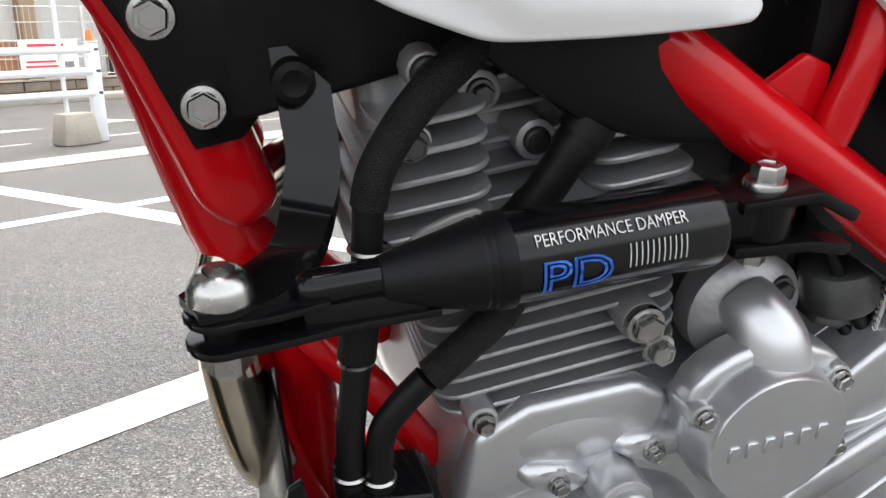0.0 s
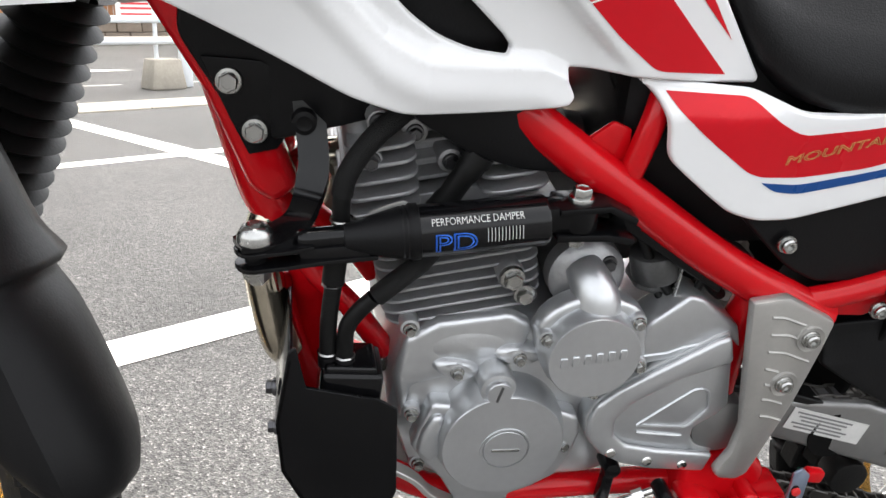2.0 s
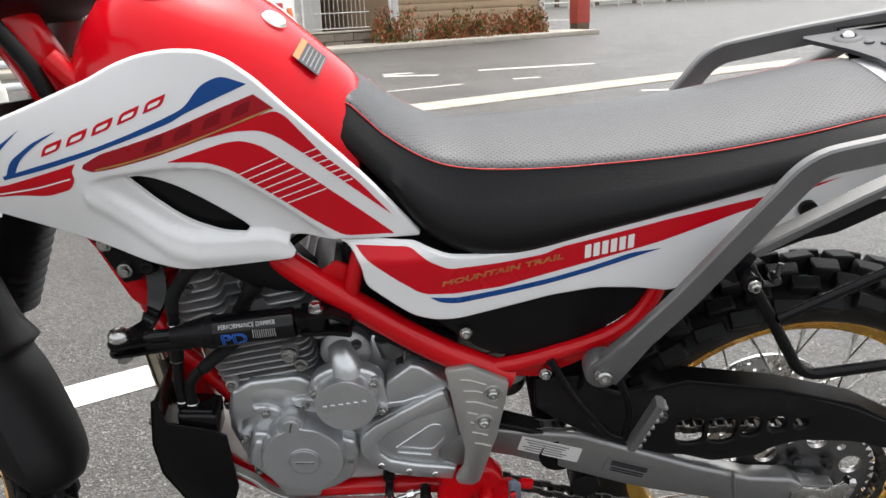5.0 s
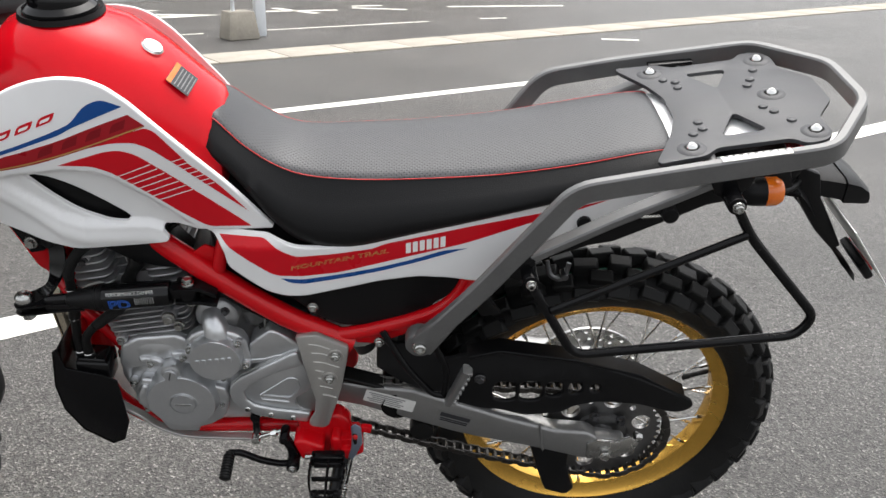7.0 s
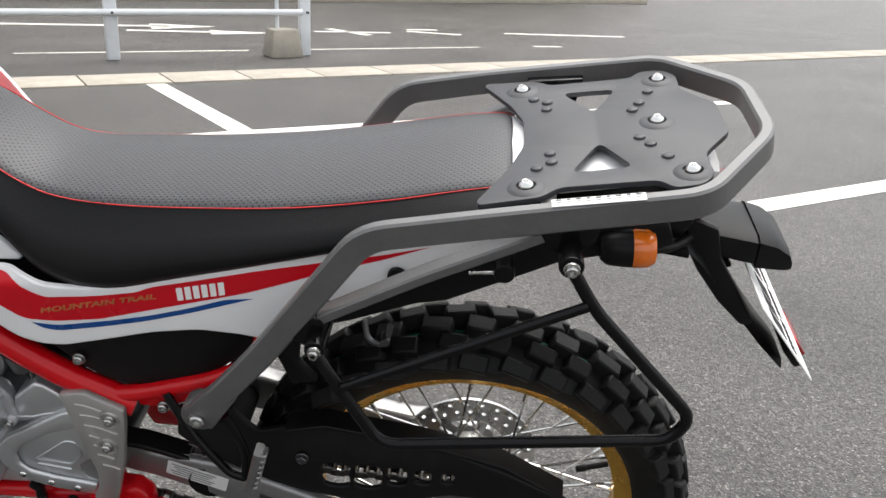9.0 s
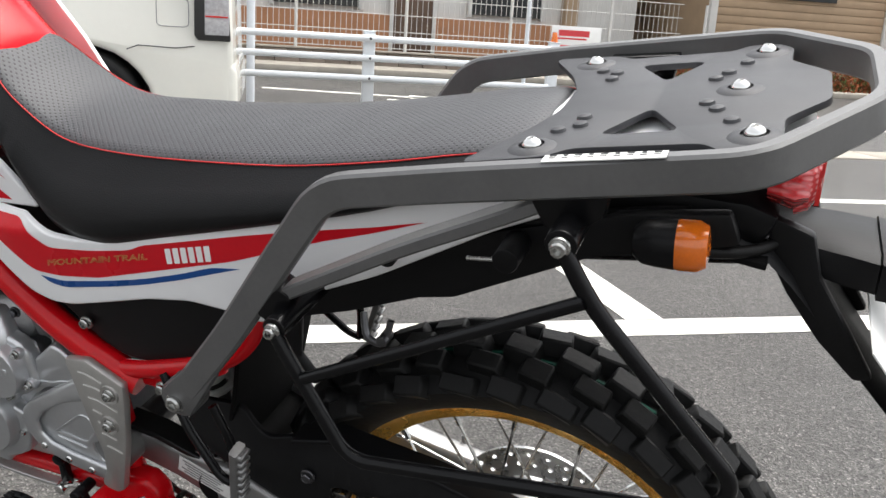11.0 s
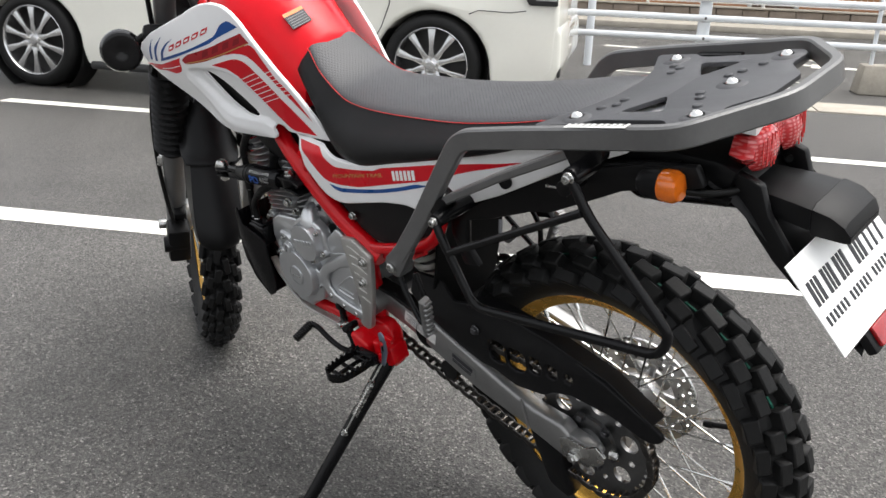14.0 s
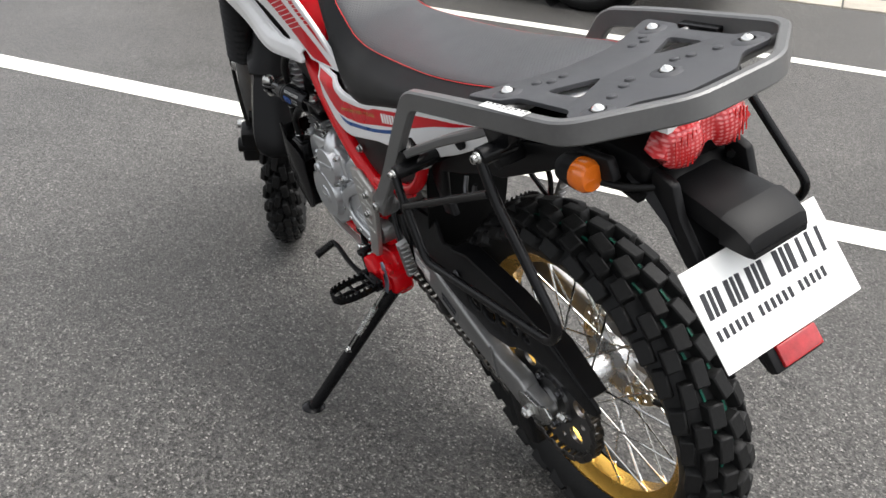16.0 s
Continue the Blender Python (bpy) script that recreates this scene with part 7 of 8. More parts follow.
part("tail_housing", prism([(0.06, 0.84), (0.20, 0.835), (0.226, 0.826), (0.215, 0.800), (0.18, 0.786), (0.05, 0.788)], -0.070, 0.070, 0.008), M_BLACK, bike, "black plastic tail housing")
def hood_ring(x, w0, w1, z0, z1):
    """a section, wide below and narrower on top"""
    return [(x, -w0, z0), (x, -w0, z0 + 0.008), (x, -w1 - 0.004, z1 - 0.004), (x, -w1 + 0.006, z1), (x, w1 - 0.006, z1), (x, w1 + 0.004, z1 - 0.004), (x, w0, z0 + 0.008), (x, w0, z0)]


part("plate_lamp_hood", loft([hood_ring(*r) for r in ((0.225, 0.044, 0.032, 0.778, 0.798), (0.248, 0.046, 0.036, 0.772, 0.796), (0.280, 0.046, 0.039, 0.764, 0.793), (0.303, 0.046, 0.041, 0.760, 0.790))]), M_BLACK, bike, "black plastic number plate lamp hood", 28)
part("plate_lamp_cap", loft([hood_ring(*r) for r in ((0.3045, 0.048, 0.043, 0.756, 0.7915), (0.325, 0.046, 0.042, 0.754, 0.786), (0.341, 0.043, 0.040, 0.752, 0.775), (0.347, 0.040, 0.037, 0.752, 0.763))]), M_BLACK, bike, "", 28)
part("rear_mudguard", loft([[(x, -w, z), (x, -w * 0.86, z + 0.010), (x, 0, z + 0.013), (x, w * 0.86, z + 0.010), (x, w, z)] for x, w, z in ((0.190, 0.074, 0.806), (0.222, 0.074, 0.788), (0.240, 0.071, 0.770), (0.262, 0.064, 0.742), (0.29, 0.055, 0.702), (0.335, 0.043, 0.645), (0.372, 0.036, 0.604))], False), M_BLACK, bike, "black plastic rear mudguard", 45)
both("mudguard_side", prism([(0.215, 0.826), (0.252, 0.812), (0.262, 0.775), (0.292, 0.728), (0.315, 0.690), (0.300, 0.686), (0.268, 0.718), (0.238, 0.758), (0.222, 0.786)], -0.064, -0.050, 0.004), M_BLACK)
nslope = math.degrees(math.atan2(0.100, 0.075))
nplate = part("number_plate", box(0, 0, 0, 0.120, 0.2155, 0.002, 0.001), M_PLATEWHITE, bike, "white dealer display plate with dark bars", 0)
nplate.matrix_basis = pose(0.340, 0, 0.6963, 0, 51.8, 0)
# writing on the plate as plain bars; plate x runs down, y to the right
for y, w in ((-0.084, 0.026), (-0.050, 0.025), (-0.016, 0.027), (0.028, 0.029), (0.0545, 0.0055), (0.0700, 0.0055), (0.0870, 0.0055)):
    strokes = [(y, w)] if w < 0.01 else [(y - w * 0.35, w * 0.26), (y, w * 0.20), (y + w * 0.35, w * 0.26)]
    for sy, sw in strokes:
        bar = part("bar", box(0, 0, 0, 0.030, sw, 0.0008), M_LETTER, nplate, "", 0)
        bar.matrix_basis = pose(-0.015, sy, 0.0013) @ Matrix(((1, 0, 0, 0), (-0.14, 1, 0, 0), (0, 0, 1, 0), (0, 0, 0, 1)))
y = -0.0955
for word in (6, 6, 5):
    for k in range(word):
        part("bar", box(0.019, y, 0.0013, 0.0125, 0.0048, 0.0008), M_LETTER, nplate, "", 0)
        y += 0.0094
    y += 0.0075
refl = part("rear_reflector", box(0.378, -0.010, 0.632, 0.014, 0.076, 0.033, 0.004, (0, -38, 0)), M_BLACK, bike)
part("reflector_lens", box(0.385, -0.006, 0.638, 0.006, 0.062, 0.026, 0.002, (0, -38, 0)), M_REFLECTOR, bike, "red rear reflector")
for s in (-1, 1):
    part("blinker_stem", tube(bent([(0.235, s * 0.045, 0.800), (0.205, s * 0.085, 0.800), (0.150, s * 0.108, 0.806)], 0.02, 4), 0.005, 10), M_RUBBER, bike)
    part("blinker_body", lathe([(0, -0.026), (0.012, -0.026), (0.0175, -0.019), (0.019, -0.009), (0.020, 0.006), (0, 0.006)], (0.148, s * 0.110, 0.812), (1, 0, 0.05), 24), M_BLACK, bike, "black indicator housing")
    part("blinker_lens", lathe([(0.0194, 0.005), (0.0203, 0.009), (0.0200, 0.022), (0.016, 0.029), (0, 0.031)], (0.148, s * 0.110, 0.812), (1, 0, 0.05), 24), M_ORANGE, bike, "amber indicator lens")

# ---- front end, steered to the right ----
AX = Vector((-0.415, 0, -0.910)).normalized()
STEER = Matrix.Translation((-0.92, -0.03, 0.93)) @ Matrix.Rotation(radians(28), 4, AX) @ Matrix.Translation((0.92, 0, -0.93))
front = STEER
F_AXLE = Vector((-1.320, 0, 0.354))
fa = STEER @ pose(*F_AXLE)
spoked_rim("front_rim", 0.268, 0.048, 0.034, 0.070, fa, bike, "gold anodised spoked front rim")
tyre("front_tyre", 0.345, 0.078, 0.275, "black knobbly front tyre", 38, bike, fa)
def fpart(name, bm, material, label="", smooth=38):
    return part(name, moved(bm, STEER), material, bike, label, smooth)
fpart("front_hub", lathe([(0, -0.060), (0.018, -0.060), (0.040, -0.050), (0.042, -0.036), (0.022, -0.030), (0.022, 0.030), (0.042, 0.036), (0.042, 0.050), (0.018, 0.060), (0, 0.060)], F_AXLE, n=30), M_HUB, "polished aluminium hub")
leg = -AX
for s in (-1, 1):
    base = F_AXLE + Vector((0.055, s * 0.094 + 0.018, 0))
    fpart("fork_lower", join(tube([base - leg * 0.05, base, base + leg * 0.12, base + leg * 0.27], [0.020, 0.024, 0.025, 0.026], 20), box(base.x, base.y, base.z, 0.052, 0.034, 0.062, 0.008, (0, -24, 0))), M_RACK, "dark grey fork lower leg")
    fpart("fork_upper", tube([base + leg * 0.40, base + leg * 0.72], 0.0225, 18), M_RACK, "dark fork tube")
    prof, nb = [], 12
    for k in range(nb * 4 + 1):
        h = 0.255 + 0.215 * k / (nb * 4)
        prof.append((0.036 + 0.0065 * math.cos(2 * math.pi * k / 4), h))
    fpart("fork_boot", lathe(prof, base, leg, 24), M_RUBBER, "ribbed black rubber fork boot")
    fpart("fork_clamp_ring", lathe([(0.030, 0.24), (0.033, 0.244), (0.033, 0.258), (0.030, 0.262)], base, leg, 24), M_BLACK)
    fpart("axle_clamp", cyl(base + Vector((0, s * 0.012, 0)), base + Vector((0, s * 0.045, 0)), 0.012, n=16, bev=0.002), M_STEEL)
fpart("lower_clamp", box(-0.985, 0, 0.862, 0.10, 0.25, 0.034, 0.010, (0, -24, 0)), M_BLACK, "black lower fork clamp")
fpart("upper_clamp", box(-0.930, 0, 1.000, 0.09, 0.24, 0.028, 0.010, (0, -24, 0)), M_BLACK, "black upper fork clamp")
fdisc = disc("front_brake_disc", STEER @ pose(F_AXLE.x, -0.062, F_AXLE.z) @ Matrix.Diagonal((1.2, 1, 1.2, 1)), bike)
fpart("brake_caliper", join(box(-1.205, -0.078, 0.330, 0.060, 0.055, 0.100, 0.010, (0, 20, 0)), box(-1.225, -0.070, 0.385, 0.040, 0.030, 0.060, 0.006, (0, 30, 0)), cyl((-1.195, -0.115, 0.325), (-1.195, -0.06, 0.325), 0.020, n=18, bev=0.003)), M_BLACK, "black front brake caliper")
fpart("brake_hose", tube(curve_points([(-1.20, -0.085, 0.37), (-1.195, -0.100, 0.45), (-1.185, -0.112, 0.55), (-1.15, -0.116, 0.66), (-1.09, -0.110, 0.75), (-1.03, -0.10, 0.83), (-0.98, -0.11, 0.95)], 5), 0.0052, 10), M_RUBBER, "black brake hose")
fpart("hose_guide", box(-1.185, -0.100, 0.545, 0.016, 0.028, 0.026, 0.004), M_STEEL)
# mud flap behind the wheel, high front fender
flap_rows = [(-1.090, 0.040, 0.700, 0.06), (-1.070, 0.048, 0.655, 0.07), (-1.045, 0.054, 0.600, 0.08), (-1.027, 0.064, 0.574, 0.09), (-1.033, 0.054, 0.566, 0.11), (-1.010, 0.056, 0.535, 0.11), (-0.982, 0.058, 0.480, 0.095), (-0.962, 0.056, 0.435, 0.075), (-0.957, 0.048, 0.405, 0.05), (-0.967, 0.034, 0.390, 0.03)]
flap_xwz = curve_points([(r[0], r[1], r[2]) for r in flap_rows], 4)
flap_depth = curve_points([(r[3], 0, 0) for r in flap_rows], 4)
flap_rows = [(p.x, p.y, p.z, q.x) for p, q in zip(flap_xwz, flap_depth)]
fpart("mud_flap", loft([[(x - e, -w * 1.02, z + 0.35 * e), (x - e * 0.5, -w * 1.0, z + 0.12 * e), (x - 0.012, -w * 0.90, z), (x, -w * 0.55, z), (x + 0.005, 0, z), (x, w * 0.55, z), (x - 0.012, w * 0.90, z), (x - e * 0.5, w * 1.0, z + 0.12 * e), (x - e, w * 1.02, z + 0.35 * e)] for x, w, z, e in flap_rows], False), M_BLACK, "black moulded mud flap behind the front wheel", 45)
fpart("front_fender", loft([[(x, -w, z - 0.03), (x, -w * 0.9, z - 0.006), (x, 0, z), (x, w * 0.9, z - 0.006), (x, w, z - 0.03)] for x, w, z in ((-0.93, 0.055, 0.808), (-0.99, 0.075, 0.800), (-1.08, 0.085, 0.812), (-1.20, 0.085, 0.812), (-1.35, 0.08, 0.78), (-1.50, 0.07, 0.72), (-1.56, 0.05, 0.69))], False), M_WHITE, "white plastic high front fender", 45)
# handlebar, clamps, lamp and mirror stubs just in view
fpart("handlebar", tube(bent([(-0.84, -0.40, 1.135), (-0.87, -0.20, 1.115), (-0.90, -0.10, 1.045), (-0.90, 0.10, 1.045), (-0.87, 0.20, 1.115), (-0.84, 0.40, 1.135)], 0.05, 5), 0.0112, 14), M_SATIN, "black steel handlebar")
for s in (-1, 1):
    fpart("handlebar_clamp", box(-0.905, s * 0.05, 1.030, 0.035, 0.028, 0.045, 0.006), M_BLACK)
    fpart("grip", cyl((-0.85, s * 0.29, 1.128), (-0.838, s * 0.41, 1.137), 0.0165, n=18, bev=0.003), M_RUBBER)
    # indicator on a rubber stem beside the lamp, turned with the fork
    c = Vector((-1.066, -0.163, 0.866)) if s < 0 else STEER @ Vector((-1.02, 0.165, 0.880))
    back = (STEER.to_3x3() @ Vector((1, 0, 0.05))).normalized()
    inner = STEER @ Vector((-0.985, s * 0.10, 0.880))
    part("front_blinker_stem", tube([inner, inner.lerp(c, 0.75)], 0.0075, 10), M_RUBBER, bike)
    part("front_blinker", lathe([(0, -0.010), (0.012, -0.012), (0.032, -0.016), (0.038, -0.014), (0.042, -0.006), (0.043, 0.010), (0.040, 0.024), (0.026, 0.040), (0, 0.042)], c, -back, 32), M_BLACKGLOSS, bike, "round black front indicator, seen from behind")
    part("front_blinker_lens", lathe([(0.0405, 0.020), (0.034, 0.038), (0.016, 0.048), (0, 0.050)], c, -back, 28), M_ORANGE, bike, "amber front indicator lens")
fpart("headlight", lathe([(0, 0.0), (0.05, 0.004), (0.078, 0.03), (0.085, 0.07), (0.085, 0.085), (0, 0.10)], (-1.06, 0, 0.955), (-1, 0, -0.05), 36), M_BLACK, "round black headlight shell")
fpart("headlight_glass", lathe([(0.084, 0.084), (0.078, 0.096), (0.04, 0.108), (0, 0.112)], (-1.06, 0, 0.955), (-1, 0, -0.05), 36), M_CLEARLAMP)
fpart("meter", box(-1.00, 0, 1.075, 0.05, 0.12, 0.07, 0.012, (0, -35, 0)), M_BLACK, "black instrument housing")
part("cable_loom", tube(curve_points([(-0.93, -0.06, 0.99), (-0.90, -0.065, 0.94), (-0.885, -0.06, 0.88), (-0.88, -0.05, 0.82)], 5), 0.009, 10), M_RUBBER, bike)
part("red_stay", tube([(-0.885, -0.055, 0.950), (-0.845, -0.060, 0.905)], 0.012, 12), M_REDFRAME, bike)


# ---- parked van; local x along its length to the rear, y away from the motorcycle ----
van = thing("van", "pearl white minivan parked beside the lot, tinted windows", "van", on_lot(-1.21, 4.22, 0.0, -1.2))
def arch(cx, r, z0, n=14):
    return [(cx - r * math.cos(math.pi * k / n), z0 + r * math.sin(math.pi * k / n) * 0.98) for k in range(n + 1)]
side = [(0.80, 0.34), (0.81, 0.60), (0.80, 0.95), (0.74, 1.45), (0.66, 1.80), (0.40, 1.86), (-1.2, 1.88), (-2.3, 1.80), (-3.05, 1.22), (-3.65, 1.02), (-3.80, 0.80), (-3.82, 0.45), (-3.74, 0.22)]
side += [(-3.32, 0.20)] + arch(-2.90, 0.385, 0.30) + [(-2.48, 0.18), (-0.42, 0.18)] + arch(0.0, 0.385, 0.30) + [(0.40, 0.20), (0.72, 0.24)]
vb = prism(side, 0.03, 1.72, 0.035, 3)
for v in vb.verts:
    if v.co.z > 0.95:
        k = (v.co.z - 0.95) * 0.16
        v.co.y += k if v.co.y < 0.9 else -k
part("body", vb, M_VANPAINT, van, "pearl white painted body", 35)
part("side_window", prism([(0.55, 1.12), (0.52, 1.66), (-0.55, 1.70), (-0.62, 1.10)], 0.060, 0.105, 0.01), M_CARGLASS, van)
part("side_window", prism([(-0.72, 1.10), (-0.66, 1.70), (-1.75, 1.70), (-1.85, 1.08)], 0.060, 0.105, 0.01), M_CARGLASS, van)
part("side_window", prism([(-1.95, 1.08), (-1.86, 1.68), (-2.30, 1.66), (-2.85, 1.20), (-2.85, 1.08)], 0.060, 0.105, 0.01), M_CARGLASS, van)
part("windscreen", prism([(-2.36, 1.76), (-2.40, 1.72), (-3.02, 1.21), (-2.99, 1.25)], 0.22, 1.52, 0.004), M_CARGLASS, van)
for s, xs in ((0.0, None),):
    lamp = part("tail_lamp", prism([(0.62, 0.735), (0.60, 0.76), (0.60, 1.40), (0.70, 1.42), (0.78, 1.00), (0.795, 0.735)], 0.012, 0.10, 0.008), M_CARBLACK, van, "tall tail lamp with smoked rim")
    part("lamp_lens", prism([(0.655, 0.765), (0.655, 1.38), (0.72, 1.38), (0.785, 1.00), (0.788, 0.765)], 0.006, 0.03, 0.006), M_CLEARLAMP, lamp)
    part("lamp_divider", box(0.72, 0.004, 0.865, 0.12, 0.006, 0.008), M_REDLENS, lamp)
for cx, wname in ((0.0, "rear"), (-2.90, "front")):
    part("wheel_well", lathe([(0, 0.0), (0.375, 0.0), (0.375, -0.24)], (cx, 0.30, 0.31), (0, 1, 0), 40), M_CARBLACK, van)
    wt = part("wheel", lathe([(0.232, 0.012), (0.245, -0.012), (0.262, -0.020), (0.300, -0.012), (0.322, 0.012), (0.328, 0.05), (0.328, 0.18), (0.30, 0.21), (0.23, 0.21)], (cx, 0.05, 0.328), (0, 1, 0), 56), M_TYRE, van, "car tyre")
    part("alloy_rim", lathe([(0.228, 0.20), (0.226, 0.03), (0.232, -0.006), (0.240, -0.014), (0.246, -0.010), (0.240, 0.02)], (cx, 0.05, 0.328), (0, 1, 0), 56), M_ALLOY, wt, "polished alloy rim")
    part("brake_back", lathe([(0, 0.11), (0.226, 0.12)], (cx, 0.05, 0.328), (0, 1, 0), 40), M_CARBLACK, wt)
    sp = None
    for k in range(10):
        a = 2 * math.pi * k / 10
        m = Matrix.Translation((cx, 0.05, 0.328)) @ Matrix.Rotation(a, 4, "Y")
        if sp is None:
            sp = part("rim_spoke", prism([(-0.022, 0.050), (-0.014, 0.12), (-0.026, 0.232), (0.026, 0.232), (0.014, 0.12), (0.022, 0.050)], -0.004, 0.025, 0.005), M_ALLOY, wt)
            sp.matrix_basis = m
        else:
            same_mesh(sp, m)
    part("hub_cap", lathe([(0, -0.012), (0.026, -0.010), (0.034, -0.002), (0.062, 0.004), (0.066, 0.03)], (cx, 0.05, 0.328), (0, 1, 0), 30), M_ALLOY, wt)
    for k in range(5):
        a = 2 * math.pi * k / 5 + 0.3
        part("wheel_nut", cyl((cx + 0.048 * math.cos(a), 0.042, 0.328 + 0.048 * math.sin(a)), (cx + 0.048 * math.cos(a), 0.07, 0.328 + 0.048 * math.sin(a)), 0.009, n=8), M_CHROME, wt)
# panel gaps, fuel lid, handles, bumper joint
for pts in ([(-0.36, 0.34), (-0.40, 0.44), (-0.33, 0.56), (-0.28, 0.70), (-0.27, 1.10)], [(0.24, 0.665), (0.30, 0.69), (0.50, 0.685), (0.60, 0.70)], [(-1.90, 0.24), (-1.90, 1.05)], [(-2.10, 0.30), (-1.90, 0.26)]):
    part("panel_gap", tube([(x, 0.0285, z) for x, z in pts], 0.003, 6), M_CARBLACK, van)
part("fuel_lid", tube(bent([(0.40, 0.0285, 0.95), (0.40, 0.0285, 0.80), (0.57, 0.0285, 0.80), (0.57, 0.0285, 0.95), (0.40, 0.0285, 0.95)], 0.03, 4), 0.0025, 6), M_GREYBAR, van)
part("door_handle", box(-1.0, 0.020, 0.95, 0.20, 0.03, 0.03, 0.01), M_VANPAINT, van)
part("side_sill", box(-1.45, 0.045, 0.185, 2.0, 0.06, 0.06, 0.02), M_CARBLACK, van)
part("rear_bumper", prism([(0.60, 0.22), (0.78, 0.24), (0.835, 0.36), (0.83, 0.58), (0.79, 0.64), (0.62, 0.62)], 0.034, 1.716, 0.03, 3), M_VANPAINT, van)
part("fog_recess", box(0.825, 0.10, 0.33, 0.02, 0.10, 0.06, 0.01), M_CARBLACK, van)

# ---- white pipe guard rail ----
rail_th = thing("guard_rail", "white painted three-bar pipe guard rail beside the road", "guard rail", on_lot(0, 6.92))
for z in (0.745, 0.575, 0.400):
    part("rail_bar", cyl((-7.0, -0.02, z), (2.40, -0.02, z), 0.029, n=14), M_RAILPAINT, rail_th)
for u in (-6.95, -5.23, -3.51, -1.79, -0.97, 0.725, 2.45):
    post = part("rail_post", box(u, 0.05, 0.40, 0.105, 0.07, 0.80, 0.012), M_RAILPAINT, rail_th)
    part("post_cap", box(u, 0.05, 0.806, 0.11, 0.075, 0.012, 0.004), M_RAILPAINT, post)
    for z in (0.745, 0.575, 0.400):
        part("rail_bolt", cyl((u, -0.055, z), (u, -0.02, z), 0.012, n=8), M_BOLT_DARK, post)
part("reflector", cyl((2.45, 0.05, 0.81), (2.45, 0.05, 0.90), 0.035, 0.022, n=12), M_ORANGE, rail_th, "amber post reflector")
fb = bevelled(box(0, 0, 0.11, 0.23, 0.22, 0.22), 0.015)
for v in fb.verts:
    if v.co.z > 0.1:
        v.co.x *= 0.80
        v.co.y *= 0.80
foot_block = tagged(link_mesh("concrete_block", moved(fb, pose(0, 0, 0) @ on_lot(2.22, 6.93) @ Matrix.Diagonal((1.35, 1.2, 1.15, 1))), M_CONCRETE), "weathered cream concrete footing block beside the rail post", "concrete block")
pole = tagged(link_mesh("pole", moved(cyl((0, 0, 0.2), (0, 0, 1.9), 0.018, n=14), on_lot(2.17, 6.93)), M_RAILPAINT), "thin white painted pipe pole in a concrete footing", "pole")
gp = tagged(link_mesh("post", moved(cyl((0, 0, 0), (0, 0, 1.1), 0.04, n=16), on_lot(-0.3, 7.9)), M_RAILPAINT), "slim white roadside post", "post")

# ---- across the road ----
wall_th = thing("block_wall", "low weathered block wall carrying a white mesh fence", "wall", on_lot(0, 15.2))
part("wall_core", box(-2.0, 0.16, 0.17, 20.0, 0.22, 0.34), M_BLOCK, wall_th)
blk = None
for row in range(2):
    for i in range(44):
        m = pose(-11.8 + i * 0.45 + 0.22 * row, 0.02 + 0.012 * ((i * 7 + row) % 3), 0.085 + row * 0.165)
        if blk is None:
            blk = part("block", box(0, 0, 0, 0.435, 0.10, 0.155, 0.012), M_BLOCK, wall_th)
            blk.matrix_basis = m
        else:
            same_mesh(blk, m)
part("coping", box(-2.0, 0.12, 0.355, 20.0, 0.34, 0.03, 0.006), M_CONCRETE, wall_th)
fence = thing("mesh_fence", "white welded mesh fence on the wall", "fence", on_lot(0, 15.3))
for i in range(11):
    part("fence_post", cyl((-11.5 + i * 2.0, 0, 0.36), (-11.5 + i * 2.0, 0, 1.6), 0.03, n=10), M_TRIM, fence)
wires = [cyl((-12, 0, z), (8, 0, z), 0.008, n=5) for z in (0.42, 0.72, 1.02, 1.32, 1.58)] + [cyl((-12 + i * 0.1, 0.01, 0.40), (-12 + i * 0.1, 0.01, 1.60), 0.005, n=4) for i in range(200)]
tagged(part("mesh_wire", join(*wires), M_TRIM, fence), kind="stuff")
sign = tagged(link_mesh("sign_board", moved(box(0, 0, 0.72, 1.0, 0.02, 0.62, 0.004), on_lot(5.75, 15.1)), M_PLATEWHITE), "white notice board with red print, hung on the fence", "sign")
for k, (x, z, w, h) in enumerate(((-0.05, 0.90, 0.62, 0.11), (-0.08, 0.80, 0.58, 0.03), (-0.15, 0.66, 0.5, 0.035), (-0.12, 0.58, 0.6, 0.035), (0.33, 0.60, 0.16, 0.10), (-0.1, 0.48, 0.62, 0.03))):
    part("print_bar", moved(box(x, -0.013, z, w, 0.004, h), on_lot(5.75, 15.1)), M_SIGNRED if k != 4 else M_GREYBAR, sign, "", 0)
house = thing("house", "low house with orange-brown base and pale walls behind the fence", "house", on_lot(0, 17.5))
part("wall", box(-3.0, 4.0, 3.0, 22.0, 8.0, 6.0), M_TRIM, house)
part("base_wall", box(-0.5, -0.06, 0.62, 14.0, 0.10, 0.85), M_BRICKWALL, house, "orange-brown tiled base wall")
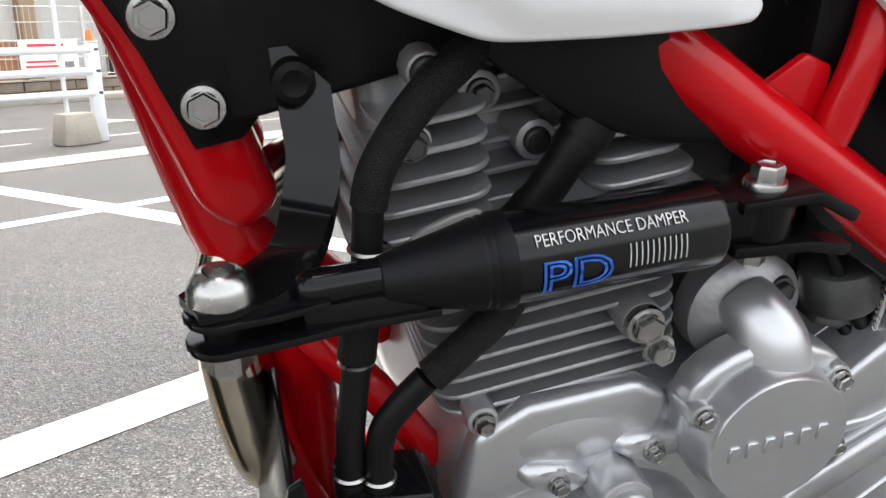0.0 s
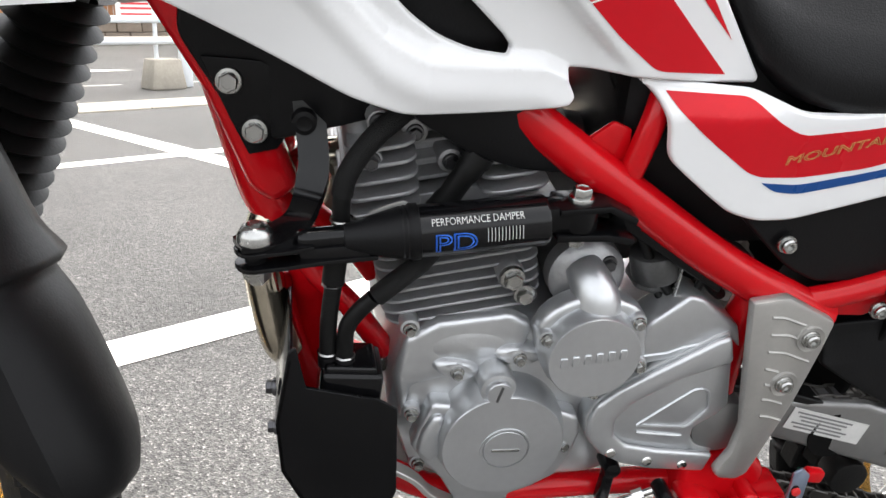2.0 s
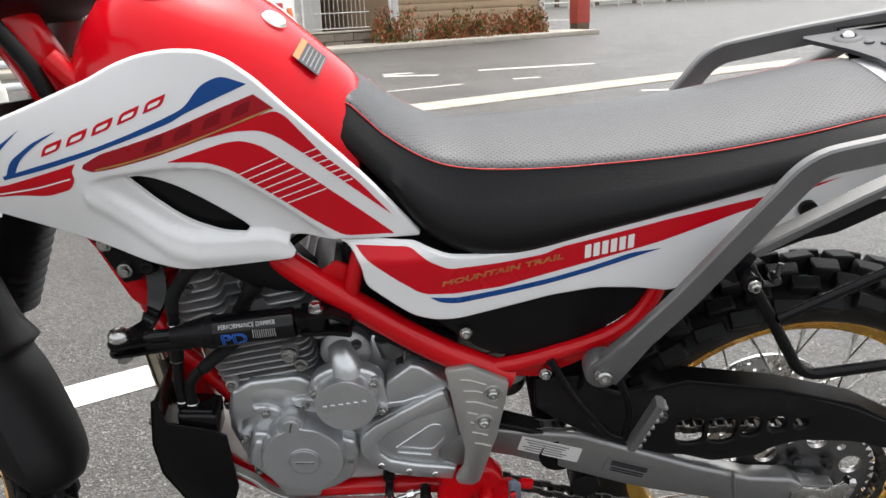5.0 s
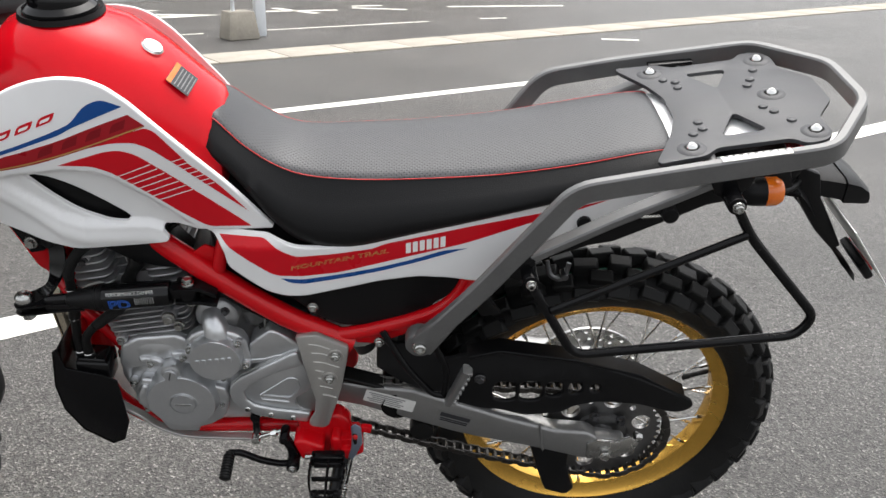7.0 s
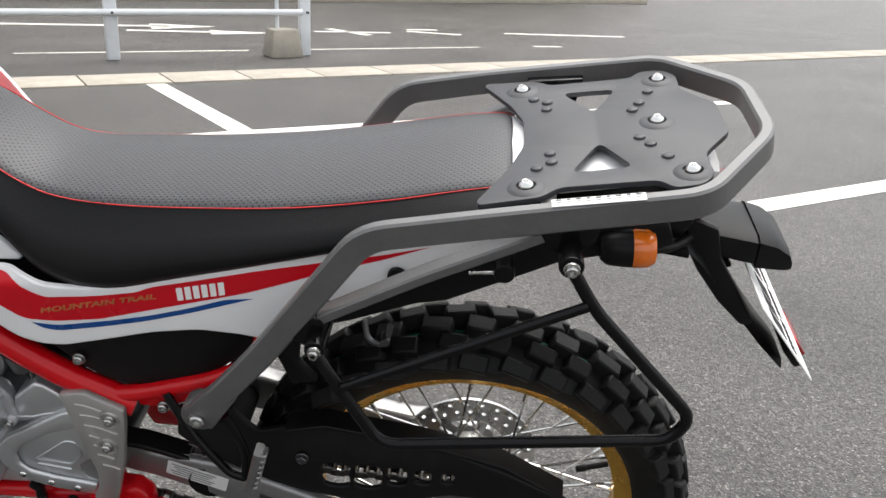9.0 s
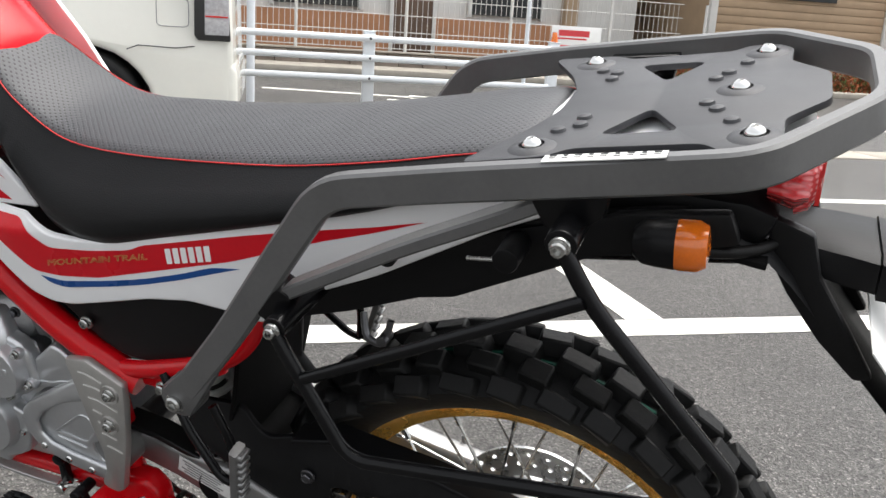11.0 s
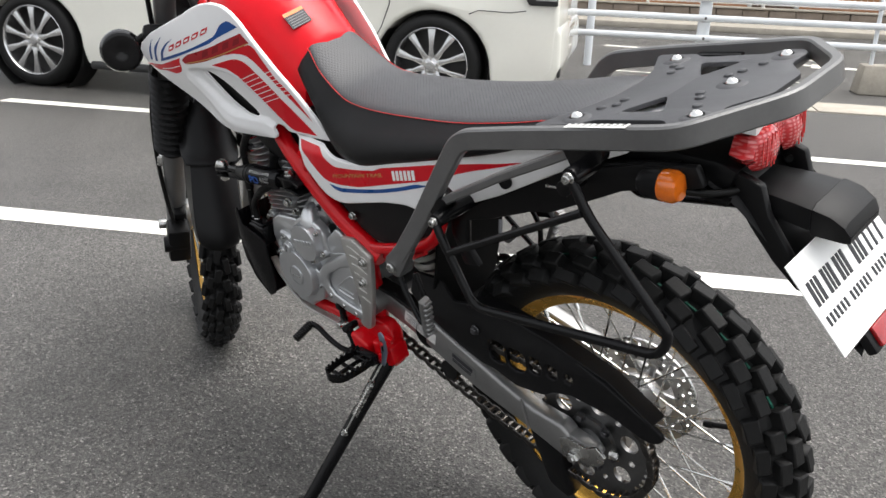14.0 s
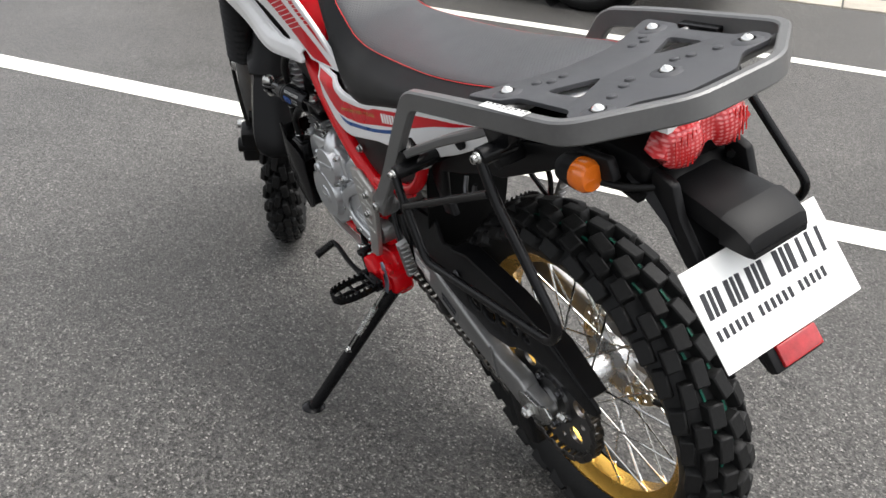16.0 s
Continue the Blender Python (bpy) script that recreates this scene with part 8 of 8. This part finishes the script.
for k, (x, w, z0, z1, m) in enumerate(((-5.5, 3.4, 0.2, 2.2, M_PALEWALL), (1.0, 1.8, 1.15, 2.3, M_DARKWIN), (-1.2, 1.4, 1.15, 2.3, M_DARKWIN), (5.0, 1.6, 1.15, 2.3, M_DARKWIN), (3.0, 0.9, 0.2, 2.2, M_WOOD), (-9.5, 2.0, 1.1, 2.2, M_DARKWIN))):
    wdw = part("window" if m is M_DARKWIN else "shutter" if m is M_PALEWALL else "door", box(x, -0.08, (z0 + z1) / 2, w, 0.08, z1 - z0, 0.01), m, house)
    for sx in (-w / 2, w / 2):
        part("frame", box(x + sx, -0.10, (z0 + z1) / 2, 0.08, 0.12, z1 - z0 + 0.1, 0.01), M_TRIM, wdw)
for x in (-2.6, 6.4):
    part("corner_pillar", box(x, -0.15, 1.6, 0.30, 0.30, 3.2, 0.02), M_TANWALL, house)
part("roof", moved(prism([(-14.6, 6.0), (-14.6, 6.2), (-3.0, 8.4), (8.6, 6.2), (8.6, 6.0)], -0.6, 8.6), Matrix.Identity(4)), M_ROOF, house)
tan = thing("tan_house", "tan siding house with white corner trim", "house", on_lot(0, 15.9))
part("wall", box(11.0, 4.0, 3.0, 4.2, 8.0, 6.0), M_TANWALL, tan)
for k in range(26):
    part("siding_board", box(11.0, -0.012, 0.10 + k * 0.16, 4.2, 0.024, 0.15, 0.006), M_TANWALL, tan)
for x in (8.95, 13.08):
    part("corner_trim", box(x, -0.02, 3.0, 0.16, 0.12, 6.0, 0.01), M_TRIM, tan)
part("foundation", box(11.0, -0.06, 0.14, 4.3, 0.14, 0.28), M_CONCRETE, tan)
part("window", box(11.0, -0.04, 2.4, 1.5, 0.08, 1.1, 0.01), M_DARKWIN, tan)
part("roof", prism([(8.4, 6.0), (8.4, 6.15), (11.0, 7.6), (13.7, 6.15), (13.7, 6.0)], -0.5, 8.5), M_ROOF, tan)


def shrub(u, v, r, h, seed, group="shrubs by the wall"):
    rnd = random.Random(seed)
    sh = thing("shrub", "low shrub with red, orange and green autumn leaves", "shrub", on_lot(u, v), group)
    for k in range(6):
        a = rnd.uniform(0, 6.28)
        part("stem", tube([(0, 0, 0), (0.3 * r * math.cos(a), 0.3 * r * math.sin(a), 0.5 * h), (0.7 * r * math.cos(a), 0.7 * r * math.sin(a), 0.85 * h)], [0.02, 0.012, 0.005], 6), M_BARK, sh)
    for material, count in ((M_LEAF, 700), (M_LEAFGREEN, 450)):
        bm = bmesh.new()
        for i in range(count):
            a, b, c = rnd.uniform(0, 6.28), rnd.uniform(-0.1, 1), rnd.random() ** 0.5
            lump = 1 + 0.22 * math.sin(3 * a + seed) + 0.15 * math.sin(7 * a)
            p = Vector((r * c * lump * math.cos(a) * math.cos(b), r * c * lump * math.sin(a) * math.cos(b), 0.15 * h + 0.85 * h * c * max(0, math.sin(b)) * lump))
            s = rnd.uniform(0.025, 0.055)
            m = Matrix.Translation(p) @ Euler((rnd.uniform(0, 6), rnd.uniform(0, 6), rnd.uniform(0, 6))).to_matrix().to_4x4()
            vs = [bm.verts.new(m @ Vector(q)) for q in ((-s, 0, 0), (0, -s * 0.5, s * 0.15), (s, 0, 0), (0, s * 0.5, s * 0.15))]
            bm.faces.new(vs)
        tagged(part("leaves", bm, material, sh, "", 0, False), kind="stuff")


for k, (u, r, h) in enumerate(((8.3, 0.55, 0.85), (9.5, 0.45, 0.62), (10.3, 0.50, 0.70), (11.3, 0.5, 0.62), (12.0, 0.42, 0.75))):
    shrub(u, 14.9, r, h, k + 3)
kerb2 = tagged(link_mesh("pavement", slab(-14, 13.2, 14.0, 15.2, 0.0, 0.10, 0.01), M_CONCRETE), "concrete pavement edge across the road", "pavement", kind="structure")
post_red = thing("red_post", "faded red sign post by the driveway", "post", on_lot(13.9, 15.4))
part("column", box(0, 0, 1.2, 0.42, 0.30, 2.0, 0.03), M_POSTRED, post_red)
part("foot", box(0, 0, 0.12, 0.40, 0.28, 0.24, 0.02), M_WOOD, post_red)
# far car park with its pipe fence and pale building
far = thing("far_building", "pale grey building with dark panel joints beyond a car park", "building", on_lot(0, 44))
part("wall", box(55.0, 4.0, 4.0, 70.0, 8.0, 8.0), M_PALEWALL, far)
part("roof", box(55.0, 4.0, 8.1, 71.0, 8.6, 0.3), M_ROOF, far)
for k in range(18):
    part("panel_joint", box(24 + k * 3.6, -0.03, 4.0, 0.35, 0.08, 8.0), M_WOOD, far)
ffence = thing("pipe_fence", "white pipe fence at the edge of the far car park", "fence", on_lot(0, 38))
for z in (0.35, 1.5):
    part("fence_bar", cyl((28, 0, z), (80, 0, z), 0.05, n=8), M_TRIM, ffence)
for k in range(27):
    part("fence_post", cyl((28 + k * 2, 0, 0), (28 + k * 2, 0, 1.55), 0.06, n=8), M_TRIM, ffence)
trunk = thing("tree", "dark trunk and thin crown of a roadside tree", "tree", on_lot(27.0, 34.0))
part("trunk", tube([(0, 0, 0), (0.1, 0, 2.0), (0.0, 0.1, 4.5)], [0.5, 0.36, 0.22], 10), M_BARK, trunk)
rnd = random.Random(5)
for k in range(7):
    a = k * 0.9
    part("limb", tube([(0, 0, 3.2 + 0.2 * k), (1.0 * math.cos(a), 1.0 * math.sin(a), 4.4 + 0.2 * k), (2.0 * math.cos(a), 2.0 * math.sin(a), 5.4 + 0.15 * k)], [0.14, 0.08, 0.03], 6), M_BARK, trunk)
bm = bmesh.new()
for i in range(2600):
    a, b, c = rnd.uniform(0, 6.28), rnd.uniform(-0.5, 1.4), rnd.random() ** 0.4
    p = Vector((2.6 * c * math.cos(a) * math.cos(b), 2.6 * c * math.sin(a) * math.cos(b), 5.4 + 1.9 * c * math.sin(b))) + Vector((rnd.gauss(0, 0.2), rnd.gauss(0, 0.2), rnd.gauss(0, 0.2)))
    s = rnd.uniform(0.06, 0.14)
    m = Matrix.Translation(p) @ Euler((rnd.uniform(0, 6), rnd.uniform(0, 6), rnd.uniform(0, 6))).to_matrix().to_4x4()
    bm.faces.new([bm.verts.new(m @ Vector(q)) for q in ((-s, 0, 0), (0, -s * 0.5, 0), (s, 0, 0), (0, s * 0.5, 0))])
tagged(part("crown", bm, M_LEAFGREEN, trunk, "", 0, False), kind="stuff")
